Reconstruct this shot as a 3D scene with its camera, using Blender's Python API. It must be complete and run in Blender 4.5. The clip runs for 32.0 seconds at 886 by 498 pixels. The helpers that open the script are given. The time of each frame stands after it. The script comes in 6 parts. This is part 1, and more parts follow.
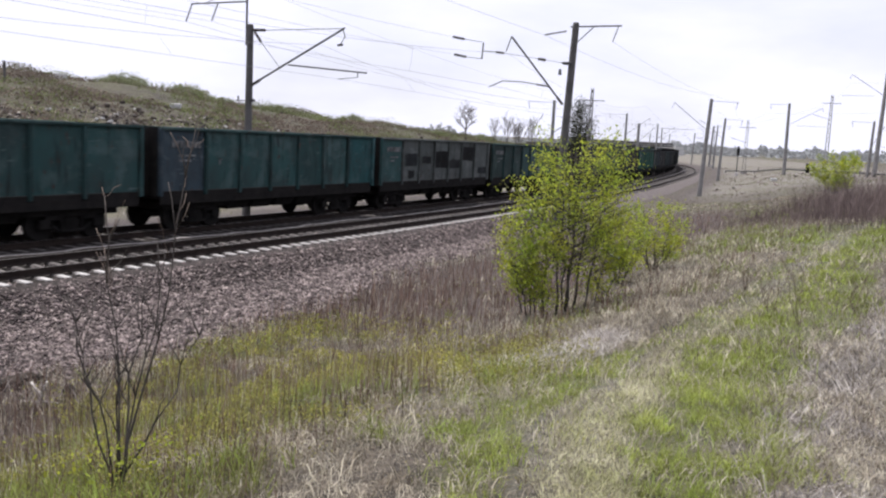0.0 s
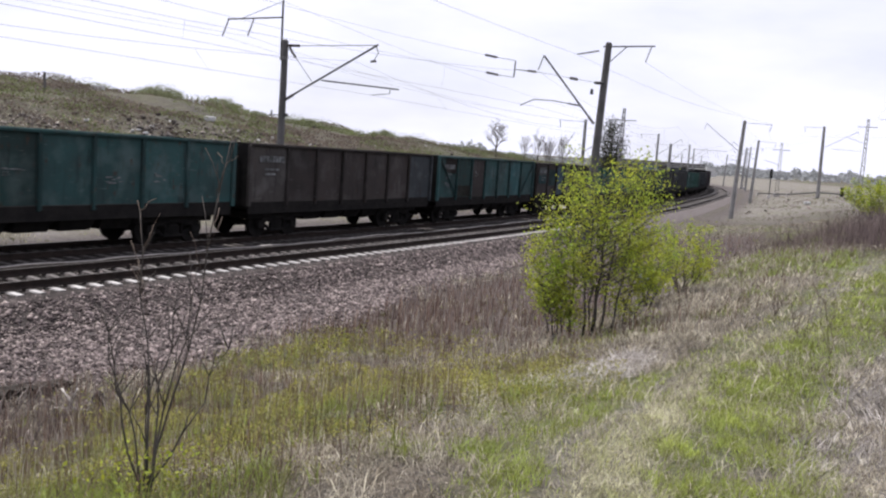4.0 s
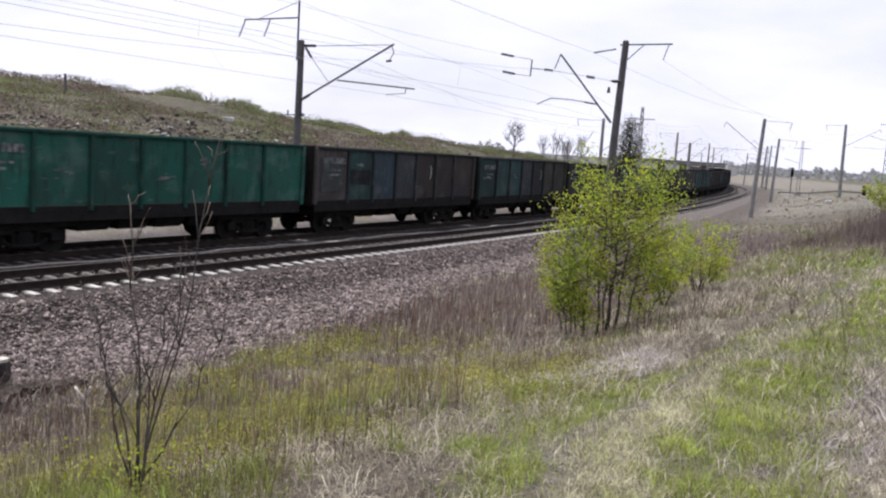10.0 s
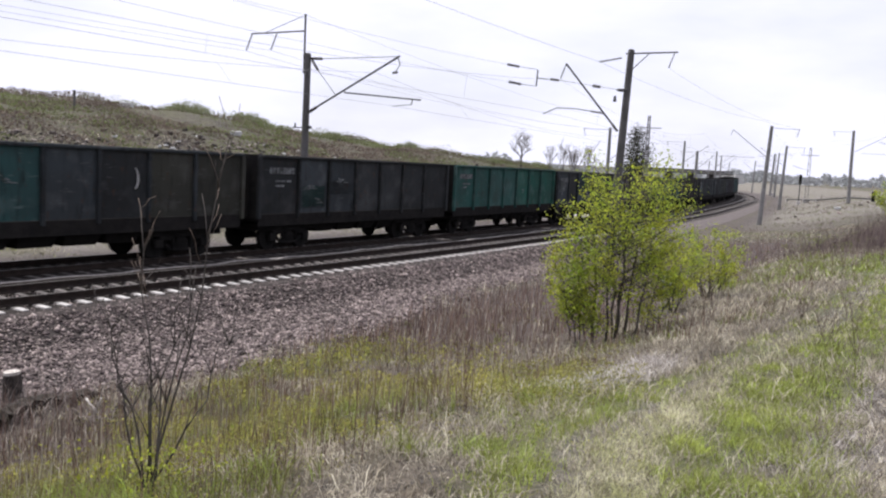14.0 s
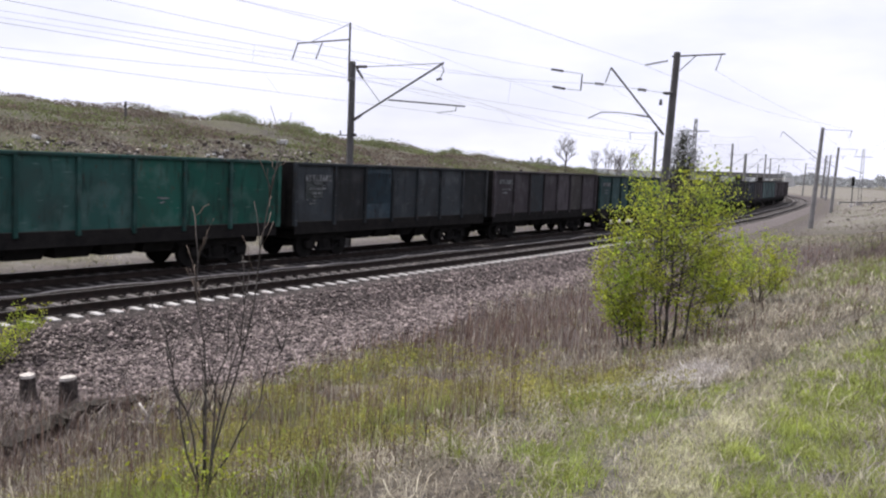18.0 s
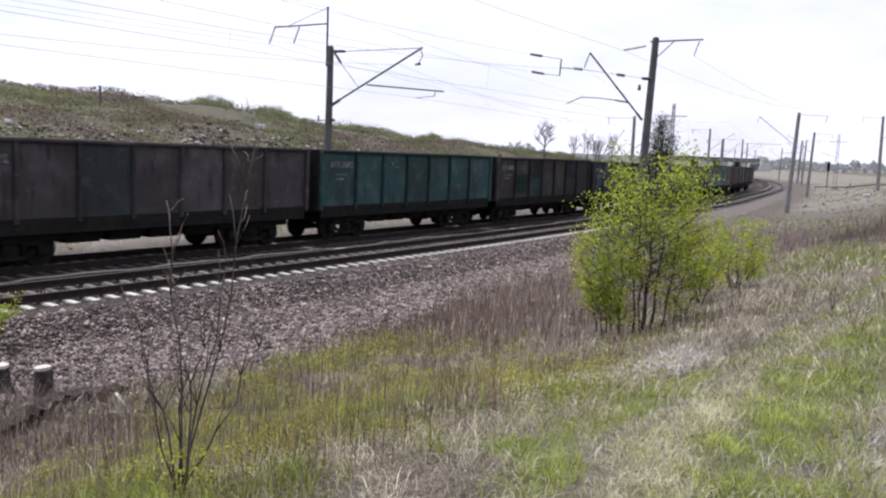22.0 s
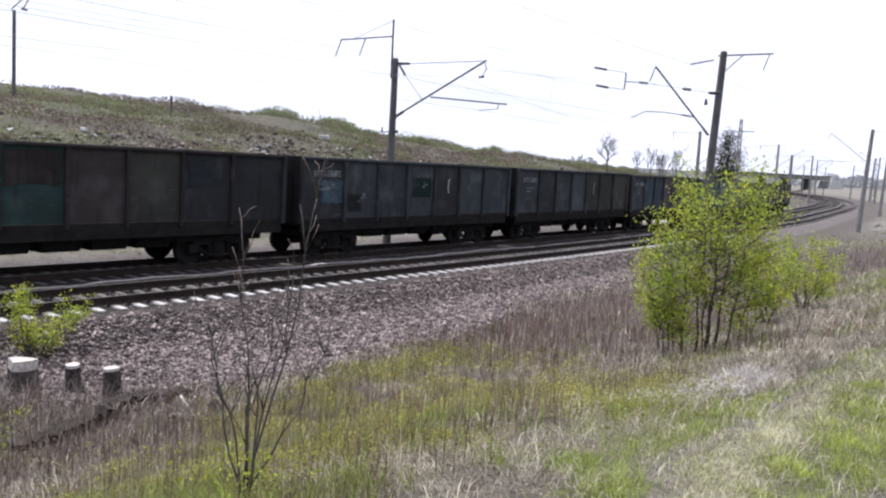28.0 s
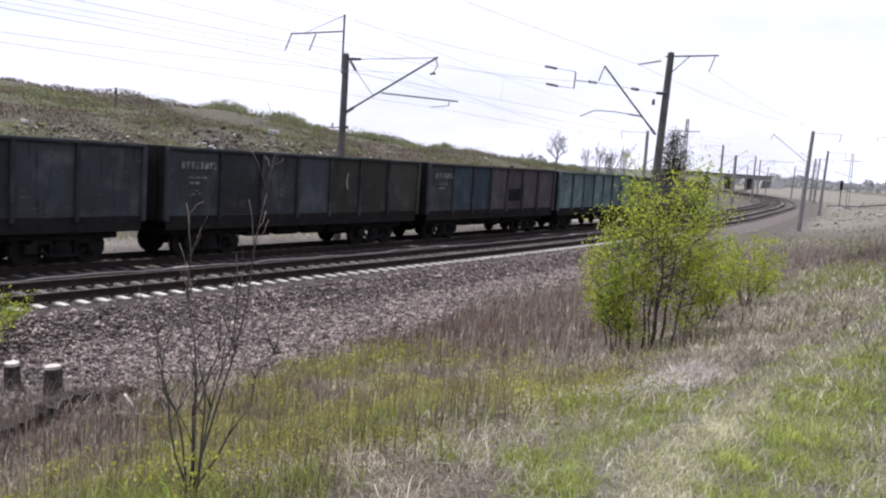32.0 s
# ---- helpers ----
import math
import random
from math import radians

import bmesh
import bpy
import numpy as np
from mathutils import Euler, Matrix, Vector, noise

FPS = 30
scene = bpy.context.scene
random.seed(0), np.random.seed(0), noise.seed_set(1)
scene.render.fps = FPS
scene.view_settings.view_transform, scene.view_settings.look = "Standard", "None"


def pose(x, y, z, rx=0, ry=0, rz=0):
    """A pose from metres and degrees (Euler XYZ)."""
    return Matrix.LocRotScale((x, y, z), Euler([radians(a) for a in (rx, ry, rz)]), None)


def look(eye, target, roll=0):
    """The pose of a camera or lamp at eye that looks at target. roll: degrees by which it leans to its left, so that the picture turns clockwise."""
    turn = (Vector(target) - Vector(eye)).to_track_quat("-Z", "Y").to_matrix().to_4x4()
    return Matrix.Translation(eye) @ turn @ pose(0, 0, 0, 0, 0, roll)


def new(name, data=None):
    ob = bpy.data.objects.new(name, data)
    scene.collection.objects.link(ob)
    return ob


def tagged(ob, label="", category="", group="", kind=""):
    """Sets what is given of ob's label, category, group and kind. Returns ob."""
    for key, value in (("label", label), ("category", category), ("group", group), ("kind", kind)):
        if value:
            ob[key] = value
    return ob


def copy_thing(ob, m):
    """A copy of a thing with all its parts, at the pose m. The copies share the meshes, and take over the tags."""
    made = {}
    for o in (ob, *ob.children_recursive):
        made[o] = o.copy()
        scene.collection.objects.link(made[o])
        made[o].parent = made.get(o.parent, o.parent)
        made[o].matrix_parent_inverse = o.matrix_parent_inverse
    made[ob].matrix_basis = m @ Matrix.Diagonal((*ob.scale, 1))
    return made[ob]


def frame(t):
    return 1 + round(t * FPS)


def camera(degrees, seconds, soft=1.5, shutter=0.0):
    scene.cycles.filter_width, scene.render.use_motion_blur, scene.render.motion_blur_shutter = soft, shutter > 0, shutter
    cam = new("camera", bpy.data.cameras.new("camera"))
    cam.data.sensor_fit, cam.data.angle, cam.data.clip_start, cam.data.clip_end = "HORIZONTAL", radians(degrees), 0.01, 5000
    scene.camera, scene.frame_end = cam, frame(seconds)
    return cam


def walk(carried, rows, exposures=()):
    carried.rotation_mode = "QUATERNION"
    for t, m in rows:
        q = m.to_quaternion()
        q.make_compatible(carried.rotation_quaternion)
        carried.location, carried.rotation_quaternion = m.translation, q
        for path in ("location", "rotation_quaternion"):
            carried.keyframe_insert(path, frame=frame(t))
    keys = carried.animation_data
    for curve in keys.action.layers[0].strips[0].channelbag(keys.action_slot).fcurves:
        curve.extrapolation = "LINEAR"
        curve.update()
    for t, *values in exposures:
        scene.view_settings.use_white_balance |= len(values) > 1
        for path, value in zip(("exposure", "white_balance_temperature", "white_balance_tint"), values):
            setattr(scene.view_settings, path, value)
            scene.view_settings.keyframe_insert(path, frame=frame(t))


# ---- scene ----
cam = camera(54.41, 32.0, soft=2.2, shutter=0.3)
# seconds, place, pitch, roll, yaw
PATH = [
    (0, -0.136, 0.015, 3.596, -7.42, -2.99, -3.48),
    (0.5, -0.114, -0.014, 3.617, -7.18, -2.85, -3.76),
    (1, -0.128, 0.000, 3.613, -7.36, -3.11, -3.53),
    (1.5, -0.122, -0.007, 3.615, -7.26, -3.17, -3.53),
    (2, -0.129, 0.011, 3.607, -6.46, -3.23, -3.93),
    (2.5, -0.123, -0.006, 3.609, -6.03, -3.48, -3.60),
    (3, -0.133, 0.010, 3.609, -6.46, -3.38, -3.55),
    (3.5, -0.147, 0.005, 3.598, -6.39, -3.80, -2.29),
    (4, -0.136, -0.015, 3.612, -6.45, -4.01, -1.47),
    (4.5, -0.130, -0.055, 3.632, -6.13, -3.71, 0.15),
    (6.5, -0.155, 0.004, 3.552, -6.01, -3.24, 0.42),
    (7, -0.102, -0.050, 3.592, -4.92, -3.39, 0.76),
    (7.5, -0.073, 0.044, 3.557, -5.24, -3.44, 0.50),
    (8, -0.062, 0.056, 3.571, -5.62, -3.49, 0.60),
    (8.5, -0.034, 0.037, 3.581, -5.54, -3.83, 0.62),
    (9, -0.027, 0.038, 3.580, -5.96, -3.83, -0.22),
    (9.5, -0.019, 0.019, 3.580, -6.38, -4.03, 0.18),
    (10, -0.014, 0.027, 3.587, -6.53, -3.78, -0.24),
    (10.5, -0.015, 0.019, 3.587, -6.43, -3.52, 0.18),
    (11, 0.016, -0.021, 3.540, -6.17, -3.12, -0.64),
    (11.5, 0.009, -0.002, 3.538, -6.18, -3.16, -1.27),
    (12, 0.005, -0.014, 3.537, -6.04, -3.27, -0.82),
    (12.5, 0.007, -0.023, 3.540, -5.90, -3.44, -0.40),
    (13, -0.003, -0.011, 3.536, -5.92, -2.97, -0.01),
    (13.5, -0.004, -0.017, 3.538, -5.84, -2.98, 0.12),
    (15.5, -0.003, -0.015, 3.539, -5.74, -2.92, 0.94),
    (16, -0.009, -0.020, 3.542, -5.62, -2.87, 1.50),
    (16.5, -0.012, -0.025, 3.537, -5.52, -3.19, 2.27),
    (17, -0.000, -0.051, 3.545, -5.40, -2.47, 2.46),
    (17.5, -0.003, -0.046, 3.544, -5.48, -2.56, 2.34),
    (18, -0.026, -0.025, 3.537, -5.53, -2.44, 3.14),
    (18.5, -0.023, -0.047, 3.541, -5.07, -2.43, 4.67),
    (19, -0.027, -0.024, 3.538, -5.18, -2.06, 6.27),
    (19.5, -0.002, -0.071, 3.561, -4.74, -1.80, 4.00),
    (20, -0.017, -0.011, 3.579, -5.52, -2.12, 1.35),
    (20.5, -0.035, 0.018, 3.589, -5.97, -2.36, 0.97),
    (21, -0.040, 0.030, 3.585, -5.99, -2.51, 1.68),
    (21.5, -0.040, 0.023, 3.582, -6.32, -2.75, 2.40),
    (22, -0.033, 0.033, 3.575, -6.48, -2.44, 1.75),
    (22.5, -0.047, 0.053, 3.572, -6.68, -2.79, 1.46),
    (23, -0.052, 0.061, 3.567, -7.01, -2.89, 1.65),
    (23.5, -0.077, 0.086, 3.561, -7.16, -2.63, 3.29),
    (24, -0.066, 0.055, 3.569, -7.36, -2.13, 6.06),
    (24.5, -0.067, 0.041, 3.574, -6.83, -2.24, 8.04),
    (25, -0.065, 0.033, 3.570, -6.25, -2.27, 7.99),
    (25.5, -0.066, 0.034, 3.563, -6.27, -2.36, 7.92),
    (27.5, -0.064, 0.020, 3.578, -6.36, -3.38, 6.18),
    (28, -0.061, 0.014, 3.572, -5.87, -3.21, 5.80),
    (28.5, -0.064, 0.025, 3.572, -6.04, -3.17, 5.10),
    (29, -0.060, 0.036, 3.572, -6.02, -3.01, 4.30),
    (29.5, -0.062, 0.034, 3.578, -5.99, -3.14, 3.00),
    (30, -0.056, 0.022, 3.578, -6.18, -3.14, 2.42),
    (30.5, -0.066, 0.042, 3.565, -5.89, -3.47, 1.99),
    (31, -0.063, 0.049, 3.564, -5.97, -3.40, 2.14),
    (31.5, -0.061, 0.040, 3.563, -5.92, -3.70, 2.22),
    (32, -0.068, 0.029, 3.571, -5.89, -3.80, 2.53),
]
walk(cam, [(t, pose(x, y, z, 90 + p, r, w)) for t, x, y, z, p, r, w in PATH],
     [(0, 0.02, 6400, 13), (21, 0.04, 6400, 13), (22, 0.10, 6300, 13), (23, 0.18, 6200, 13), (24, 0.32, 6100, 13), (25.5, 0.35, 6100, 13), (28, 0.25, 6100, 13), (30, 0.19, 6150, 13), (32, 0.12, 6250, 13)])

# ---- light ----
SUN_TURN, SUN_HIGH = radians(-66), radians(71)      # from north (+y) to the west, and above the horizon
world = bpy.data.worlds.new("sky")
scene.world = world
world.use_nodes = True


def build_sky():
    nt = world.node_tree
    nt.nodes.clear()
    n = nt.nodes.new
    out, bg, sky = n("ShaderNodeOutputWorld"), n("ShaderNodeBackground"), n("ShaderNodeTexSky")
    sky.sky_type, sky.sun_disc = "NISHITA", False
    sky.sun_elevation, sky.sun_rotation = SUN_HIGH, SUN_TURN
    sky.dust_density, sky.air_density = 3.0, 1.0
    co, mp, no, ramp, mix = n("ShaderNodeTexCoord"), n("ShaderNodeMapping"), n("ShaderNodeTexNoise"), n("ShaderNodeValToRGB"), n("ShaderNodeMix")
    mp.inputs["Scale"].default_value = (1.6, 1.6, 5.0)
    no.inputs["Scale"].default_value, no.inputs["Detail"].default_value, no.inputs["Roughness"].default_value = 1.7, 5, 0.55
    ramp.color_ramp.elements[0].position, ramp.color_ramp.elements[1].position = 0.20, 0.55
    ramp.color_ramp.elements[0].color = (0.62, 0.62, 0.62, 1)
    mix.data_type = "RGBA"
    mix.inputs["B"].default_value = CLOUD
    nt.links.new(co.outputs["Generated"], mp.inputs["Vector"])
    nt.links.new(mp.outputs["Vector"], no.inputs["Vector"])
    nt.links.new(no.outputs["Fac"], ramp.inputs["Fac"])
    nt.links.new(ramp.outputs["Color"], mix.inputs["Factor"])
    nt.links.new(sky.outputs["Color"], mix.inputs["A"])
    nt.links.new(mix.outputs["Result"], bg.inputs["Color"])
    bg.inputs["Strength"].default_value = 0.115
    nt.links.new(bg.outputs["Background"], out.inputs["Surface"])


CLOUD = (8.6, 8.75, 10.0, 1)
build_sky()
sun = new("sun", bpy.data.lights.new("sun", "SUN"))
sun.data.energy, sun.data.angle, sun.data.color = 4.9, radians(0.7), (1.0, 0.965, 0.915)
SUN_FROM = Vector((math.sin(SUN_TURN) * math.cos(SUN_HIGH), math.cos(SUN_TURN) * math.cos(SUN_HIGH), math.sin(SUN_HIGH)))
sun.matrix_world = look(SUN_FROM * 200, (0, 0, 0))
scene.view_settings.exposure = 0.0


# ---- materials ----
def material(name, base, rough=0.8, metal=0.0, second=None, scale=6.0, grain=60.0, bump=0.2, stain=None, stain_at=(0.55, 0.75), per_object=0.0, per_island=0.0, thin=0.0, coords="Object", stretch=(1, 1, 1), spec=0.3):
    m = bpy.data.materials.new(name)
    m.use_nodes = True
    nt = m.node_tree
    n, link = nt.nodes.new, nt.links.new
    b = nt.nodes["Principled BSDF"]
    b.inputs["Roughness"].default_value, b.inputs["Metallic"].default_value = rough, metal
    b.inputs["Specular IOR Level"].default_value = spec
    co, mp = n("ShaderNodeTexCoord"), n("ShaderNodeMapping")
    mp.inputs["Scale"].default_value = stretch
    link(co.outputs[coords], mp.inputs["Vector"])

    def noise_tex(s, detail=4.0):
        t = n("ShaderNodeTexNoise")
        t.inputs["Scale"].default_value, t.inputs["Detail"].default_value = s, detail
        link(mp.outputs["Vector"], t.inputs["Vector"])
        return t.outputs["Fac"]

    def mixed(fac, a, c):
        x = n("ShaderNodeMix")
        x.data_type = "RGBA"
        if isinstance(fac, float):
            x.inputs["Factor"].default_value = fac
        else:
            link(fac, x.inputs["Factor"])
        for socket, v in (("A", a), ("B", c)):
            if isinstance(v, tuple):
                x.inputs[socket].default_value = (*v[:3], 1)
            else:
                link(v, x.inputs[socket])
        return x.outputs["Result"]

    def ramp(fac, lo, hi):
        r = n("ShaderNodeMapRange")
        r.inputs["From Min"].default_value, r.inputs["From Max"].default_value = lo, hi
        link(fac, r.inputs["Value"])
        return r.outputs["Result"]

    second = second or tuple(c * 0.7 for c in base)
    colour = mixed(ramp(noise_tex(scale), 0.35, 0.65), tuple(base), tuple(second))
    fine = ramp(noise_tex(grain, 2.0), 0.3, 0.7)
    dark = mixed(0.75, (1, 1, 1), (0.55, 0.55, 0.55))
    x = n("ShaderNodeMix")
    x.data_type, x.blend_type = "RGBA", "MULTIPLY"
    x.inputs["Factor"].default_value = 0.35
    link(colour, x.inputs["A"])
    g = n("ShaderNodeCombineColor")
    for k in ("Red", "Green", "Blue"):
        link(fine, g.inputs[k])
    link(g.outputs["Color"], x.inputs["B"])
    colour = x.outputs["Result"]
    if stain:
        colour = mixed(ramp(noise_tex(scale * 0.45, 6.0), *stain_at), colour, tuple(stain))
    if per_object or per_island:
        src = n("ShaderNodeObjectInfo").outputs["Random"] if per_object else n("ShaderNodeNewGeometry").outputs["Random Per Island"]
        hsv = n("ShaderNodeHueSaturation")
        k = per_object or per_island
        v = n("ShaderNodeMapRange")
        v.inputs["To Min"].default_value, v.inputs["To Max"].default_value = 1 - k, 1 + k
        link(src, v.inputs["Value"])
        link(v.outputs["Result"], hsv.inputs["Value"])
        h = n("ShaderNodeMapRange")
        h.inputs["To Min"].default_value, h.inputs["To Max"].default_value = 0.5 - 0.03 * k, 0.5 + 0.03 * k
        link(src, h.inputs["Value"])
        link(h.outputs["Result"], hsv.inputs["Hue"])
        link(colour, hsv.inputs["Color"])
        colour = hsv.outputs["Color"]
    link(colour, b.inputs["Base Color"])
    if bump:
        bp = n("ShaderNodeBump")
        bp.inputs["Strength"].default_value, bp.inputs["Distance"].default_value = bump, 0.02
        link(fine, bp.inputs["Height"])
        link(bp.outputs["Normal"], b.inputs["Normal"])
    if thin:        # light through leaves and blades
        tr, ms = n("ShaderNodeBsdfTranslucent"), n("ShaderNodeMixShader")
        link(colour, tr.inputs["Color"])
        ms.inputs["Fac"].default_value = thin
        link(b.outputs["BSDF"], ms.inputs[1])
        link(tr.outputs["BSDF"], ms.inputs[2])
        link(ms.outputs["Shader"], nt.nodes["Material Output"].inputs["Surface"])
    return m


CONCRETE = material("concrete", (0.56, 0.54, 0.52), 0.9, second=(0.40, 0.385, 0.37), scale=3, grain=90, per_object=0.12)
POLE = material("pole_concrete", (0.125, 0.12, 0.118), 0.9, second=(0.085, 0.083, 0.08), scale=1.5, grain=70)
# far poles and arms: distance haze is put into these lighter colours
HAZED_POLE = material("hazed_pole_concrete", (0.26, 0.255, 0.25), 0.9, second=(0.19, 0.185, 0.18), scale=1.5, grain=70)
HAZED_STEEL = material("hazed_steel", (0.30, 0.30, 0.31), 0.6, 0.3, scale=4, grain=80)
STEEL = material("dark_steel", (0.10, 0.10, 0.105), 0.6, 0.4, scale=4, grain=80)
# dirty concrete between rails; also paints shade on the far track's ends
SOILED_SHADED = material("soiled_shaded_concrete", (0.22, 0.20, 0.19), 0.95, second=(0.075, 0.068, 0.063), scale=5, grain=60, per_object=0.3)
RUST = material("rusty_steel", (0.04, 0.03, 0.026), 0.85, 0.1, second=(0.025, 0.02, 0.018), scale=5, grain=120, spec=0.08)
RAILTOP = material("worn_rail_head", (0.20, 0.19, 0.185), 0.5, 0.7, scale=3, grain=40, bump=0.05)
WIRE = material("wire", (0.34, 0.34, 0.345), 0.6, 0.3, scale=2, grain=30, bump=0)
PORCELAIN = material("insulator", (0.06, 0.045, 0.04), 0.3, scale=4, grain=20, bump=0)
UNDER = material("sooty_underframe", (0.014, 0.0135, 0.0135), 0.95, 0.0, second=(0.022, 0.0205, 0.0195), scale=3, grain=50, spec=0.04)
STONE = material("ballast_stone", (0.27, 0.22, 0.21), 0.95, second=(0.075, 0.06, 0.056), scale=5.0, grain=40, per_island=0.7)
# darker than its stones: the shade of their gaps is in this colour
BED = material("ballast_bed", (0.075, 0.062, 0.057), 0.97, second=(0.03, 0.025, 0.023), scale=9, grain=30, bump=0.8, stain=(0.12, 0.10, 0.092))
DUSTY = material("dusty_ballast", (0.19, 0.165, 0.155), 0.97, second=(0.12, 0.102, 0.095), scale=3, grain=20, bump=0.8)
# ridge's front face: sunlight is put into this paler ballast colour
RIB = material("sunlit_ballast", (0.36, 0.335, 0.32), 0.97, second=(0.20, 0.18, 0.17), scale=9, grain=30, bump=0.8)
# coal-dusted ballast; the shade beside the train is in this colour too
SOOT_SHADE = material("sooty_shaded_ballast", (0.035, 0.032, 0.03), 0.95, second=(0.05, 0.044, 0.04), scale=6, grain=30, bump=0.8, spec=0.05)
GRASS = material("green_grass", (0.35, 0.43, 0.09), 0.6, second=(0.20, 0.205, 0.065), scale=4.5, grain=1.1, bump=0, per_island=0.5, thin=0.45)
STRAW = material("dry_grass", (0.58, 0.53, 0.42), 0.8, second=(0.20, 0.165, 0.12), scale=5.0, grain=1.3, bump=0, per_island=0.5, thin=0.25)
WEED = material("dry_weed_stalks", (0.10, 0.056, 0.043), 0.9, second=(0.31, 0.21, 0.165), scale=5.0, grain=1.5, bump=0, per_island=0.5, stretch=(1, 1, 0.25))
LEAF = material("spring_leaves", (0.55, 0.57, 0.07), 0.5, second=(0.28, 0.38, 0.05), scale=1.8, grain=5, bump=0, per_island=0.4, thin=0.68)
HERB = material("herb_leaves", (0.48, 0.45, 0.10), 0.7, second=(0.20, 0.20, 0.065), scale=2.2, grain=1.2, bump=0, per_island=0.28, thin=0.4)
BARK = material("grey_bark", (0.055, 0.047, 0.042), 0.9, second=(0.10, 0.088, 0.078), scale=8, grain=60)
WHITE = material("faded_white", (0.55, 0.55, 0.54), 0.8, second=(0.45, 0.45, 0.44), scale=5, grain=30)


# ---- shapes ----
def mesh_of(name, bm, mat):
    me = bpy.data.meshes.new(name)
    bm.to_mesh(me)
    bm.free()
    me.materials.append(mat)
    return me


def part(name, data, mat, parent, label=""):
    ob = new(name, mesh_of(name, data, mat) if isinstance(data, bmesh.types.BMesh) else data)
    ob.parent = parent
    return tagged(ob, label)


def box(bm, cx, cy, cz, sx, sy, sz, bevel=0.0, m=None):
    r = bmesh.ops.create_cube(bm, size=1, matrix=(m or Matrix()) @ Matrix.Translation((cx, cy, cz)) @ Matrix.Diagonal((sx, sy, sz, 1)))
    if bevel:
        bmesh.ops.bevel(bm, geom=list({e for v in r["verts"] for e in v.link_edges}), offset=bevel, segments=1, affect="EDGES")
    return bm


def boxes(*items, bevel=0.0):
    bm = bmesh.new()
    for it in items:
        box(bm, *it, bevel=bevel)
    return bm


def rod(bm, a, b, r1, r2=None, sides=8):
    a, b = Vector(a), Vector(b)
    d = b - a
    m = Matrix.Translation((a + b) / 2) @ d.to_track_quat("Z", "Y").to_matrix().to_4x4()
    bmesh.ops.create_cone(bm, cap_ends=True, segments=sides, radius1=r1, radius2=r1 if r2 is None else r2, depth=d.length, matrix=m)
    return bm


def tube_rings(pts, radius, sides, verts, faces):
    """Adds a bent tube through points to lists; radius may be a list."""
    k0 = len(verts)
    p = np.array([tuple(v) for v in pts], dtype=float)
    d = np.empty_like(p)
    d[1:-1], d[0], d[-1] = p[2:] - p[:-2], p[1] - p[0], p[-1] - p[-2]
    d /= np.maximum(np.linalg.norm(d, axis=1), 1e-9)[:, None]
    side = np.where(np.abs(d[:, 2:3]) > 0.9, np.array([[1.0, 0, 0]]), np.array([[0, 0, 1.0]]))
    u = np.cross(d, side)
    u /= np.linalg.norm(u, axis=1)[:, None]
    w = np.cross(d, u)
    r = np.broadcast_to(np.asarray(radius, dtype=float), (len(p),))[:, None, None]
    a = np.arange(sides) * math.tau / sides
    ring = p[:, None] + r * (np.cos(a)[None, :, None] * u[:, None] + np.sin(a)[None, :, None] * w[:, None])
    verts.extend(ring.reshape(-1, 3).tolist())
    for i in range(len(p) - 1):
        for k in range(sides):
            q, t = k0 + i * sides + k, k0 + i * sides + (k + 1) % sides
            faces.append((q, t, t + sides, q + sides))
    faces.append(tuple(range(k0, k0 + sides))[::-1])
    faces.append(tuple(range(len(verts) - sides, len(verts))))


def tube_mesh(name, pts, radius, mat, sides=6):
    verts, faces = [], []
    tube_rings(pts, radius, sides, verts, faces)
    me = bpy.data.meshes.new(name)
    me.from_pydata(verts, [], faces)
    me.materials.append(mat)
    me.polygons.foreach_set("use_smooth", [True] * len(faces))
    return me


def raw_mesh(name, verts, faces, mat):
    """A large mesh from numpy arrays: faces is (n, 3) or (n, 4)."""
    me = bpy.data.meshes.new(name)
    nv, nf, k = len(verts), len(faces), faces.shape[1]
    me.vertices.add(nv)
    me.vertices.foreach_set("co", np.asarray(verts, dtype=np.float32).ravel())
    me.loops.add(nf * k)
    me.loops.foreach_set("vertex_index", np.asarray(faces, dtype=np.int32).ravel())
    me.polygons.add(nf)
    me.polygons.foreach_set("loop_start", np.arange(0, nf * k, k, dtype=np.int32))
    me.polygons.foreach_set("loop_total", np.full(nf, k, dtype=np.int32))
    me.update(calc_edges=True)
    me.materials.append(mat)
    return me


# ---- the line: a left-hand curve that tightens, near track's centre, by arc length ----
STEP = 0.5
ARC = np.arange(-340, 520, STEP)
ZERO = int(340 / STEP)
FALL = -0.0016
FAR = -3.973       # far track's centre, from the near one


def drawn_line(knots, bends):
    """Heading and place along a line of given curvature."""
    h = np.cumsum(np.interp(ARC, knots, bends)) * STEP
    h = -0.556 + h - h[ZERO]
    x, y = np.cumsum(-np.sin(h)) * STEP, np.cumsum(np.cos(h)) * STEP
    return h, x - x[ZERO] - 8.161, y - y[ZERO] + 22.613


# the tracks, and the wider sweep that hill, plain and poles follow
HEAD, LX, LY = drawn_line([-60, 15, 50, 75, 100, 125, 150, 175, 200, 230, 260], [0.0018, 0.00217, 0.00195, 0.00021, -0.00009, 0.00163, 0.00385, 0.00519, 0.00621, 0.0065, 0.0005])
LAND_HEAD, LAND_X, LAND_Y = drawn_line([-60, 15, 50, 90, 140, 200, 300], [0.0018, 0.00217, 0.00215, -0.00007, 0.0007, 0.00206, 0.00092])
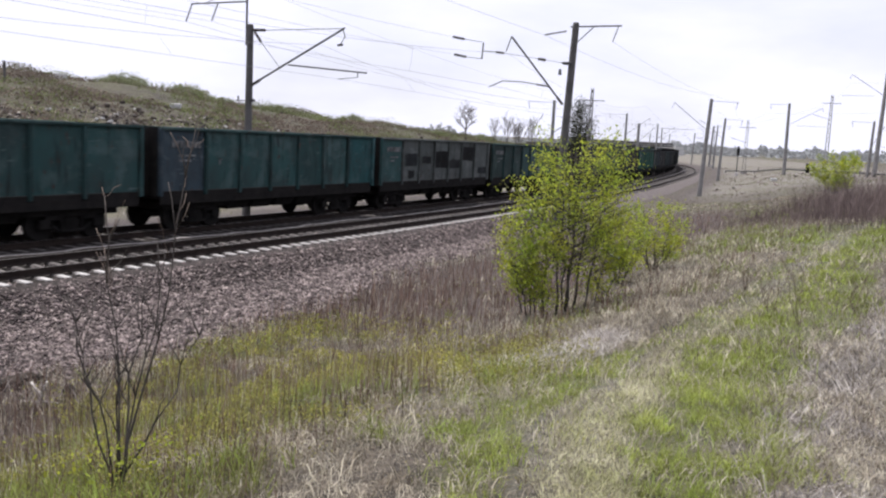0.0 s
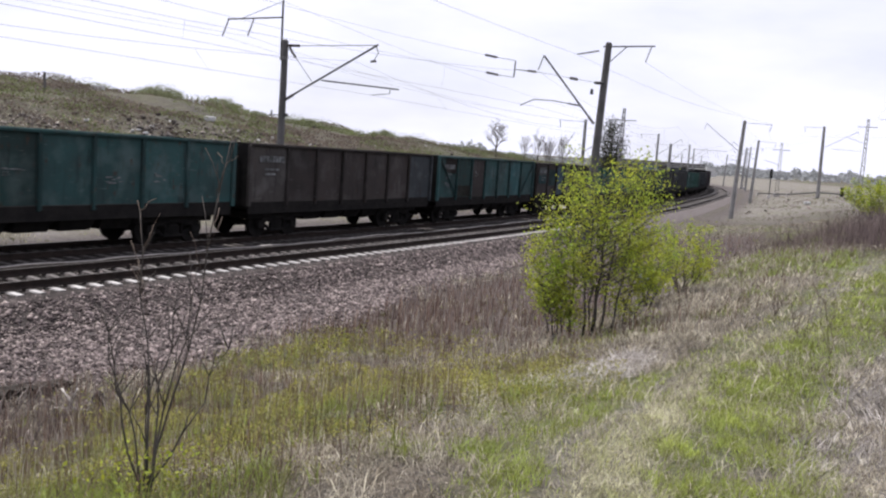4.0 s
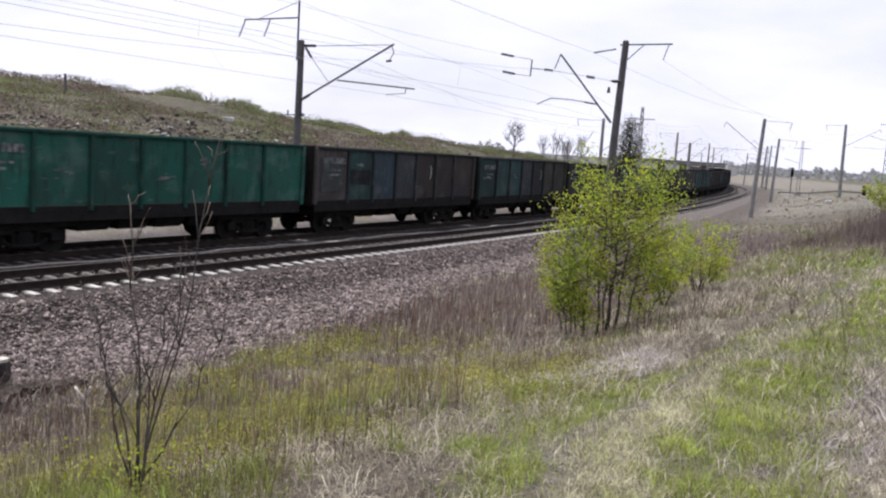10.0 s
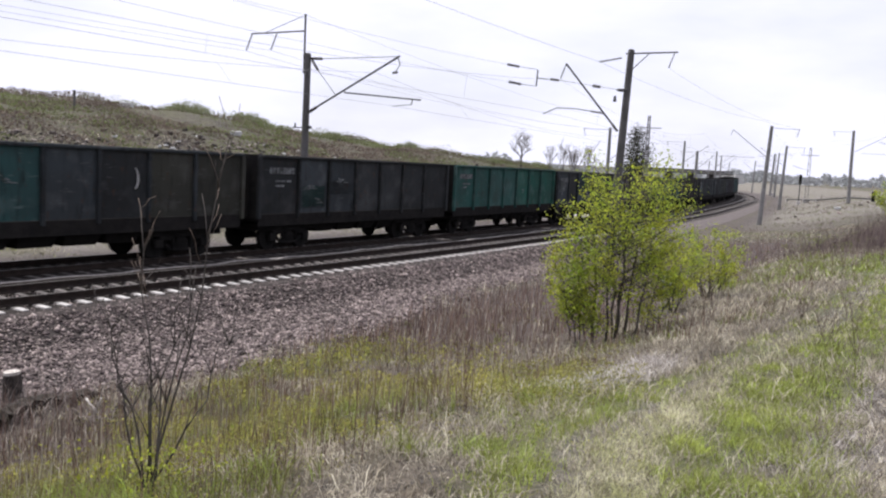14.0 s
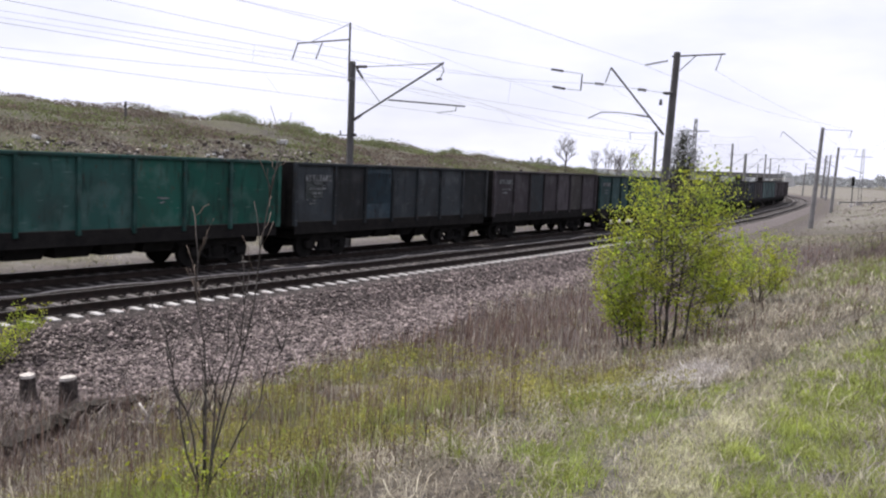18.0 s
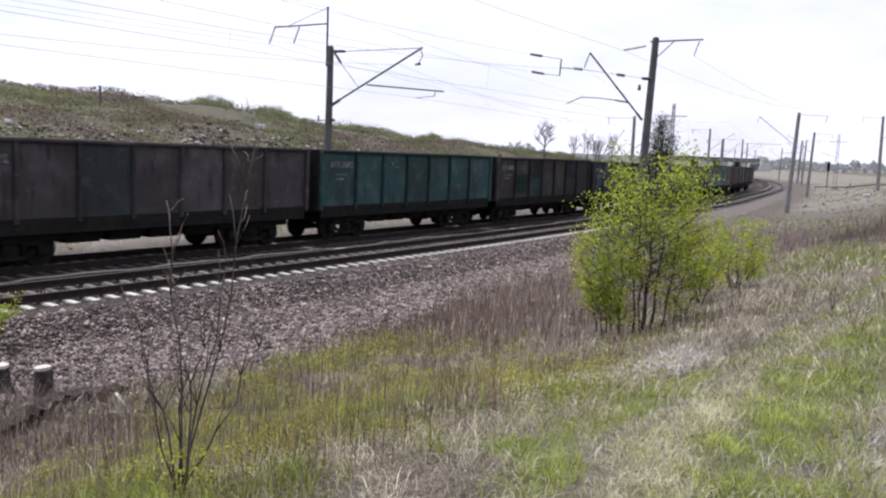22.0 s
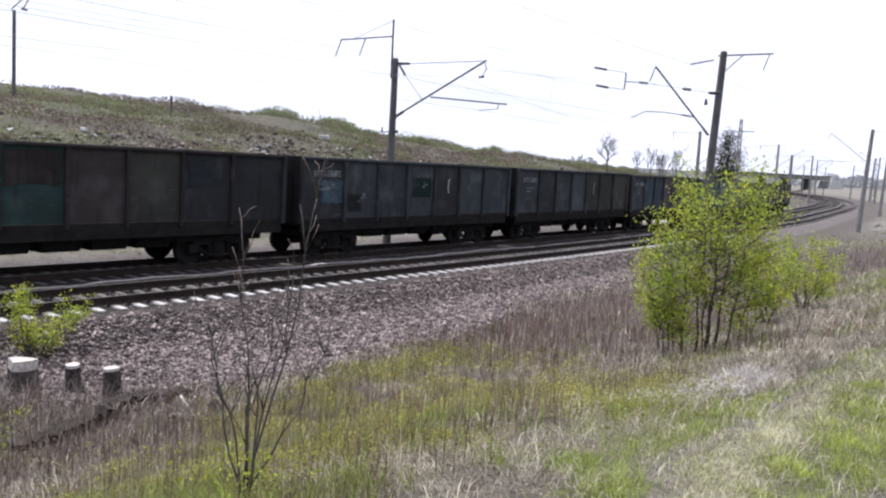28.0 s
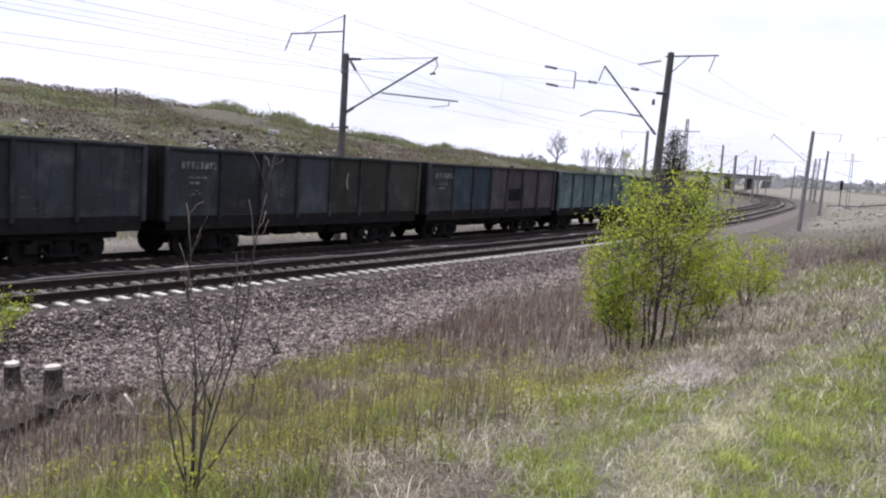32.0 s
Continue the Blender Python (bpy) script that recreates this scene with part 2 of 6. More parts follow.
GRADE = np.interp(ARC, [-340, 30, 80, 130, 180, 230, 300, 520], [FALL * -340, FALL * 30, -0.42, -0.22, 0.12, 0.45, 0.0, -2.5])


def on_line(s, off=0.0, z=0.0):
    """Place at arc length s, off metres to the right of the near track's centre, z above the rail heads."""
    h = np.interp(s, ARC, HEAD)
    return Vector((np.interp(s, ARC, LX) + off * math.cos(h), np.interp(s, ARC, LY) + off * math.sin(h), z + np.interp(s, ARC, GRADE)))


def on_land(s, off=0.0, z=0.0):
    """The same along the wider sweep of the land."""
    h = np.interp(s, ARC, LAND_HEAD)
    return Vector((np.interp(s, ARC, LAND_X) + off * math.cos(h), np.interp(s, ARC, LAND_Y) + off * math.sin(h), z + FALL * s))


def heading(s):
    return float(np.interp(s, ARC, HEAD))


def coords_along(x, y, lx, ly, lh):
    x, y = np.atleast_1d(x).astype(float), np.atleast_1d(y).astype(float)
    cx, cy, ch, ca = lx[::4], ly[::4], lh[::4], ARC[::4]
    i = np.empty(len(x), dtype=int)
    for k in range(0, len(x), 20000):
        d = (x[k:k + 20000, None] - cx) ** 2 + (y[k:k + 20000, None] - cy) ** 2
        i[k:k + 20000] = d.argmin(1)
    dx, dy = x - cx[i], y - cy[i]
    along = -np.sin(ch[i]) * dx + np.cos(ch[i]) * dy
    return ca[i] + along, np.cos(ch[i]) * dx + np.sin(ch[i]) * dy


def line_coords(x, y):
    """Arc length and offset of places (arrays) along the land's sweep."""
    return coords_along(x, y, LAND_X, LAND_Y, LAND_HEAD)


def track_coords(x, y):
    """Arc length and offset of places (arrays) from the near track."""
    return coords_along(x, y, LX, LY, HEAD)


def value_noise(x, y, size, seed=0):
    """Smooth noise -1..1 on arrays."""
    x, y = np.asarray(x) / size, np.asarray(y) / size
    xi, yi = np.floor(x).astype(np.int64), np.floor(y).astype(np.int64)
    fx, fy = x - xi, y - yi
    fx, fy = fx * fx * (3 - 2 * fx), fy * fy * (3 - 2 * fy)

    def h(a, b):
        v = np.sin(a * 127.1 + b * 311.7 + seed * 74.7) * 43758.5453
        return 2 * (v - np.floor(v)) - 1
    return (h(xi, yi) * (1 - fx) + h(xi + 1, yi) * fx) * (1 - fy) + (h(xi, yi + 1) * (1 - fx) + h(xi + 1, yi + 1) * fx) * fy


def soft(v, lo, hi):
    u = np.clip((v - lo) / (hi - lo), 0, 1)
    return u * u * (3 - 2 * u)


def terrain(x, y):
    """Height of the ground on arrays."""
    x, y = np.atleast_1d(x).astype(float), np.atleast_1d(y).astype(float)
    s, off = line_coords(x, y)
    near = np.interp(off, [-400, -130, -62, -35, -16, -11, -7.5, -2, 1.9, 4.4, 6.0, 8.0, 12.4, 15, 17, 19, 25, 60, 200], [7, 9.5, 8.2, 4.6, 0.2, -0.9, -0.85, -0.75, -0.75, -0.95, -0.95, -0.75, -0.05, 0.65, 1.0, 1.2, 1.4, 1.6, 2.0])
    far = np.interp(off, [-400, -130, -62, -35, -16, -11, -7.5, -2, 1.9, 4.4, 6.5, 12, 30, 200], [7, 8.5, 7.6, 4.0, 0.0, -0.6, -0.7, -0.75, -0.75, -0.7, -0.35, 1.0, 1.6, 2.0])
    w = np.clip((s - 35) / 50, 0, 1)
    sink = np.interp(s, [60, 100, 140, 250], [1.0, 0.9, 0.62, 0.45])
    near, far = (np.where((off < -14) & (v > 0), v * sink, v) for v in (near, far))
    z = near * (1 - w) + far * w + FALL * np.clip(s, -300, 500) * np.clip(1.5 - np.abs(off) / 60, 0, 1)
    z += 1.1 * np.exp(-(x + 1.0) ** 2 / np.where(x < -1, 14.0, 32.0) - (y - 3.5) ** 2 / 32.0)
    rough = np.clip((np.abs(off + 2) - 6.5) / 4, 0, 1)
    z += rough * (0.07 * value_noise(x, y, 1.3) + 0.10 * value_noise(x, y, 4.0, 1)) + np.clip((-off - 16) / 20, 0, 1) * (0.8 * value_noise(x, y, 14, 2) + 0.35 * value_noise(x, y, 5, 3))
    far_on = np.nonzero(s > 32)[0]
    if len(far_on):      # the bed of the tightening curve
        ts, to = track_coords(x[far_on], y[far_on])
        bed = np.interp(to, [-30, -16, -11, -7.5, -2, 1.9, 4.4, 6.5, 16], [1.2, 0.3, -0.6, -0.75, -0.75, -0.75, -0.8, -0.55, 0.1]) + np.interp(ts, ARC, GRADE)
        w = soft(ts, 34, 62) * np.where(to < -2, soft(24 + to, 0, 12), soft(17 - to, 0, 9))
        z[far_on] = z[far_on] * (1 - w) + bed * w
    away = np.hypot(x, y)
    return z + np.clip((away - 350) / 900, 0, 1) * (3.0 * value_noise(x, y, 160, 4) + 5)


def ground_z(x, y):
    return float(terrain(np.array([x]), np.array([y]))[0])


TRAIL = [(0.5, 1.5), (0.68, 3.6), (0.98, 4.7), (1.22, 5.2), (2.25, 7.5), (3.0, 9.5), (3.75, 10.9), (4.65, 12.2), (5.6, 13.8), (7.0, 15.4), (8.6, 17.9), (11.1, 21.9), (16.0, 29.0), (22.0, 38.0)]


def from_trail(x, y):
    """Distance from the trodden path, and the side (positive to its right)."""
    best, side = np.full(len(x), 1e9), np.zeros(len(x))
    for (ax, ay), (bx, by) in zip(TRAIL, TRAIL[1:]):
        dx, dy = bx - ax, by - ay
        u = np.clip(((x - ax) * dx + (y - ay) * dy) / (dx * dx + dy * dy), 0, 1)
        ex, ey = x - ax - u * dx, y - ay - u * dy
        d = np.hypot(ex, ey)
        near = d < best
        best[near] = d[near]
        side[near] = np.sign(ex * dy - ey * dx)[near]
    return best, side


def zones(x, y):
    """How far the ground at places is gravel, green, pale straw, brown weeds, leafy undergrowth (0..1 each)."""
    s, off = line_coords(x, y)
    n1, n2, n3 = value_noise(x, y, 3.0, 6), value_noise(x, y, 0.9, 7), value_noise(x, y, 0.4, 8)
    d, side = from_trail(x, y)
    edge = np.interp(s, [-22, -9, -6, 0, 8, 20, 60], [4.4, 5.0, 6.3, 6.1, 5.0, 3.6, 3.4]) + 0.7 * value_noise(x, y, 2.2, 5) + 0.25 * n2
    gravel = soft(edge - off, -0.3, 0.7) * soft(off + np.interp(s, [45, 70], [0, -4]), -13, -11)
    far_plain = soft(s, 45, 85) * soft(off, 3, 5) * soft(55 - off, 0, 20)
    gravel = np.maximum(gravel, far_plain)
    weeds = soft(off, 4.0, 5.5) * soft(12.3 - off, 0, 1.6) * soft(s, -3, 3) * soft(48 - s, 0, 12) * (1 - gravel)
    brush = soft(off, 4.6, 5.6) * soft(10.5 - off, 0, 2) * soft(-4.5 - s, 0, 3) * (1 - gravel)
    weeds = np.maximum(weeds, 0.8 * brush)
    leaf_edge = off - np.interp(s, [-14, -9.5, -7.4, -4, -1.4, 1.5], [12.2, 10.3, 8.9, 7.5, 7.0, 6.7]) + 0.5 * n1
    leafy = soft(leaf_edge, -0.5, 0.8) * (1 - 0.75 * brush) * soft(16.5 - off, 0, 2.5) * soft(2.5 - s - 0.5 * np.clip(off - 8, 0, 9), 0, 5) * soft(s, -22, -14) * soft(n1 + 1.0 * n2, -0.9, 0.3) * (1 - gravel)
    lane = np.interp(y, [3, 4.5, 6, 9, 12], [0.6, 0.7, 0.85, 1.4, 1.6])
    hay = np.maximum(soft(d, lane, lane + 0.6) * soft(y, 0.5, 2.5) * (side > 0) * soft(26 - y, 0, 8), 0.85 * soft(1.0 - np.hypot(((x - 2.6) * 0.61 + (y - 11.5) * 0.79) / 2.0, ((x - 2.6) * 0.79 - (y - 11.5) * 0.61) / 0.6), 0, 0.6)) * soft(n1 + 0.8 * n2, -1.1, 0.0)
    tread = 0.9 * soft(0.34 - d, -0.05, 0.2) * soft(n2 + 0.6 * n1, -0.7, 0.5)
    border = soft(np.where(side > 0, lane + 0.3, 0.75) - d, 0, 0.4)
    pale = np.clip(np.maximum(hay, 0.8 * tread), 0, 1)
    meadow = soft(1.2 - np.hypot((x - 14.0) / 5.5, (y - 28.5) / 4.5), 0, 0.6)
    open_bank = soft(s, 4, 14) * soft(52 - s, 0, 10) * soft(off, 8, 12)
    green = np.clip(0.02 + 0.35 * open_bank + 0.55 * n1 + 0.75 * n2 + 0.35 * n3 + 1.0 * border + 0.1 * leafy + 0.9 * meadow + 0.32 * olive(x, y), 0, 1) * (1 - 0.8 * pale) * (1 - gravel) * (1 - 0.75 * weeds)
    return gravel, green, pale, weeds, leafy


def olive(x, y):
    """The greener strip of the bank below the path."""
    s, off = line_coords(x, y)
    return soft(off, 10.5, 12.5) * soft(16.9 - off, 0, 1.2) * soft(-2.5 - s, 0, 4)


def build_ground():
    ring = 0.5 * 1.028 ** np.arange(0, 326)
    turn = np.concatenate([np.radians(np.linspace(-52, 52, 420, endpoint=False)), np.radians(np.linspace(52, 308, 150, endpoint=False))])
    r, a = np.meshgrid(ring, turn, indexing="ij")
    x, y = (r * np.sin(a)).ravel(), (r * np.cos(a)).ravel()
    z = terrain(x, y)
    verts = np.stack([x, y, z], 1)
    n, m = r.shape
    i, j = np.meshgrid(np.arange(n - 1), np.arange(m), indexing="ij")
    k = (j + 1) % m
    faces = np.stack([i * m + j, (i + 1) * m + j, (i + 1) * m + k, i * m + k], -1).reshape(-1, 4)[:, ::-1]
    verts = np.vstack([verts, [[0, 0, ground_z(0, 0)]]])
    hub = np.array([[len(verts) - 1, b, b, a] for a, b in zip(range(m), list(range(1, m)) + [0])])
    tri = np.array([(h[0], h[1], h[3]) for h in hub])
    me = bpy.data.meshes.new("ground")
    me.from_pydata(verts.tolist(), [], faces.tolist() + tri.tolist())
    me.materials.append(GROUND)
    gravel, green, pale, weeds, leafy = zones(verts[:, 0], verts[:, 1])
    for nm, val in (("gravel", gravel), ("green", green), ("pale", np.clip(pale, 0, 1)), ("weedy", weeds), ("verge", soft(-track_coords(verts[:, 0], verts[:, 1])[1], 6.2, 7.2) * soft(track_coords(verts[:, 0], verts[:, 1])[1], -13, -11) * soft(95 - track_coords(verts[:, 0], verts[:, 1])[0], 0, 30)), ("hill", soft(-line_coords(verts[:, 0], verts[:, 1])[1], 6.5, 8)), ("plain", soft(line_coords(verts[:, 0], verts[:, 1])[0], 45, 85) * soft(line_coords(verts[:, 0], verts[:, 1])[1], 4, 8))):
        at = me.attributes.new(nm, "FLOAT", "POINT")
        at.data.foreach_set("value", val.astype(np.float32))
    me.polygons.foreach_set("use_smooth", [True] * len(me.polygons))
    return tagged(new("ground", me), "grassy railway bank with dry straw and gravel", "ground", kind="structure")


def ground_material():
    m = bpy.data.materials.new("bank_soil")
    m.use_nodes = True
    nt = m.node_tree
    n, link = nt.nodes.new, nt.links.new
    b = nt.nodes["Principled BSDF"]
    b.inputs["Roughness"].default_value = 0.95
    co = n("ShaderNodeTexCoord")

    def tex(scale, detail=5):
        t = n("ShaderNodeTexNoise")
        t.inputs["Scale"].default_value, t.inputs["Detail"].default_value = scale, detail
        link(co.outputs["Object"], t.inputs["Vector"])
        r = n("ShaderNodeMapRange")
        r.inputs["From Min"].default_value, r.inputs["From Max"].default_value = 0.35, 0.65
        link(t.outputs["Fac"], r.inputs["Value"])
        return r.outputs["Result"]

    def mix(f, a, c):
        x = n("ShaderNodeMix")
        x.data_type = "RGBA"
        link(f, x.inputs["Factor"])
        for k, v in (("A", a), ("B", c)):
            if isinstance(v, tuple):
                x.inputs[k].default_value = (*v, 1)
            else:
                link(v, x.inputs[k])
        return x.outputs["Result"]

    def attr(k):
        a = n("ShaderNodeAttribute")
        a.attribute_name = k
        return a.outputs["Fac"]
    dry = mix(tex(7), (0.12, 0.10, 0.075), (0.035, 0.029, 0.022))
    green = mix(tex(0.35), mix(tex(5), (0.055, 0.07, 0.018), (0.13, 0.145, 0.045)), mix(tex(5), (0.10, 0.10, 0.04), (0.035, 0.036, 0.018)))
    soil = mix(attr("green"), dry, green)
    soil = mix(attr("weedy"), soil, mix(tex(9), (0.085, 0.062, 0.053), (0.035, 0.026, 0.022)))
    soil = mix(attr("pale"), soil, mix(tex(11), (0.19, 0.172, 0.15), (0.05, 0.044, 0.04)))
    rough_grass = mix(tex(1.6), (0.055, 0.062, 0.022), (0.09, 0.085, 0.04))
    brown_brush = mix(tex(1.9), (0.045, 0.034, 0.027), (0.078, 0.061, 0.047))
    hill = mix(tex(0.11, 3), rough_grass, brown_brush)
    hill = mix(tex(0.23, 4), hill, mix(tex(2.6), (0.03, 0.024, 0.022), (0.06, 0.049, 0.041)))
    hill = mix(tex(0.9, 7), hill, mix(tex(3.0), (0.095, 0.083, 0.06), (0.06, 0.064, 0.025)))
    soil = mix(attr("hill"), soil, hill)
    soil = mix(attr("verge"), soil, mix(tex(0.5), mix(tex(6), (0.54, 0.515, 0.49), (0.32, 0.30, 0.27)), mix(tex(4), (0.34, 0.32, 0.22), (0.17, 0.18, 0.07))))
    # gravel ground kept dark, with the shade between loose stones painted in
    stone = mix(tex(0.4), mix(tex(14), (0.085, 0.068, 0.062), (0.03, 0.025, 0.023)), mix(tex(14), (0.11, 0.09, 0.083), (0.045, 0.037, 0.034)))
    stone = mix(attr("plain"), stone, mix(tex(0.6), mix(tex(5), (0.20, 0.18, 0.17), (0.13, 0.115, 0.108)), mix(tex(5), (0.16, 0.155, 0.10), (0.12, 0.11, 0.08))))
    col = mix(attr("gravel"), soil, stone)
    link(col, b.inputs["Base Color"])
    bp = n("ShaderNodeBump")
    bp.inputs["Strength"].default_value, bp.inputs["Distance"].default_value = 0.7, 0.05
    link(tex(18, 6), bp.inputs["Height"])
    link(bp.outputs["Normal"], b.inputs["Normal"])
    return m


GROUND = ground_material()
build_ground()


# ---- tracks ----
def sweep(name, profile, s0, s1, off, mat, step=2.0, closed=True):
    """A profile of (sideways, up) drawn along the line."""
    ss = np.arange(s0, s1 + 0.01, step)
    verts, faces, k = [], [], len(profile)
    for s in ss:
        verts += [on_line(s, off + a, b) for a, b in profile]
    for i in range(len(ss) - 1):
        for j in range(k if closed else k - 1):
            a, b = i * k + j, i * k + (j + 1) % k
            faces.append((a, b, b + k, a + k))
    me = bpy.data.meshes.new(name)
    me.from_pydata(verts, [], faces)
    me.materials.append(mat)
    return me


RAIL_PROFILE = [(-0.075, -0.18), (0.075, -0.18), (0.075, -0.165), (0.012, -0.14), (0.012, -0.05), (0.036, -0.04), (0.036, -0.006), (0.028, 0), (-0.028, 0), (-0.036, -0.006), (-0.036, -0.04), (-0.012, -0.05), (-0.012, -0.14), (-0.075, -0.165)]
SLEEPER_GAP = 0.53


def sleeper_mesh():
    """Concrete sleeper: raised seats under the rails, a lower middle, sloped sides."""
    xs = [(-1.36, -0.20), (-1.0, -0.19), (-0.55, -0.19), (-0.3, -0.23), (0.3, -0.23), (0.55, -0.19), (1.0, -0.19), (1.35, -0.20)]
    verts, faces = [], []
    for x, zt in xs:
        verts += [(x, -0.14, -0.42), (x, 0.14, -0.42), (x, 0.078, zt), (x, -0.078, zt)]
    for i in range(len(xs) - 1):
        for k in range(4):
            a, b = i * 4 + k, i * 4 + (k + 1) % 4
            faces.append((a, b, b + 4, a + 4))
    faces += [(3, 2, 1, 0), (28, 29, 30, 31)]
    me = bpy.data.meshes.new("sleeper")
    me.from_pydata(verts, [], [f[::-1] for f in faces])
    me.materials.append(SOILED_SHADED)
    me.materials.append(CONCRETE)
    for p in me.polygons:
        p.material_index = 1 if p.center.x > 0.95 else 0
    return me


def build_track(name, off, label, singles, phase, ends=None):
    track = tagged(new(name), label, "railway track")
    for side in (-0.796, 0.796):
        part("rail", sweep("rail", RAIL_PROFILE, -300, 500, off + side, RUST), None, track, "rusty rail with a worn bright head")
        part("rail_head", sweep("rail_head", [(-0.026, 0.0005), (0.026, 0.0005), (0.026, 0.003), (-0.026, 0.003)], -300, 500, off + side, RAILTOP), None, track, "bright worn running surface")
    me = sleeper_mesh()
    if ends:
        me.materials[1] = ends
    dull = me.copy()
    dull.materials[1] = SOILED_SHADED
    rest_v, rest_f = [], []
    base_v = np.array([v.co[:] for v in me.vertices])
    base_f = [tuple(p.vertices) for p in me.polygons]
    k = 0
    s = -60 + phase
    while s < 420:
        if singles[0] <= s <= singles[1]:
            ob = new("sleeper", me if s < 46 else dull)
            ob.parent = track
            p = on_line(s, off)
            ob.matrix_basis = Matrix.Translation(p) @ Matrix.Rotation(heading(s), 4, "Z") @ Matrix.Rotation(random.uniform(-0.01, 0.01), 4, "Z")
        else:
            m = Matrix.Translation(on_line(s, off)) @ Matrix.Rotation(heading(s), 4, "Z")
            n0 = len(rest_v)
            rest_v += [m @ Vector(v) for v in base_v]
            rest_f += [tuple(n0 + i for i in f) for f in base_f]
        s += SLEEPER_GAP
    me2 = bpy.data.meshes.new("sleepers_far")
    me2.from_pydata(rest_v, [], rest_f)
    me2.materials.append(SOILED_SHADED)
    me2.materials.append(SOILED_SHADED)
    ends = [p.material_index for p in me.polygons]
    me2.polygons.foreach_set("material_index", [ends[i % len(ends)] for i in range(len(rest_f))])
    tagged(part("sleepers", me2, None, track), kind="stuff")
    return track


build_track("railway_track", 0.0, "empty railway track with pale concrete sleepers and rusty rails", (-24, 134), 56.164 % SLEEPER_GAP)
# sleeper ends here take the dark tone for the train's shade
build_track("railway_track", FAR, "railway track under the train on concrete sleepers", (-24, 90), 0.2, SOILED_SHADED)
def ballast_ridge():
    """Ridge of spare ballast heaped between the tracks, uneven along its crest."""
    ss = np.concatenate([np.arange(-300, -30, 4.0), np.arange(-30, 60, 0.25), np.arange(60, 500, 2.0)])
    rows = []
    for s in ss:
        n = float(value_noise(s, 0.0, 0.7, 51)) * 0.035 + float(value_noise(s, 0.0, 3.1, 52)) * 0.03
        rows += [on_line(s, a, z + (n if k in (1, 2, 3) else 0)) for k, (a, z) in enumerate(((-2.4, -0.24), (-1.7, -0.10), (-1.36, -0.03), (-1.22, -0.045), (-0.98, -0.24)))]
    k = 5
    f = [(i * k + j, i * k + j + 1, (i + 1) * k + j + 1, (i + 1) * k + j) for i in range(len(ss) - 1) for j in range(k - 1)]
    me = bpy.data.meshes.new("rib")
    me.from_pydata(rows, [], f)
    me.materials.append(RIB)
    me.materials.append(SOOT_SHADE)
    # one face in the sunlit tone, the rest in the shade-dark one
    me.polygons.foreach_set("material_index", [0 if i % 4 == 2 else 1 for i in range(len(f))])
    return me


bed = tagged(new("ballast_bed"), "crushed stone ballast bed under both tracks", "ballast", kind="structure")
part("far_shoulder", sweep("far_shoulder", [(-6.9, -0.95), (-5.9, -0.36), (-5.35, -0.22)], -300, 500, 0, BED, closed=False), None, bed)
# far bed: coal dust and the train's shade share one dark colour
part("far_bed", sweep("far_bed", [(-5.35, -0.22), (-4.0, -0.21), (-2.55, -0.20), (-2.35, -0.22)], -300, 500, 0, SOOT_SHADE, closed=False), None, bed, "ballast dark with coal dust and painted shade")
part("ridge", ballast_ridge(), None, bed, "heaped ballast between the tracks, sunlit face and shaded back painted")
part("near_bed", sweep("near_bed", [(-0.98, -0.24), (0, -0.27), (0.92, -0.232), (1.30, -0.222), (1.46, -0.215)], -300, 500, 0, SOOT_SHADE, closed=False), None, bed, "ballast dark with coal dust and painted shade")
SHOULDER = [(1.46, -0.215), (1.60, -0.25), (1.78, -0.34), (2.7, -0.87), (3.4, -1.2)]
part("near_shoulder", sweep("near_shoulder", SHOULDER, -300, 38, 0, BED, closed=False), None, bed)
part("dusty_shoulder", sweep("dusty_shoulder", SHOULDER, 38, 500, 0, DUSTY, closed=False), None, bed, "pale dusty ballast shoulder")


# ---- the train ----
PITCH = 13.92
HALF = 6.53          # half a wagon's body length
RIBS = [-6.53, -4.42, -2.62, -0.87, 0.87, 2.62, 4.42, 6.53]


def travelled(t):
    """Metres that the train has gone at t seconds; it brakes gently."""
    return -4.8667e-06 * t ** 4 + 2.3725e-04 * t ** 3 - 0.09928 * t ** 2 + 10.16616 * t - 0.0512


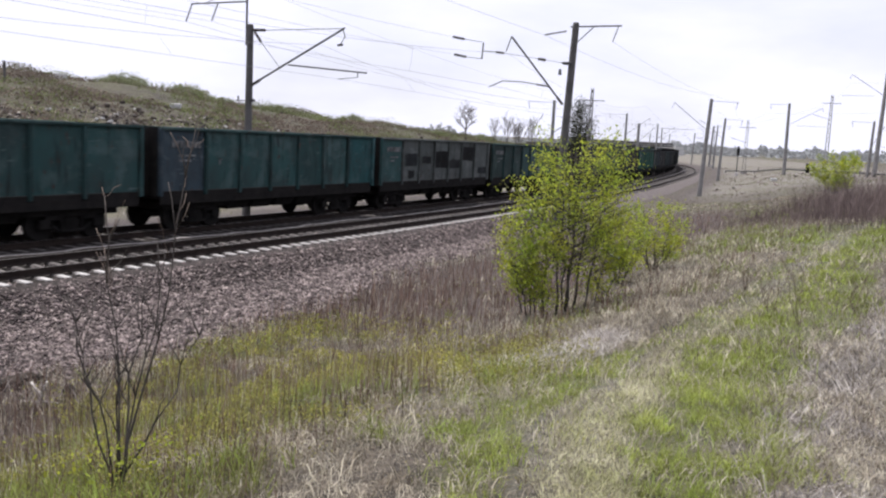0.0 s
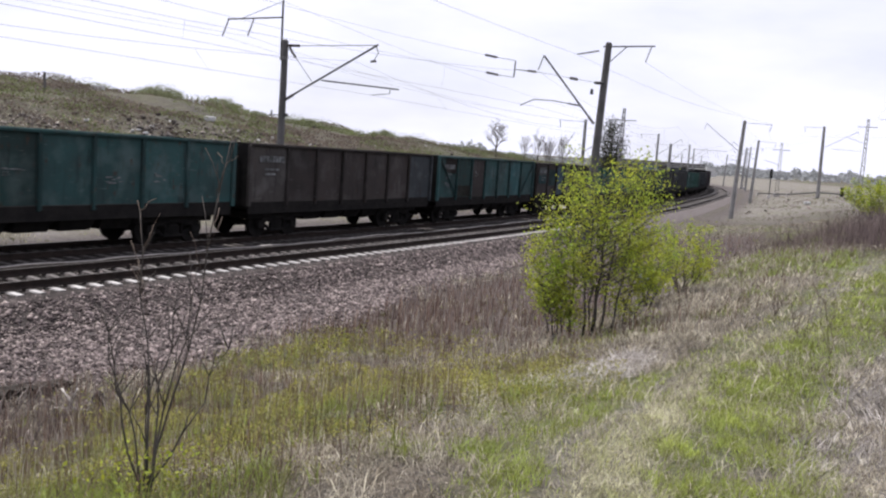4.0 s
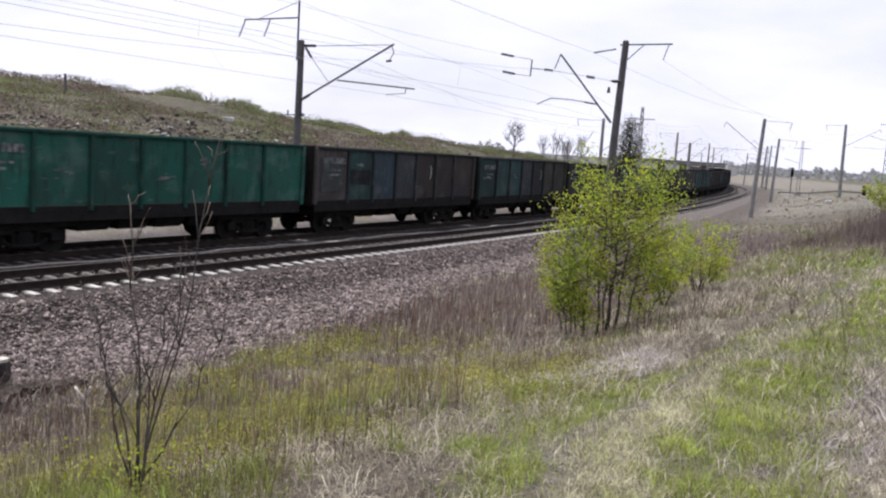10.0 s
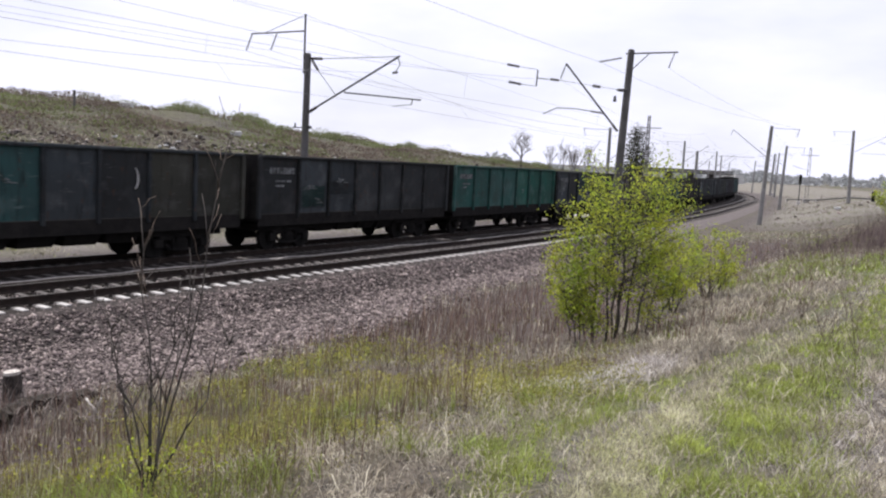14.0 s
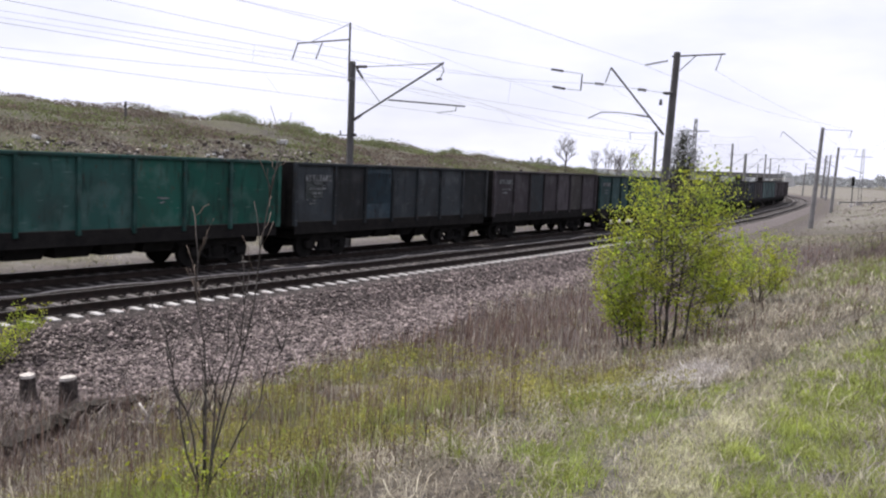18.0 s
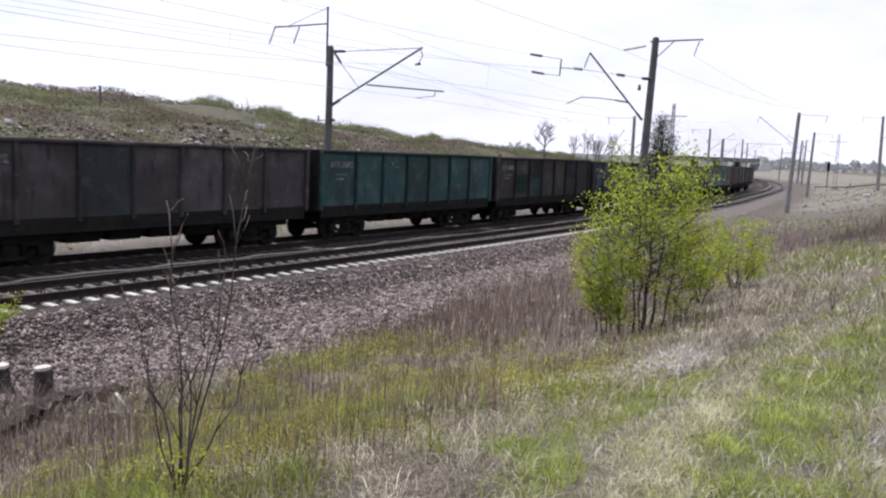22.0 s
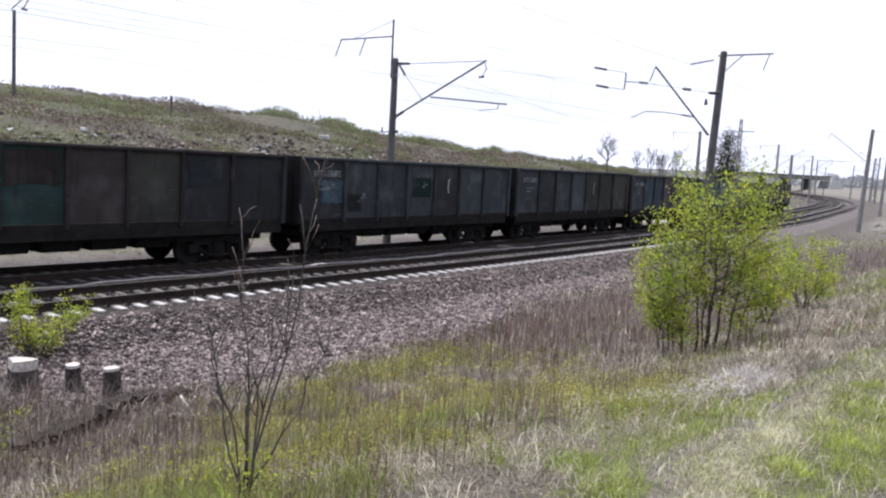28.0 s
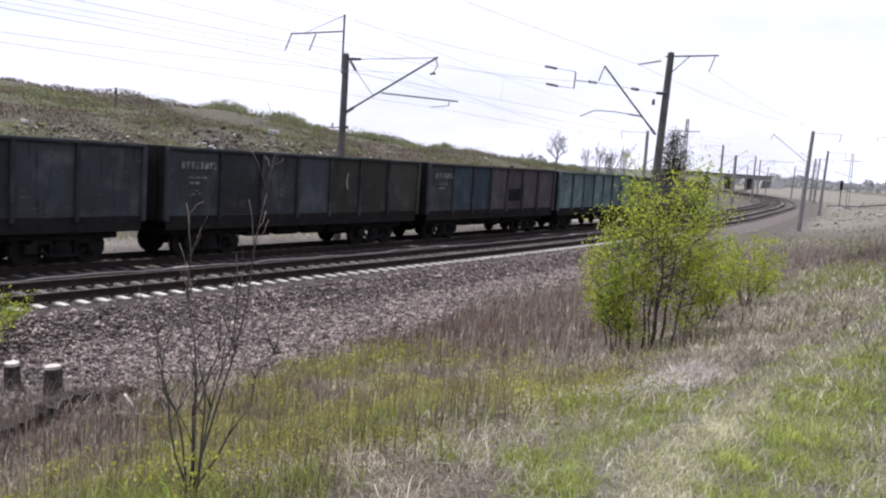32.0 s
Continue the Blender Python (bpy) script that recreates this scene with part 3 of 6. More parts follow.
def paint(name, base):
    """Wagon paint of one colour: chalky fading, streaks of coal dust, rust and scratches, no two panels alike."""
    m = bpy.data.materials.new(name)
    m.use_nodes = True
    nt = m.node_tree
    n, link = nt.nodes.new, nt.links.new
    b = nt.nodes["Principled BSDF"]
    b.inputs["Roughness"].default_value, b.inputs["Specular IOR Level"].default_value = 0.7, 0.08
    co, info = n("ShaderNodeTexCoord"), n("ShaderNodeObjectInfo")
    shift = n("ShaderNodeVectorMath")
    shift.operation = "MULTIPLY_ADD"
    link(info.outputs["Random"], shift.inputs[0])
    shift.inputs[1].default_value = (37, 19, 11)
    link(co.outputs["Object"], shift.inputs[2])

    def tex(scale, lo, hi, stretch=(1, 1, 1), detail=5):
        mp, t, r = n("ShaderNodeMapping"), n("ShaderNodeTexNoise"), n("ShaderNodeMapRange")
        mp.inputs["Scale"].default_value = stretch
        link(shift.outputs["Vector"], mp.inputs["Vector"])
        t.inputs["Scale"].default_value, t.inputs["Detail"].default_value = scale, detail
        link(mp.outputs["Vector"], t.inputs["Vector"])
        r.inputs["From Min"].default_value, r.inputs["From Max"].default_value = lo, hi
        link(t.outputs["Fac"], r.inputs["Value"])
        return r.outputs["Result"]

    def mix(f, a, c):
        x = n("ShaderNodeMix")
        x.data_type = "RGBA"
        link(f, x.inputs["Factor"])
        for k, v in (("A", a), ("B", c)):
            if isinstance(v, tuple):
                x.inputs[k].default_value = (*v, 1)
            else:
                link(v, x.inputs[k])
        return x.outputs["Result"]
    grey = sum(base) / 3
    one = tuple((c * 0.82 + 0.18 * grey) * 0.56 for c in base)
    chalky = tuple(c * 0.9 + 0.45 * grey + 0.012 for c in one)
    dull = tuple(c * 0.45 + 0.16 * grey for c in one)
    col = mix(tex(0.8, 0.38, 0.72), one, dull)
    col = mix(tex(1.3, 0.52, 0.85), col, chalky)
    col = mix(tex(2.2, 0.56, 0.80, (3, 3, 0.4)), col, (0.012, 0.011, 0.0105))
    col = mix(tex(5.0, 0.64, 0.74, (0.5, 1, 2.5)), col, chalky)
    col = mix(tex(9, 0.62, 0.75, (1, 1, 0.4)), col, (0.045, 0.028, 0.02))
    hsv, v = n("ShaderNodeHueSaturation"), n("ShaderNodeMapRange")
    v.inputs["To Min"].default_value, v.inputs["To Max"].default_value = 0.8, 1.22
    link(info.outputs["Random"], v.inputs["Value"])
    link(v.outputs["Result"], hsv.inputs["Value"])
    link(col, hsv.inputs["Color"])
    link(hsv.outputs["Color"], b.inputs["Base Color"])
    bp = n("ShaderNodeBump")
    bp.inputs["Strength"].default_value, bp.inputs["Distance"].default_value = 0.25, 0.03
    link(tex(3.0, 0.2, 0.8), bp.inputs["Height"])
    link(bp.outputs["Normal"], b.inputs["Normal"])
    return m


def panel_mesh(w, h):
    """A pressed steel side panel, slightly dished between its ribs."""
    verts, faces = [], []
    nx, nz = 4, 3
    for side in (0, 1):
        for i in range(nx + 1):
            for k in range(nz + 1):
                u, v = i / nx, k / nz
                bulge = 0.03 * math.sin(math.pi * u) * math.sin(math.pi * v)
                verts.append(((u - 0.5) * w, 0.0 + bulge if side else -0.05, (v - 0.5) * h))
    off = (nx + 1) * (nz + 1)
    for i in range(nx):
        for k in range(nz):
            a = i * (nz + 1) + k
            q = (a, a + nz + 1, a + nz + 2, a + 1)
            faces.append(q)
            faces.append(tuple(off + j for j in q[::-1]))
    rim = [i * (nz + 1) for i in range(nx + 1)] + [nx * (nz + 1) + k for k in range(1, nz + 1)] + [i * (nz + 1) + nz for i in range(nx - 1, -1, -1)] + [k for k in range(nz - 1, 0, -1)]
    for a, c in zip(rim, rim[1:] + rim[:1]):
        faces.append((c, a, a + off, c + off))
    me = bpy.data.meshes.new("side_panel")
    me.from_pydata(verts, [], faces)
    me.materials.append(UNDER)
    return me


def wheelset_bm():
    bm = bmesh.new()
    rod(bm, (0, -0.95, 0), (0, 0.95, 0), 0.08, sides=10)
    for y in (-0.79, 0.79):
        k = 1 if y > 0 else -1
        rod(bm, (0, y - 0.06, 0), (0, y + 0.06, 0), 0.475, sides=28)
        rod(bm, (0, y - 0.09 * k, 0), (0, y - 0.06 * k, 0), 0.505, sides=28)
        rod(bm, (0, y + 0.06 * k, 0), (0, y + 0.10 * k, 0), 0.14, sides=12)
        box(bm, 0.25, y + 0.065 * k, 0, 0.10, 0.02, 0.06)
    return bm


def bogie_frame_bm(y):
    """A cast three-piece bogie's side frame: axle boxes, arched top, spring window."""
    bm = bmesh.new()
    for x in (-0.925, 0.925):
        box(bm, x, y, 0.49, 0.34, 0.20, 0.30, 0.03)
        box(bm, x * 0.72, y, 0.66, 0.55, 0.16, 0.16, 0.03, )
    box(bm, 0, y, 0.74, 1.0, 0.18, 0.14, 0.03)
    box(bm, 0, y, 0.27, 0.85, 0.20, 0.10, 0.03)
    for x in (-0.42, 0.42):
        rod(bm, (x * 1.05, y, 0.28), (x * 1.6, y, 0.45), 0.07, sides=6)
        box(bm, x * 0.85, y, 0.5, 0.07, 0.14, 0.42)
    return bm


def springs_bm(y):
    """A nest of coil springs as one ribbed block."""
    bm = bmesh.new()
    verts = []
    for k in range(11):
        r = 0.30 if k % 2 else 0.24
        verts.append([bm.verts.new((math.cos(a) * r, y + math.sin(a) * r * 0.36, 0.32 + k * 0.028)) for a in [math.tau * i / 12 for i in range(12)]])
    for lo, hi in zip(verts, verts[1:]):
        for i in range(12):
            bm.faces.new((lo[i], lo[(i + 1) % 12], hi[(i + 1) % 12], hi[i]))
    bm.faces.new(verts[-1])
    bm.faces.new(verts[0][::-1])
    return bm


def build_wagon():
    """Four-axle open-top coal wagon; x runs along it, its base on the rail heads."""
    wagon = tagged(new("coal_wagon"), "weathered open-top steel coal wagon rolling on its track", "freight wagon", "wagons of the train")
    top, low = 3.455, 1.36
    meshes = {}
    for side in (-1, 1):
        for a, b in zip(RIBS, RIBS[1:]):
            w = round(b - a - 0.10, 3)
            if w not in meshes:
                meshes[w] = panel_mesh(w, top - low - 0.10)
            ob = part("side_panel", meshes[w], None, wagon)
            ob.matrix_basis = Matrix.Translation(((a + b) / 2, side * 1.46, (top + low) / 2 - 0.03)) @ Matrix.Rotation(0 if side > 0 else math.pi, 4, "Z")
        for x in RIBS:
            w = 0.12 if abs(x) < 6 else 0.16
            bm = bmesh.new()
            box(bm, x - math.copysign(0.02, x) * (abs(x) > 6), side * 1.50, (top + 1.18) / 2, w, 0.13, top - 1.18 - 0.09, 0.02)
            part("side_post", bm, UNDER, wagon)
        part("top_rail", boxes((0, side * 1.50, top - 0.05, 2 * HALF, 0.15, 0.10), bevel=0.02), UNDER, wagon)
        part("side_sill", boxes((0, side * 1.42, 1.27, 2 * HALF, 0.10, 0.19), bevel=0.015), UNDER, wagon)
        for a, b in zip(RIBS, RIBS[1:]):
            part("floor_hatch", boxes(((a + b) / 2, side * 0.78, 1.13, b - a - 0.16, 1.30, 0.05), ((a + b) / 2, side * 1.40, 1.10, 0.22, 0.10, 0.20)), UNDER, wagon)
    for e in (-1, 1):
        bm = boxes((e * (HALF - 0.06), 0, (top + 1.2) / 2, 0.07, 2.86, top - 1.2))
        for y in (-0.95, 0.0, 0.95):
            box(bm, e * (HALF - 0.05), y, (top + 1.2) / 2, 0.09, 0.12, top - 1.3, 0.02)
        part("end_wall", bm, UNDER, wagon)
        bm = bmesh.new()
        rod(bm, (e * (HALF + 0.04), 1.22, 1.2), (e * (HALF + 0.04), 1.22, 3.3), 0.02, sides=5)
        rod(bm, (e * (HALF + 0.04), 0.82, 1.2), (e * (HALF + 0.04), 0.82, 3.3), 0.02, sides=5)
        for k in range(7):
            rod(bm, (e * (HALF + 0.04), 0.82, 1.3 + k * 0.3), (e * (HALF + 0.04), 1.22, 1.3 + k * 0.3), 0.014, sides=5)
        part("ladder", bm, UNDER, wagon)
        bm = boxes((e * (HALF + 0.17), 0, 1.06, 0.55, 0.16, 0.20), (e * (HALF + 0.40), 0.03, 1.06, 0.14, 0.34, 0.34), bevel=0.03)
        part("coupler", bm, UNDER, wagon)
    bm = boxes((0, 0, 1.03, 2 * HALF - 0.2, 0.42, 0.36), (0, 0, 1.19, 2 * HALF - 0.1, 2.80, 0.03))
    for x in (-4.33, 4.33):
        box(bm, x, 0, 1.0, 0.5, 2.5, 0.26, 0.03)
    part("underframe", bm, UNDER, wagon)
    # added black plates that stand in for the shade below the sill
    for side in (-1, 1):
        part("side_skirt", boxes((0, side * 1.44, 1.06, 2 * HALF - 0.1, 0.06, 0.26), bevel=0.01), UNDER, wagon)
    for x in (-2.1, -0.7, 0.7, 2.1):
        bm = bmesh.new()
        r = bmesh.ops.create_cube(bm, size=1, matrix=Matrix.Translation((x, 0, 0.88)) @ Matrix.Diagonal((1.3, 2.5, 0.62, 1)))
        for v in bm.verts:
            if v.co.z < 0.8:
                v.co.y *= 0.72
                v.co.x = x + (v.co.x - x) * 0.8
        part("discharge_chute", bm, UNDER, wagon)
    for x in (-4.33, 4.33):
        part("bogie_beam", boxes((x, 0, 0.86, 3.3, 2.2, 0.30), bevel=0.04), UNDER, wagon)
    bm = bmesh.new()
    rod(bm, (-1.5, -0.5, 0.86), (-0.4, -0.5, 0.86), 0.19, sides=14)
    rod(bm, (0.5, 0.35, 0.90), (1.2, 0.35, 0.90), 0.17, sides=14)
    rod(bm, (-3.0, 0.2, 0.82), (3.0, 0.2, 0.82), 0.025, sides=6)
    part("brake_gear", bm, UNDER, wagon)
    spin = []
    for k in range(481):
        t = k / 15
        spin.append((t, (travelled(t) / 0.475)))
    bogie = new("bogie")
    bogie.parent = wagon
    bogie.location = (-4.325, 0, 0)
    for y in (-1.02, 1.02):
        part("side_frame", bogie_frame_bm(y), UNDER, bogie)
        part("spring_nest", springs_bm(y), UNDER, bogie)
    part("bolster", boxes((0, 0, 0.66, 0.40, 2.1, 0.24), bevel=0.03), UNDER, bogie)
    wheel_mesh = mesh_of("wheelset", wheelset_bm(), UNDER)
    for x in (-0.925, 0.925):
        ob = part("wheelset", wheel_mesh, None, bogie)
        ob.location = (x, 0, 0.475)
        SPINS.append((ob, x, spin))
    return wagon, bogie


SPINS, TWINS = [], []
COLOURS = {
    "T": (0.035, 0.11, 0.11), "U": (0.025, 0.14, 0.15), "D": (0.03, 0.08, 0.075), "E": (0.012, 0.145, 0.105), "F": (0.03, 0.145, 0.125), "S": (0.058, 0.072, 0.082), "K": (0.042, 0.047, 0.05),
    "L": (0.05, 0.088, 0.115), "B": (0.066, 0.054, 0.05), "G": (0.09, 0.08, 0.074), "M": (0.095, 0.08, 0.09), "P": (0.13, 0.22, 0.22), "Q": (0.125, 0.15, 0.145), "O": (0.062, 0.063, 0.05), "Z": (0.07, 0.17, 0.25), "N": (0.17, 0.14, 0.15),
}
# the near side's seven panels of each wagon, first wagon to last
COATS = ["TTTTTTT", "TSTTTTT", "DDDTTTT", "LTTTTTU", "TQQQQQQ", "DDDTTTT", "GBBBBBS", "TDBTTUT", "BBLBBBB", "EEEEEEE", "GDLSBBB", "DTTSKOO",
         "KSSKKKK", "FFFFEEE", "SKLSSSK", "MMSMMGM", "TTTDTTT", "BBDBOKK", "KSSSKSS", "SKSSOOO", "SLLMMMM", "PPPPPPP", "NNMNNMN", "NMNNMNN"]
# repainted or scraped rectangles: panel, from and to along it, from and to up it, colour
PATCHES = {
    4: ((1, 0.15, 0.9, 0.35, 0.68, "S"), (1, 0.35, 0.75, 0.05, 0.25, "K"), (2, 0.2, 0.8, 0.42, 0.6, "K"), (3, 0.0, 1.0, 0.3, 0.75, "K"), (4, 0.1, 0.9, 0.28, 0.52, "K"), (5, 0.0, 1.0, 0.5, 0.88, "K"), (6, 0.3, 0.9, 0.1, 0.3, "S")),
    7: ((0, 0.35, 1.0, 0.62, 1.0, "B"), (1, 0.0, 1.0, 0.0, 0.3, "O")),
    8: ((0, 0.15, 0.85, 0.65, 0.92, "Q"), (0, 0.15, 0.85, 0.38, 0.65, "U"), (1, 0.05, 0.95, 0.3, 0.85, "T"), (2, 0.1, 0.95, 0.42, 0.9, "Z")),
    10: ((0, 0.15, 0.85, 0.15, 0.85, "Q"), (1, 0.1, 0.9, 0.3, 0.6, "S")),
    12: ((1, 0.1, 0.9, 0.1, 0.5, "D"), (2, 0.1, 0.8, 0.35, 0.6, "S")),
    14: ((0, 0.25, 0.7, 0.4, 0.75, "Q"), (2, 0.1, 0.9, 0.3, 0.9, "L")),
    17: ((1, 0.1, 0.9, 0.1, 0.6, "D"), (2, 0.05, 0.95, 0.5, 0.95, "B"), (5, 0.1, 0.8, 0.5, 0.9, "S")),
    18: ((0, 0.45, 0.97, 0.25, 0.65, "Z"), (1, 0.1, 0.5, 0.1, 0.4, "K"), (3, 0.2, 0.9, 0.35, 0.75, "D")),
    20: ((0, 0.2, 0.8, 0.55, 0.72, "Q"), (4, 0.1, 0.9, 0.2, 0.5, "K")),
}
# rubbed chalk and old stencils: panel, along it, up it, length
SMEARS = {3: ((1, 0.3, 0.5, 0.3),), 5: ((2, 0.3, 0.45, 0.8), (4, 0.2, 0.35, 0.7), (5, 0.2, 0.4, 0.6)), 7: ((2, 0.2, 0.6, 0.4), (0, 0.3, 0.3, 0.7)), 9: ((0, 0.25, 0.92, 0.7), (1, 0.3, 0.45, 0.8), (3, 0.3, 0.42, 0.8), (4, 0.3, 0.68, 0.6)),
          10: ((1, 0.2, 0.7, 0.9),), 11: ((0, 0.15, 0.5, 1.2), (2, 0.2, 0.55, 0.6)), 12: ((1, 0.1, 0.45, 1.2), (2, 0.2, 0.6, 0.9), (1, 0.5, 0.2, 0.6)), 13: ((4, 0.4, 0.4, 0.5),), 14: ((0, 0.3, 0.6, 0.9), (0, 0.2, 0.35, 0.8)), 16: ((2, 0.2, 0.8, 0.8), (5, 0.2, 0.3, 0.7)),
          17: ((1, 0.3, 0.8, 0.8),), 18: ((0, 0.5, 0.5, 0.7), (3, 0.5, 0.6, 0.5), (1, 0.3, 0.35, 0.6)), 19: ((0, 0.4, 0.3, 0.5), (2, 0.3, 0.35, 0.6))}
LABELS = ["dark teal", "dark teal", "dark teal", "dull blue-green", "grey patchy", "dark green", "brown-grey", "bright teal", "half brown and half teal", "bright emerald green", "brown-grey", "slate and blue-green", "slate grey", "bright emerald green",
          "dark grey-green", "mauve-grey", "teal-green", "dark brown with teal panels", "dark grey with blue patches", "dark brown-grey", "slate and purple-grey", "pale teal", "purple-grey", "purple-grey"]


CHALK = material("faded_lettering", (0.21, 0.22, 0.225), 0.9, second=(0.05, 0.053, 0.053), scale=4, grain=20, bump=0)


def lettering(rng):
    """Plain bars in place of stencilled figures, on the wagon's near side."""
    bars, x = [], -6.0
    for k in range(8):
        w = rng.uniform(0.10, 0.15)
        bars.append((x + w / 2, -1.506, 2.92, w, 0.012, 0.22))
        x += w + 0.05
    for z, n in ((2.55, 3), (2.38, 2)):
        x = -5.7
        for k in range(n):
            w = rng.uniform(0.14, 0.3)
            bars.append((x + w / 2, -1.506, z, w, 0.012, 0.07))
            x += w + 0.06
    return bars


def crescent_bm(turned):
    """A thin sickle of scraped paint, open to one side or the other."""
    bm = bmesh.new()
    prev = None
    for k in range(9):
        a = math.radians(-60 + 120 * k / 8)
        r, t = 0.42, 0.07 * math.cos(math.radians(-80 + 160 * k / 8)) + 0.01
        now = [bm.verts.new((2.0 + math.cos(a) * (r + q) * 0.5 * turned, -1.516, 2.55 + math.sin(a) * (r + q) * 0.85)) for q in (-t, t)]
        if prev:
            bm.faces.new((prev[0], prev[1], now[1], now[0]))
        prev = now
    bmesh.ops.solidify(bm, geom=bm.faces[:], thickness=0.012)
    return bm


def panel_spot(k, u, v):
    """Place on the near side of panel k, u along it and v up it."""
    return RIBS[k] + 0.06 + (RIBS[k + 1] - RIBS[k] - 0.12) * u, 1.42 + 1.93 * v


def patch_bm(k, u0, u1, v0, v1, rng):
    """A repainted area with an uneven edge, as a thin plate over the dished panel."""
    (x0, z0), (x1, z1) = panel_spot(k, u0, v0), panel_spot(k, u1, v1)
    n = 9
    edge = [(x0 + (x1 - x0) * i / n, z0) for i in range(n)] + [(x1, z0 + (z1 - z0) * i / n) for i in range(n)] + [(x1 - (x1 - x0) * i / n, z1) for i in range(n)] + [(x0, z1 - (z1 - z0) * i / n) for i in range(n)]
    lo, hi = RIBS[k] + 0.065, RIBS[k + 1] - 0.065
    bm = bmesh.new()
    bm.faces.new([bm.verts.new((min(max(x + rng.uniform(-0.035, 0.035), lo), hi), -1.497, z + rng.uniform(-0.035, 0.035))) for x, z in edge])
    bmesh.ops.solidify(bm, geom=bm.faces[:], thickness=0.03)
    return bm


def smear_bm(k, u, v, length, rng):
    """Rubbed chalk strokes."""
    x, z = panel_spot(k, u, v)
    end = RIBS[k + 1] - 0.1
    bm = bmesh.new()
    for i in range(7):
        a = x + rng.uniform(0, 0.7) * length
        w = min(rng.uniform(0.12, 0.4) * length, end - a)
        if w > 0.04:
            box(bm, a + w / 2, -1.504, z + rng.uniform(-0.11, 0.11), w, 0.012, rng.uniform(0.012, 0.045), 0.0, Matrix.Rotation(rng.uniform(-0.015, 0.015), 4, "Y"))
    return bm


def build_train():
    proto, bogie = build_wagon()
    twin = new("bogie")
    twin.parent = proto
    twin.location = (4.325, 0, 0)
    for o in list(bogie.children):
        c = o.copy()
        scene.collection.objects.link(c)
        c.parent = twin
    wagons = [proto] + [copy_thing(proto, Matrix()) for _ in range(len(COATS) - 1)]
    paints = {k: paint("wagon_paint", c) for k, c in COLOURS.items()}
    # posts and top rails: the panel colours at 0.7
    worn = {k: paint("darker_wagon_paint", tuple(0.7 * v for v in c)) for k, c in COLOURS.items()}
    for k, (w, coat, text) in enumerate(zip(wagons, COATS, LABELS)):
        tagged(w, text + " weathered open-top steel coal wagon on rails")
        for c in w.children:
            kind = c.name.split(".")[0]
            if kind not in ("side_panel", "side_post", "top_rail"):
                continue
            mid = coat[3]
            c.material_slots[0].link = "OBJECT"
            if kind == "side_panel":
                x = c.matrix_basis.translation.x
                c.material_slots[0].material = paints[coat[sum(r < x for r in RIBS) - 1]]
            else:
                x = sum(v.co.x for v in c.data.vertices) / len(c.data.vertices)
                c.material_slots[0].material = worn[mid] if kind == "top_rail" or abs(x) < 6 else paints[coat[0 if x < 0 else 6]]
        rng = random.Random(k)
        for bar in lettering(rng):
            part("figure_bar", boxes(bar), CHALK, w, "faded white stencil mark")
        for q, u0, u1, v0, v1, c in PATCHES.get(k, ()):
            part("paint_patch", patch_bm(q, u0, u1, v0, v1, rng), paints[c], w, "differently coloured repainted patch")
        for q, u, v, length in SMEARS.get(k, ()):
            part("chalk_smear", smear_bm(q, u, v, length, rng), CHALK, w, "rubbed pale chalk marks")
        if k in (8, 10, 11, 18, 19):
            part("scrape", crescent_bm(-1 if k > 15 else 1), WHITE, w, "pale crescent-shaped scrape")
        if k == 7:
            for a, b in ((-6.4, -4.5), (6.4, 4.5)):
                bm = bmesh.new()
                rod(bm, (a, -1.53, 3.3), (b, -1.53, 1.45), 0.05, sides=4)
                part("diagonal_brace", bm, worn["T"], w)
        for b in w.children:
            for c in b.children:
                if c.name.startswith("wheelset") and c not in [o for o, x, spin in SPINS]:
                    TWINS.append((SPINS[0 if c.location.x < 0 else 1][0], c))
    return wagons


WAGONS = build_train()


def motions():
    for ob, x, spin in SPINS:
        walk(ob, [(t, pose(x, 0, 0.475, 0, -math.degrees(a) % 360)) for t, a in spin])
    for ob, twin in TWINS:
        twin.rotation_mode = 'QUATERNION'
        keys = twin.animation_data_create()
        keys.action = ob.animation_data.action
        keys.action_slot = ob.animation_data.action_slot
    for k, w in enumerate(WAGONS):
        rows = []
        for i in range(65):
            t = i / 2
            s = 4.86 + PITCH * (k - 3 + 0.5) - travelled(t)
            a, b = on_line(s - 4.325, FAR), on_line(s + 4.325, FAR)
            d = b - a
            rows.append((t, Matrix.Translation((a + b) / 2) @ Matrix.Rotation(math.atan2(d.y, d.x), 4, "Z")))
        walk(w, rows)


# ---- line-side poles ----
def insulator_bm(bm, a, b, r=0.075):
    """A string of ribbed porcelain sheds from a to b."""
    a, b = Vector(a), Vector(b)
    n = max(3, int((b - a).length / 0.09))
    rod(bm, a, b, r * 0.35, sides=6)
    for k in range(n):
        p = a.lerp(b, (k + 0.5) / n)
        d = (b - a).normalized() * 0.02
        rod(bm, p - d, p + d, r, r * 0.6, sides=8)
    return bm


def post_bm(top, low, r_top, r_low):
    bm = bmesh.new()
    rod(bm, (0, 0, low), (0, 0, top), r_low, r_top, sides=14)
    rod(bm, (0, 0, top), (0, 0, top + 0.06), r_top * 0.98, r_top * 0.7, sides=14)
    return bm


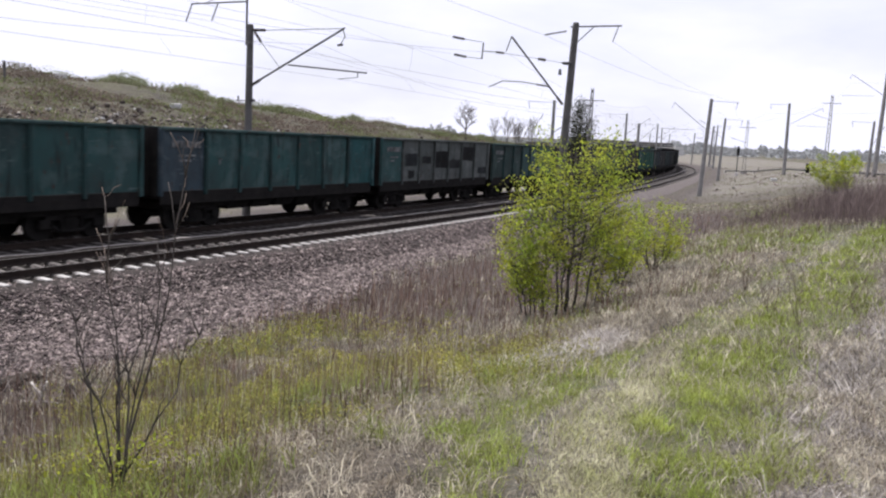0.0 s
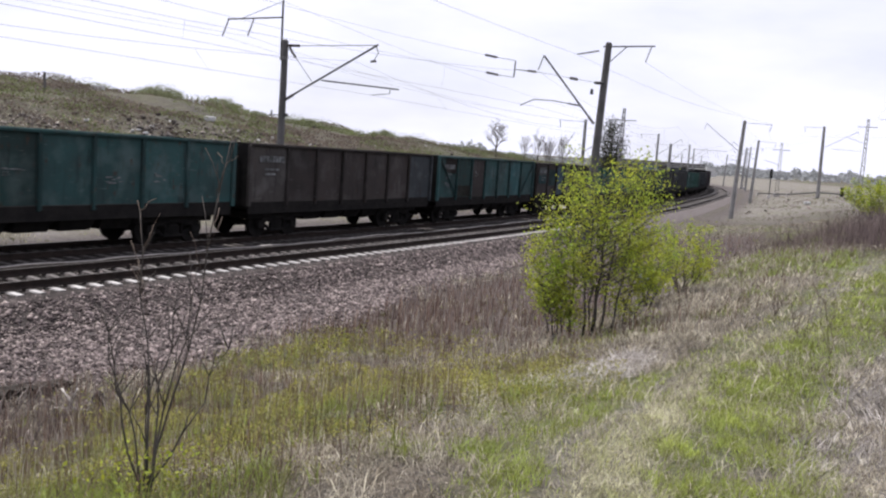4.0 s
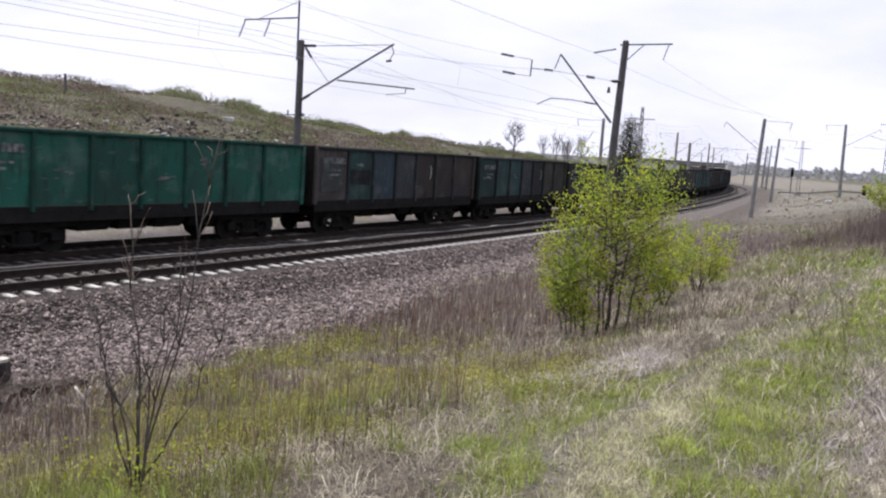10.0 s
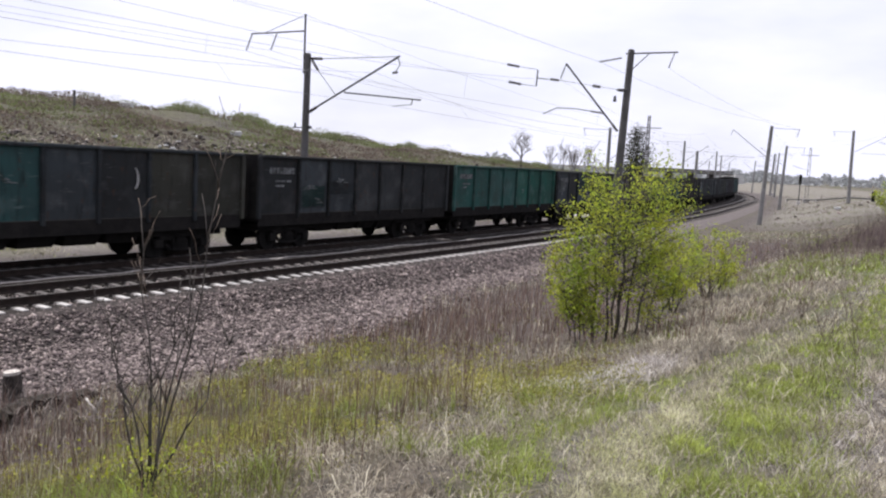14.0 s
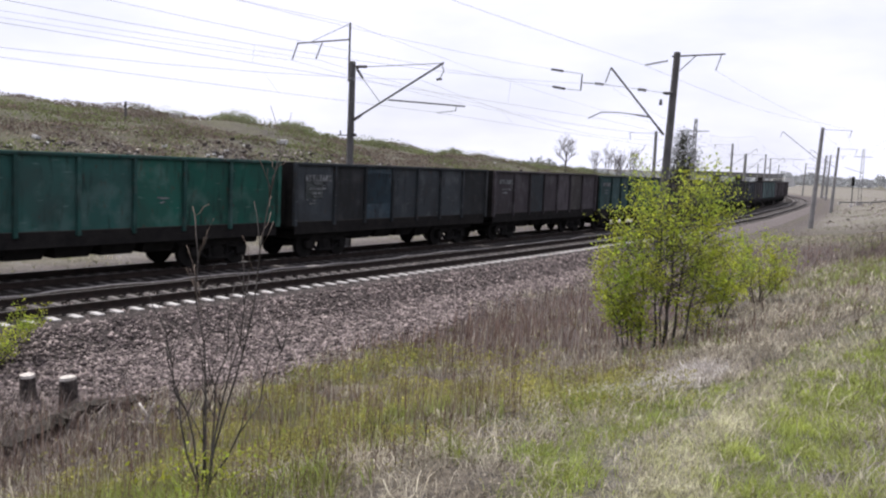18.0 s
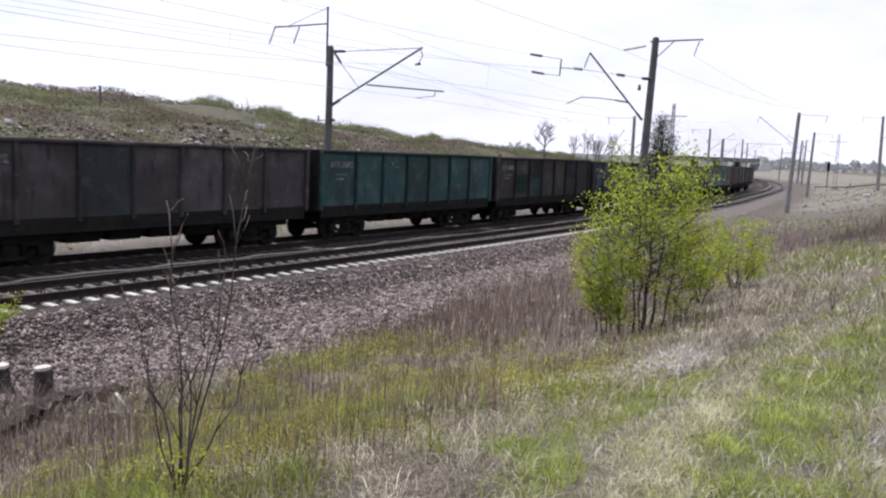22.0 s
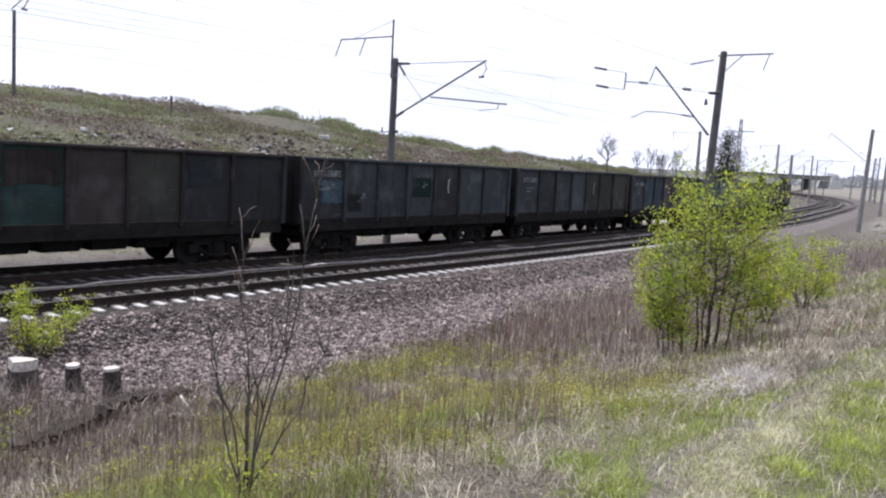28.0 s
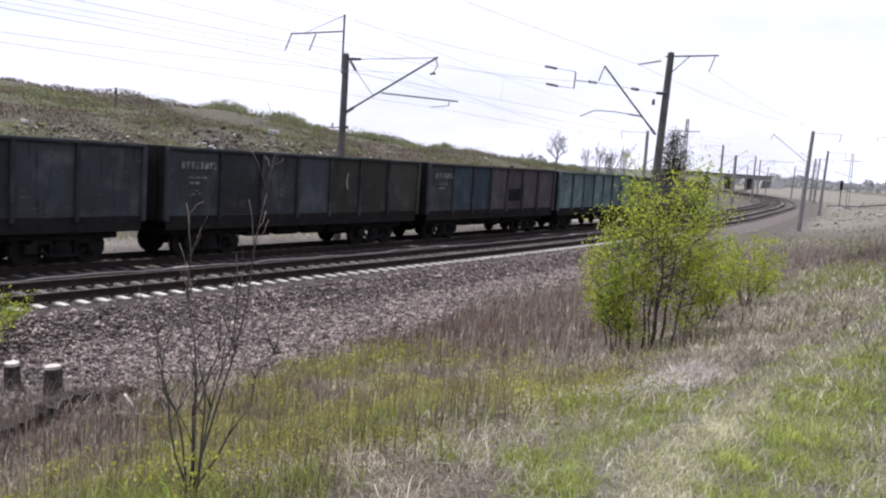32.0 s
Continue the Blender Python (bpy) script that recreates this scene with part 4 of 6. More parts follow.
def pole_frame(name, s, off, label, category="railway pole", flip=False, lean=0.0):
    """Empty at a pole's foot; its x axis points across the tracks, to the right (or to the left if flipped)."""
    p = on_land(s, off)
    z = ground_z(p.x, p.y)
    e = tagged(new(name), label, category)
    e.matrix_basis = Matrix.Translation((p.x, p.y, z)) @ Matrix.Rotation(float(np.interp(s, ARC, LAND_HEAD)) + (math.pi if flip else 0), 4, "Z") @ Matrix.Rotation(radians(lean), 4, "Y")
    return e, z


def inner_pole():
    """Pole behind the far track: cantilever over the track, mast with a feeder bracket on top. Heights above the rails."""
    e, z0 = pole_frame("catenary_pole", 15.5, FAR - 3.3, "grey concrete catenary pole with cantilever behind the train")
    h = FALL * 15.5 - z0

    def at(a, z):
        return (a, 0, z + h)
    part("post", post_bm(8.05 + h, -1.0, 0.14, 0.20), POLE, e)
    bm = rod(bmesh.new(), at(0.2, 5.50), at(4.95, 7.90), 0.045)
    part("cantilever_tube", bm, STEEL, e)
    bm = rod(bmesh.new(), at(0.85, 7.84), at(4.9, 7.88), 0.016)
    part("stay_rod", bm, STEEL, e)
    part("stay_insulator", insulator_bm(bmesh.new(), at(0.14, 7.86), at(0.85, 7.84)), PORCELAIN, e)
    part("tube_insulator", insulator_bm(bmesh.new(), at(0.16, 5.46), at(0.62, 5.70), 0.085), PORCELAIN, e)
    part("brace_insulator", insulator_bm(bmesh.new(), at(0.25, 7.78), at(0.62, 7.32)), PORCELAIN, e)
    part("brace_rod", rod(bmesh.new(), at(0.62, 7.32), at(1.65, 6.24), 0.014), STEEL, e)
    part("hanger", rod(rod(bmesh.new(), at(4.86, 7.86), at(4.98, 7.55), 0.02), at(4.98, 7.55), at(4.78, 7.25), 0.018), STEEL, e)
    part("messenger_clamp", insulator_bm(bmesh.new(), at(4.62, 7.2), at(4.9, 7.22), 0.06), PORCELAIN, e)
    part("registration_arm", rod(bmesh.new(), at(2.1, 6.36), at(6.1, 6.07), 0.032), STEEL, e)
    bm = rod(bmesh.new(), at(5.68, 6.1), at(5.66, 5.88), 0.02)
    rod(bm, at(5.66, 5.88), at(4.7, 5.80), 0.014)
    part("steady_arm", bm, STEEL, e)
    part("mast", rod(bmesh.new(), at(-0.20, 7.2), at(-0.22, 9.84), 0.045), STEEL, e)
    part("mast_clamp", boxes((-0.10, 0, 7.26 + h, 0.28, 0.10, 0.06), (-0.10, 0, 7.95 + h, 0.28, 0.10, 0.06)), STEEL, e)
    part("bracket_arm", rod(bmesh.new(), at(-0.2, 9.09), at(-3.42, 9.05), 0.035), STEEL, e)
    part("bracket_stay", rod(bmesh.new(), at(-0.22, 9.8), at(-2.5, 9.1), 0.014), STEEL, e)
    for a in (-3.39, -1.87):
        part("feeder_hanger", insulator_bm(bmesh.new(), at(a, 9.03), at(a - 0.34, 8.28), 0.05), PORCELAIN, e)
    bm = boxes((-0.25, 0, 4.76 + h, 0.95, 0.05, 0.05), (-0.6, 0, 4.86 + h, 0.05, 0.05, 0.22), (0.22, 0, 4.78 + h, 0.16, 0.14, 0.14))
    part("side_bracket", bm, STEEL, e)
    return e


def outer_pole():
    """Pole beside the near track; x points to the left, over the track."""
    e, z0 = pole_frame("catenary_pole", 28.5, 3.3, "tall grey concrete catenary pole beside the empty track", flip=True)
    h = FALL * 28.5 - z0

    def at(a, z):
        return (a, 0, z + h)
    part("post", rod(rod(bmesh.new(), (0.12, 0, -1.0), at(-0.28, 9.84), 0.25, 0.17, 14), at(-0.28, 9.84), at(-0.283, 9.9), 0.165, 0.12, 14), POLE, e)
    part("cantilever_tube", rod(bmesh.new(), at(0.15, 5.66), at(3.25, 9.18), 0.05), STEEL, e)
    part("tube_insulator", insulator_bm(bmesh.new(), at(0.18, 5.68), at(0.5, 6.06), 0.10), PORCELAIN, e)
    part("hook", rod(bmesh.new(), at(3.26, 9.16), at(3.52, 8.4), 0.03), STEEL, e)
    bm = rod(bmesh.new(), at(4.88, 8.86), at(4.92, 8.0), 0.04)
    rod(bm, at(4.9, 8.42), at(4.2, 8.36), 0.02)
    part("yoke", bm, STEEL, e)
    part("yoke_insulator", insulator_bm(bmesh.new(), at(3.62, 8.3), at(4.15, 8.36), 0.09), PORCELAIN, e)
    for a, z, b, w in ((6.74, 9.17, 5.5, 8.95), (6.59, 8.21, 5.3, 8.05)):
        bm = insulator_bm(bmesh.new(), at(a, z), at(a - 0.75, z - 0.13), 0.085)
        part("strain_insulator", bm, PORCELAIN, e)
        part("strain_rod", rod(bmesh.new(), at(a - 0.75, z - 0.13), at(4.9, w - 0.07), 0.015), STEEL, e)
    part("cross_wire", rod(bmesh.new(), at(3.6, 8.3), at(0.1, 7.8), 0.012), WIRE, e)
    part("cross_insulator", insulator_bm(bmesh.new(), at(1.25, 7.96), at(1.7, 8.02), 0.10), PORCELAIN, e)
    part("band", boxes((0, 0, 7.8 + h, 0.55, 0.55, 0.12), bevel=0.03), STEEL, e)
    part("weight_pulley", rod(bmesh.new(), at(0.42, 7.2), at(0.42, 7.5), 0.10, 0.06), STEEL, e)
    part("registration_arm", tube_mesh("registration_arm", [at(1.2, 6.62), at(2.6, 6.80), at(3.64, 6.82), at(4.4, 6.48)], 0.028, STEEL), None, e)
    part("arm_insulator", insulator_bm(bmesh.new(), at(1.0, 6.58), at(1.7, 6.68), 0.07), PORCELAIN, e)
    part("bracket_arm", rod(bmesh.new(), at(0, 9.68), at(-2.7, 9.72), 0.04), STEEL, e)
    part("bracket_brace", rod(bmesh.new(), at(-0.2, 8.7), at(-1.25, 9.68), 0.025), STEEL, e)
    part("feeder_hanger", insulator_bm(bmesh.new(), at(-2.52, 9.66), at(-2.28, 8.92), 0.045), PORCELAIN, e)
    part("top_insulator", insulator_bm(bmesh.new(), at(0.2, 9.46), at(1.4, 9.27), 0.06), PORCELAIN, e)
    return e


def plain_pole(s, off, top, label, side=1, reach=3.3, double=False, lean=0.0, r=0.17):
    """Concrete pole with a slanting cantilever to the tracks, seen from afar. top: height above its foot."""
    e, z0 = pole_frame("catenary_pole", s, off, label, flip=side < 0, lean=lean * side)
    # post and arms in the tones lightened for haze
    part("post", post_bm(top, -0.8, r * 0.8, r * 1.25), HAZED_POLE, e)
    part("cantilever_tube", rod(bmesh.new(), (0.12, 0, top - 3.0), (reach, 0, top - 0.55), 0.032, sides=6), HAZED_STEEL, e)
    part("hook", rod(bmesh.new(), (reach, 0, top - 0.55), (reach + 0.2, 0, top - 1.1), 0.025, sides=6), HAZED_STEEL, e)
    part("registration_arm", rod(bmesh.new(), (1.2, 0, top - 3.1), (reach + 0.9, 0, top - 3.2), 0.018, sides=6), HAZED_STEEL, e)
    part("bracket_arm", rod(bmesh.new(), (1.0 if double else 0, 0, top - 0.15), (-2.6, 0, top - 0.12), 0.022, sides=6), HAZED_STEEL, e)
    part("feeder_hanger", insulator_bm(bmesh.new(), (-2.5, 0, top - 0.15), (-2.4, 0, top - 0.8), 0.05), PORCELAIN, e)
    return e


def lattice_mast(s, off, top, label, width=0.62):
    """Riveted steel mast: four legs, zigzag lacing, crossarm."""
    e, z0 = pole_frame("lattice_mast", s, off, label, "lattice mast")

    def leg(k, z):
        w = width * (1 - 0.55 * z / top) / 2
        return Vector(((-w, w)[k % 2], (-w, w)[k // 2], z))
    for k in range(4):
        # legs, lacing and arms lightened for haze in their colour
        part("leg", rod(bmesh.new(), leg(k, -0.5), leg(k, top), 0.045, sides=5), HAZED_POLE, e)
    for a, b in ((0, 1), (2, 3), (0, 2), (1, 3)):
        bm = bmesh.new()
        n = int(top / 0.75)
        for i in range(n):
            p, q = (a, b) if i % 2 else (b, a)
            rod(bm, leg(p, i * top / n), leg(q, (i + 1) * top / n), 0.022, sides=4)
        part("lacing", bm, HAZED_POLE, e)
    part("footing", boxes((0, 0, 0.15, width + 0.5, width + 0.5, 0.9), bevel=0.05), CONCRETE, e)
    part("crossarm", boxes((0, 0, top - 1.4, 3.0, 0.08, 0.10)), HAZED_STEEL, e)
    part("cantilever_tube", rod(bmesh.new(), (0, 0, top - 4.2), (-2.8, 0, top - 3.4), 0.04, sides=5), HAZED_STEEL, e)
    return e


inner_pole()
outer_pole()
plain_pole(72.5, 6.2, 9.6, "grey concrete catenary pole leaning outwards beside the curve", -1, 3.5, lean=2.2, r=0.2)
plain_pole(122.5, 6.0, 9.6, "grey concrete catenary pole beside the far curve", -1, 3.6, lean=2.0, r=0.2)
plain_pole(183, 4.4, 9.6, "grey concrete catenary pole beside the far curve", -1, 3.2, lean=1.5)
plain_pole(195, 3.8, 9.6, "grey concrete catenary pole beside the far curve", -1, 3.2, lean=2.0)
plain_pole(245, 3.4, 9.6, "grey concrete catenary pole far along the line", -1, 3.2, lean=2.0)
plain_pole(300, 3.4, 9.6, "grey concrete catenary pole far along the line", -1, 3.2, lean=1.0)
plain_pole(64.5, FAR - 3.3, 8.6, "grey concrete catenary pole behind the train", 1, 3.3)
plain_pole(113, FAR - 3.3, 9.4, "grey concrete catenary pole on the grassy inside of the curve", 1, 3.3)
plain_pole(131, FAR - 3.6, 8.4, "stout grey concrete pole on the inside of the curve", 1, 2.6, r=0.26)
plain_pole(165, FAR - 3.3, 9.2, "grey concrete catenary pole far along the curve", 1, 3.3)
plain_pole(215, FAR - 3.3, 9.2, "grey concrete catenary pole far along the curve", 1, 3.3)
plain_pole(265, FAR - 3.3, 9.2, "grey concrete catenary pole far along the curve", 1, 3.3)
plain_pole(117, 15.2, 10.2, "grey concrete catenary pole of the branch line", 1, 4.4, lean=-1.0, r=0.22)
plain_pole(104, 25.4, 13.2, "tall grey concrete pole with a long crossarm", -1, 4.0, lean=1.0, r=0.24)
plain_pole(104.6, 24.7, 7.0, "short grey concrete strut pole beside a tall pole", 1, 1.2, lean=1.0)
lattice_mast(153, 9.8, 10, "slender grey steel lattice mast beside the line")
lattice_mast(145.5, 22.9, 13, "tall grey steel lattice mast on the plain")
lattice_mast(206, 1.0 + 4.0, 10, "slender grey steel lattice mast far along the line")
lattice_mast(83.5, FAR - 3.3, 11.2, "grey steel lattice mast behind the train", 0.5)


def ridge_pole(x, y, top, r, label, hooks=True):
    z = ground_z(x, y)
    e = tagged(new("utility_pole"), label, "utility pole")
    e.location = (x, y, z)
    part("post", post_bm(top, -0.8, r * 0.85, r), POLE, e)
    if hooks:
        part("crossarm", rod(bmesh.new(), (-0.3, 0, top + 0.05), (2.0, 0.2, top + 2.3), 0.05), STEEL, e)
        part("feeder_hanger", insulator_bm(bmesh.new(), (1.75, 0.2, top + 2.0), (0.75, 0.1, top + 0.25), 0.09), PORCELAIN, e)
        part("clamp", insulator_bm(bmesh.new(), (0.55, 0.1, top + 0.2), (1.1, 0.1, top + 0.1), 0.1), PORCELAIN, e)
    return e


ridge_pole(-43.4, 69.0, 13.9 - ground_z(-43.4, 69.0), 0.16, "grey utility pole on the scrubby ridge")
ridge_pole(-32.3, 75.0, 7.9 - ground_z(-32.3, 75.0), 0.12, "short weathered post on the scrubby ridge", False)


def signal():
    e, z0 = pole_frame("railway_signal", 146, 8.5, "dark railway colour-light signal on a post", "railway signal")
    part("post", rod(bmesh.new(), (0, 0, -0.5), (0, 0, 4.6), 0.09), STEEL, e)
    part("lamp_housing", boxes((0, 0, 4.4, 0.5, 0.25, 1.6), bevel=0.08), UNDER, e)
    for z in (3.95, 4.4, 4.85):
        part("visor", rod(bmesh.new(), (0, -0.12, z), (0, -0.45, z - 0.03), 0.16, 0.16), UNDER, e)
    part("footing", boxes((0, 0, 0.2, 0.6, 0.6, 0.8), bevel=0.05), CONCRETE, e)


signal()


def marker_post():
    p = on_land(125.5, 18.8)
    e = tagged(new("marker_post"), "short dark marker post standing on the gravel plain", "post")
    e.location = (p.x, p.y, ground_z(p.x, p.y))
    part("post", boxes((0, 0, 0.55, 0.42, 0.42, 1.5), bevel=0.06), UNDER, e)
    part("cap", boxes((0, 0, 1.34, 0.5, 0.5, 0.1), bevel=0.03), UNDER, e)


marker_post()


# ---- wires ----
def wire(label, pts, sag=0.0, r=0.0055, name="overhead_wire"):
    """A wire through support points, hanging by sag metres in each span."""
    full = []
    for a, b in zip(pts, pts[1:]):
        a, b = Vector(a), Vector(b)
        for k in range(12):
            u = k / 12
            p = a.lerp(b, u)
            p.z -= 4 * sag * u * (1 - u)
            full.append(p)
    full.append(Vector(pts[-1]))
    me = tube_mesh(name, full, r, WIRE, sides=4)
    return tagged(new(name, me), label, "overhead wire")


def catenary(off, supports, label):
    """Messenger, contact wire and droppers of one track. supports: (arc length, contact height, messenger height, sideways)."""
    e = tagged(new("catenary"), label, "overhead wire")
    low = [on_line(s, off + o, c) for s, c, m, o in supports]
    high = [on_line(s, off + o * 0.4, m) for s, c, m, o in supports]
    lo, hi, drops = [], [], []
    for i in range(len(supports) - 1):
        length = (low[i + 1] - low[i]).length
        n = 12
        for k in range(n):
            u = k / n
            a, b = low[i].lerp(low[i + 1], u), high[i].lerp(high[i + 1], u)
            b.z -= 4 * min(1.35, length * 0.026) * u * (1 - u)
            lo.append(a)
            hi.append(b)
            if k in (2, 5, 7, 10) and i < 3:
                drops.append((a, b))
    part("contact_wire", tube_mesh("contact_wire", lo, 0.0055, WIRE, 4), None, e)
    part("messenger_wire", tube_mesh("messenger_wire", hi, 0.0055, WIRE, 4), None, e)
    for a, b in drops:
        part("dropper", rod(bmesh.new(), a, b, 0.004, sides=4), WIRE, e)


catenary(0.0, [(-32, 6.25, 8.1, 0.2), (28.5, 6.45, 8.3, -0.3), (72.5, 6.3, 8.1, 0.3), (122.5, 6.3, 8.0, 0.3), (183, 6.3, 8.0, 0.3), (245, 6.3, 8.0, 0.2)], "contact and messenger wires over the empty track")
catenary(FAR, [(-38, 5.9, 7.7, 0.2), (15.5, 5.82, 7.2, 1.3), (64.5, 6.0, 7.6, 0.3), (113, 6.1, 7.8, 0.3), (165, 6.1, 7.8, 0.3), (215, 6.1, 7.8, 0.2)], "contact and messenger wires over the train")
for a, z in ((-3.73, 8.26), (-2.21, 8.26)):
    wire("thin feeder wire on the poles behind the train", [on_line(-38, FAR - 3.3 + a, z + 0.6), on_line(15.5, FAR - 3.3 + a, z), on_line(64.5, FAR - 3.3 - 2.4, 7.8), on_line(113, FAR - 3.3 - 2.4, 8.3), on_line(165, FAR - 3.3 - 2.4, 8.3)], 0.5)
wire("thin wire strung along the mast tops", [on_line(-38, FAR - 3.6, 10.4), on_line(15.5, FAR - 3.5, 9.8), on_line(64.5, FAR - 3.3, 8.6), on_line(113, FAR - 3.3, 9.0)], 0.4)
wire("thin feeder wire on the poles beside the empty track", [on_land(-25, 2.4, 10.6), on_land(28.5, 1.9, 9.27), on_land(72.5, 6.2, 9.2), on_land(122.5, 6.0, 9.4), on_land(183, 4.4, 10)], 0.45, 0.007)
wire("anchored wire ending in a strain insulator", [on_line(-32, -1.6, 10.2), on_line(28.5, 3.3 - 6.74, 9.17)], 0.9)
wire("anchored wire ending in a strain insulator", [on_line(-32, -1.4, 8.8), on_line(28.5, 3.3 - 6.59, 8.21)], 0.7)
wire("thin feeder wire on the outer brackets", [on_land(28.5, 3.3 + 2.28, 8.92), on_land(72.5, 6.2 + 2.4, 8.7), on_land(122.5, 8.4, 8.9), on_land(183, 6.8, 9.2)], 0.5)
wire("thin branch-line wire over the plain", [on_land(60, 40, 9.5), on_land(117, 12.0, 9.6), on_land(183, 6.9, 9.4)], 0.6)
wire("thin branch-line wire over the plain", [on_land(50, 50, 11.5), on_land(104, 21.5, 13.2), on_land(145.5, 21.5, 12.5), on_land(206, 6.5, 10)], 0.7)


# ---- plants ----
RNG = np.random.default_rng(7)


def blades(name, x, y, height, width, lean, mat, label, category, sink=0.03, bend=1.0):
    """Many bent blades, three triangles each, in one mesh."""
    n = len(x)
    z = terrain(x, y) - sink
    a, b = RNG.uniform(0, math.tau, n), RNG.uniform(0, math.tau, n)
    dx, dy = np.cos(a) * lean * height, np.sin(a) * lean * height
    wx, wy = np.cos(b) * width / 2, np.sin(b) * width / 2
    v = np.empty((n, 5, 3))
    for k, (sx, up, ln) in enumerate(((-1, 0, 0), (1, 0, 0), (-0.8, 0.55, 0.3 * bend), (0.8, 0.55, 0.3 * bend), (0, 1, 1))):
        v[:, k, 0], v[:, k, 1] = x + sx * wx + ln * dx, y + sx * wy + ln * dy
        v[:, k, 2] = z + height * up * np.sqrt(np.maximum(0.05, 1 - (lean * ln) ** 2 * 0.5))
    base = (np.arange(n) * 5)[:, None, None]
    f = (base + np.array([(0, 1, 2), (1, 3, 2), (2, 3, 4)])).reshape(-1, 3)
    return tagged(new(name, raw_mesh(name, v.reshape(-1, 3), f, mat)), label, category, kind="stuff")


def scatter(n, near, far, power=1.0, turn=(-42, 42)):
    """Places in a fan before the viewpoint, denser close by."""
    u = RNG.uniform(0, 1, n)
    r = near * (far / near) ** (u ** power)
    a = np.radians(RNG.uniform(turn[0], turn[1], n))
    return r * np.sin(a), r * np.cos(a), r


def keep(mask, *arrays):
    return [v[mask] for v in arrays]


def tufts(x, y, per, spread):
    """Several places round each place."""
    n = len(x)
    a, r = RNG.uniform(0, math.tau, (n, per)), np.abs(RNG.normal(0, 1, (n, per)))
    r = r * np.asarray(spread).reshape(-1, 1)
    return (x[:, None] + np.cos(a) * r).ravel(), (y[:, None] + np.sin(a) * r).ravel()


def build_grass():
    # fresh green tufts
    x, y, r = scatter(24000, 2.0, 62, 0.85)
    gravel, green, pale, weeds, leafy = zones(x, y)
    d, side = from_trail(x, y)
    m = RNG.uniform(0, 1, len(x)) < np.clip(1.5 * green - 0.12, 0, 1) * (1 - 0.85 * soft(0.45 - d, 0, 0.2)) * np.clip(0.6 + 0.9 * value_noise(x, y, 0.45, 30), 0, 1)
    x, y, r, d = keep(m, x, y, r, d)
    per = 14
    gx, gy = tufts(x, y, per, np.clip(r / 8, 0.5, 4) * 0.06)
    gr, gd = np.repeat(r, per), np.repeat(d, per)
    tall = np.repeat(RNG.uniform(0.4, 1.9, len(x)), per) * np.where(gd < 0.8, 0.65, 1.0)
    size = np.clip(gr / 7, 0.8, 4.0)
    blades("grass", gx, gy, RNG.uniform(0.05, 0.16, len(gx)) * tall * (0.8 + 0.2 * size), RNG.uniform(0.004, 0.009, len(gx)) * size, RNG.uniform(0.2, 1.0, len(gx)), GRASS, "fresh green spring grass in tufts on the bank", "grass")
    # matted dry grass, mostly lying
    x, y, r = scatter(38000, 2.0, 70, 0.85)
    gravel, green, pale, weeds, leafy = zones(x, y)
    d, side = from_trail(x, y)
    m = RNG.uniform(0, 1, len(x)) < (1 - gravel) * np.clip(0.5 + 0.7 * pale + 0.35 * value_noise(x, y, 1.1, 11) + 0.3 * value_noise(x, y, 0.35, 13), 0.35, 1) * (1 - 0.88 * weeds) * (1 - 0.75 * green) * (1 - 0.8 * leafy) * (1 - 0.45 * olive(x, y)) * np.where(d < 0.3, 0.5, 1.0)
    x, y, r, p = keep(m, x, y, r, pale)
    per = 9
    sx, sy = tufts(x, y, per, np.clip(r / 8, 0.5, 4) * 0.12)
    sr, sp = np.repeat(r, per), np.repeat(p, per)
    size = np.clip(sr / 7, 0.8, 4.0)
    blades("dry_grass", sx, sy, RNG.uniform(0.06, 0.26, len(sx)) * (1 - 0.4 * sp) * (0.8 + 0.2 * size) * np.clip(sr / 7, 0.45, 1), RNG.uniform(0.003, 0.008, len(sx)) * size, RNG.uniform(0.6, 1.36, len(sx)), STRAW, "matted pale dry grass of last year", "grass", 0.01)
    # a heap of broken pale stalks beside the shrub
    n = 3400
    u = RNG.uniform(0, 1, n) ** 0.7
    hx, hy = 0.95 + 2.2 * u + RNG.normal(0, 0.17, n), 8.2 + 3.7 * u + RNG.normal(0, 0.18, n)
    blades("straw_heap", hx, hy, RNG.uniform(0.10, 0.20, n) + 0.16 * u * RNG.uniform(0, 1, n), RNG.uniform(0.006, 0.014, n), RNG.uniform(0.4, 1.3, n), BLEACHED, "heap of broken pale straw beside the shrub", "straw", 0.0)
    # upright dead stalks
    x, y, r = scatter(76000, 2.4, 60, 0.8)
    gravel, green, pale, weeds, leafy = zones(x, y)
    m = RNG.uniform(0, 1, len(x)) < np.clip(1.0 * weeds * soft(value_noise(x, y, 0.7, 17) + 0.6 * value_noise(x, y, 2.0, 18), -0.7, 0.4) + (0.55 + 0.6 * leafy) * (1 - 0.8 * pale) * (1 - gravel) * soft(value_noise(x, y, 1.2, 12), -0.6, 0.5) * soft(np.where(from_trail(x, y)[1] > 0, 0.5, 1) * from_trail(x, y)[0], 0.8, 1.8), 0, 1)
    wx, wy, wr, ww = keep(m, x, y, r, weeds)
    size = np.clip(wr / 7, 0.7, 3.0)
    blades("dry_weeds", wx, wy, RNG.uniform(0.12, 0.55, len(wx)) * (1 + 0.8 * ww * RNG.uniform(0, 1, len(wx))) * np.clip(wr / 7, 0.55, 1), RNG.uniform(0.003, 0.0075, len(wx)) * size, RNG.uniform(0.03, 0.35, len(wx)), WEED, "upright brown dead weed stalks", "dry weeds")


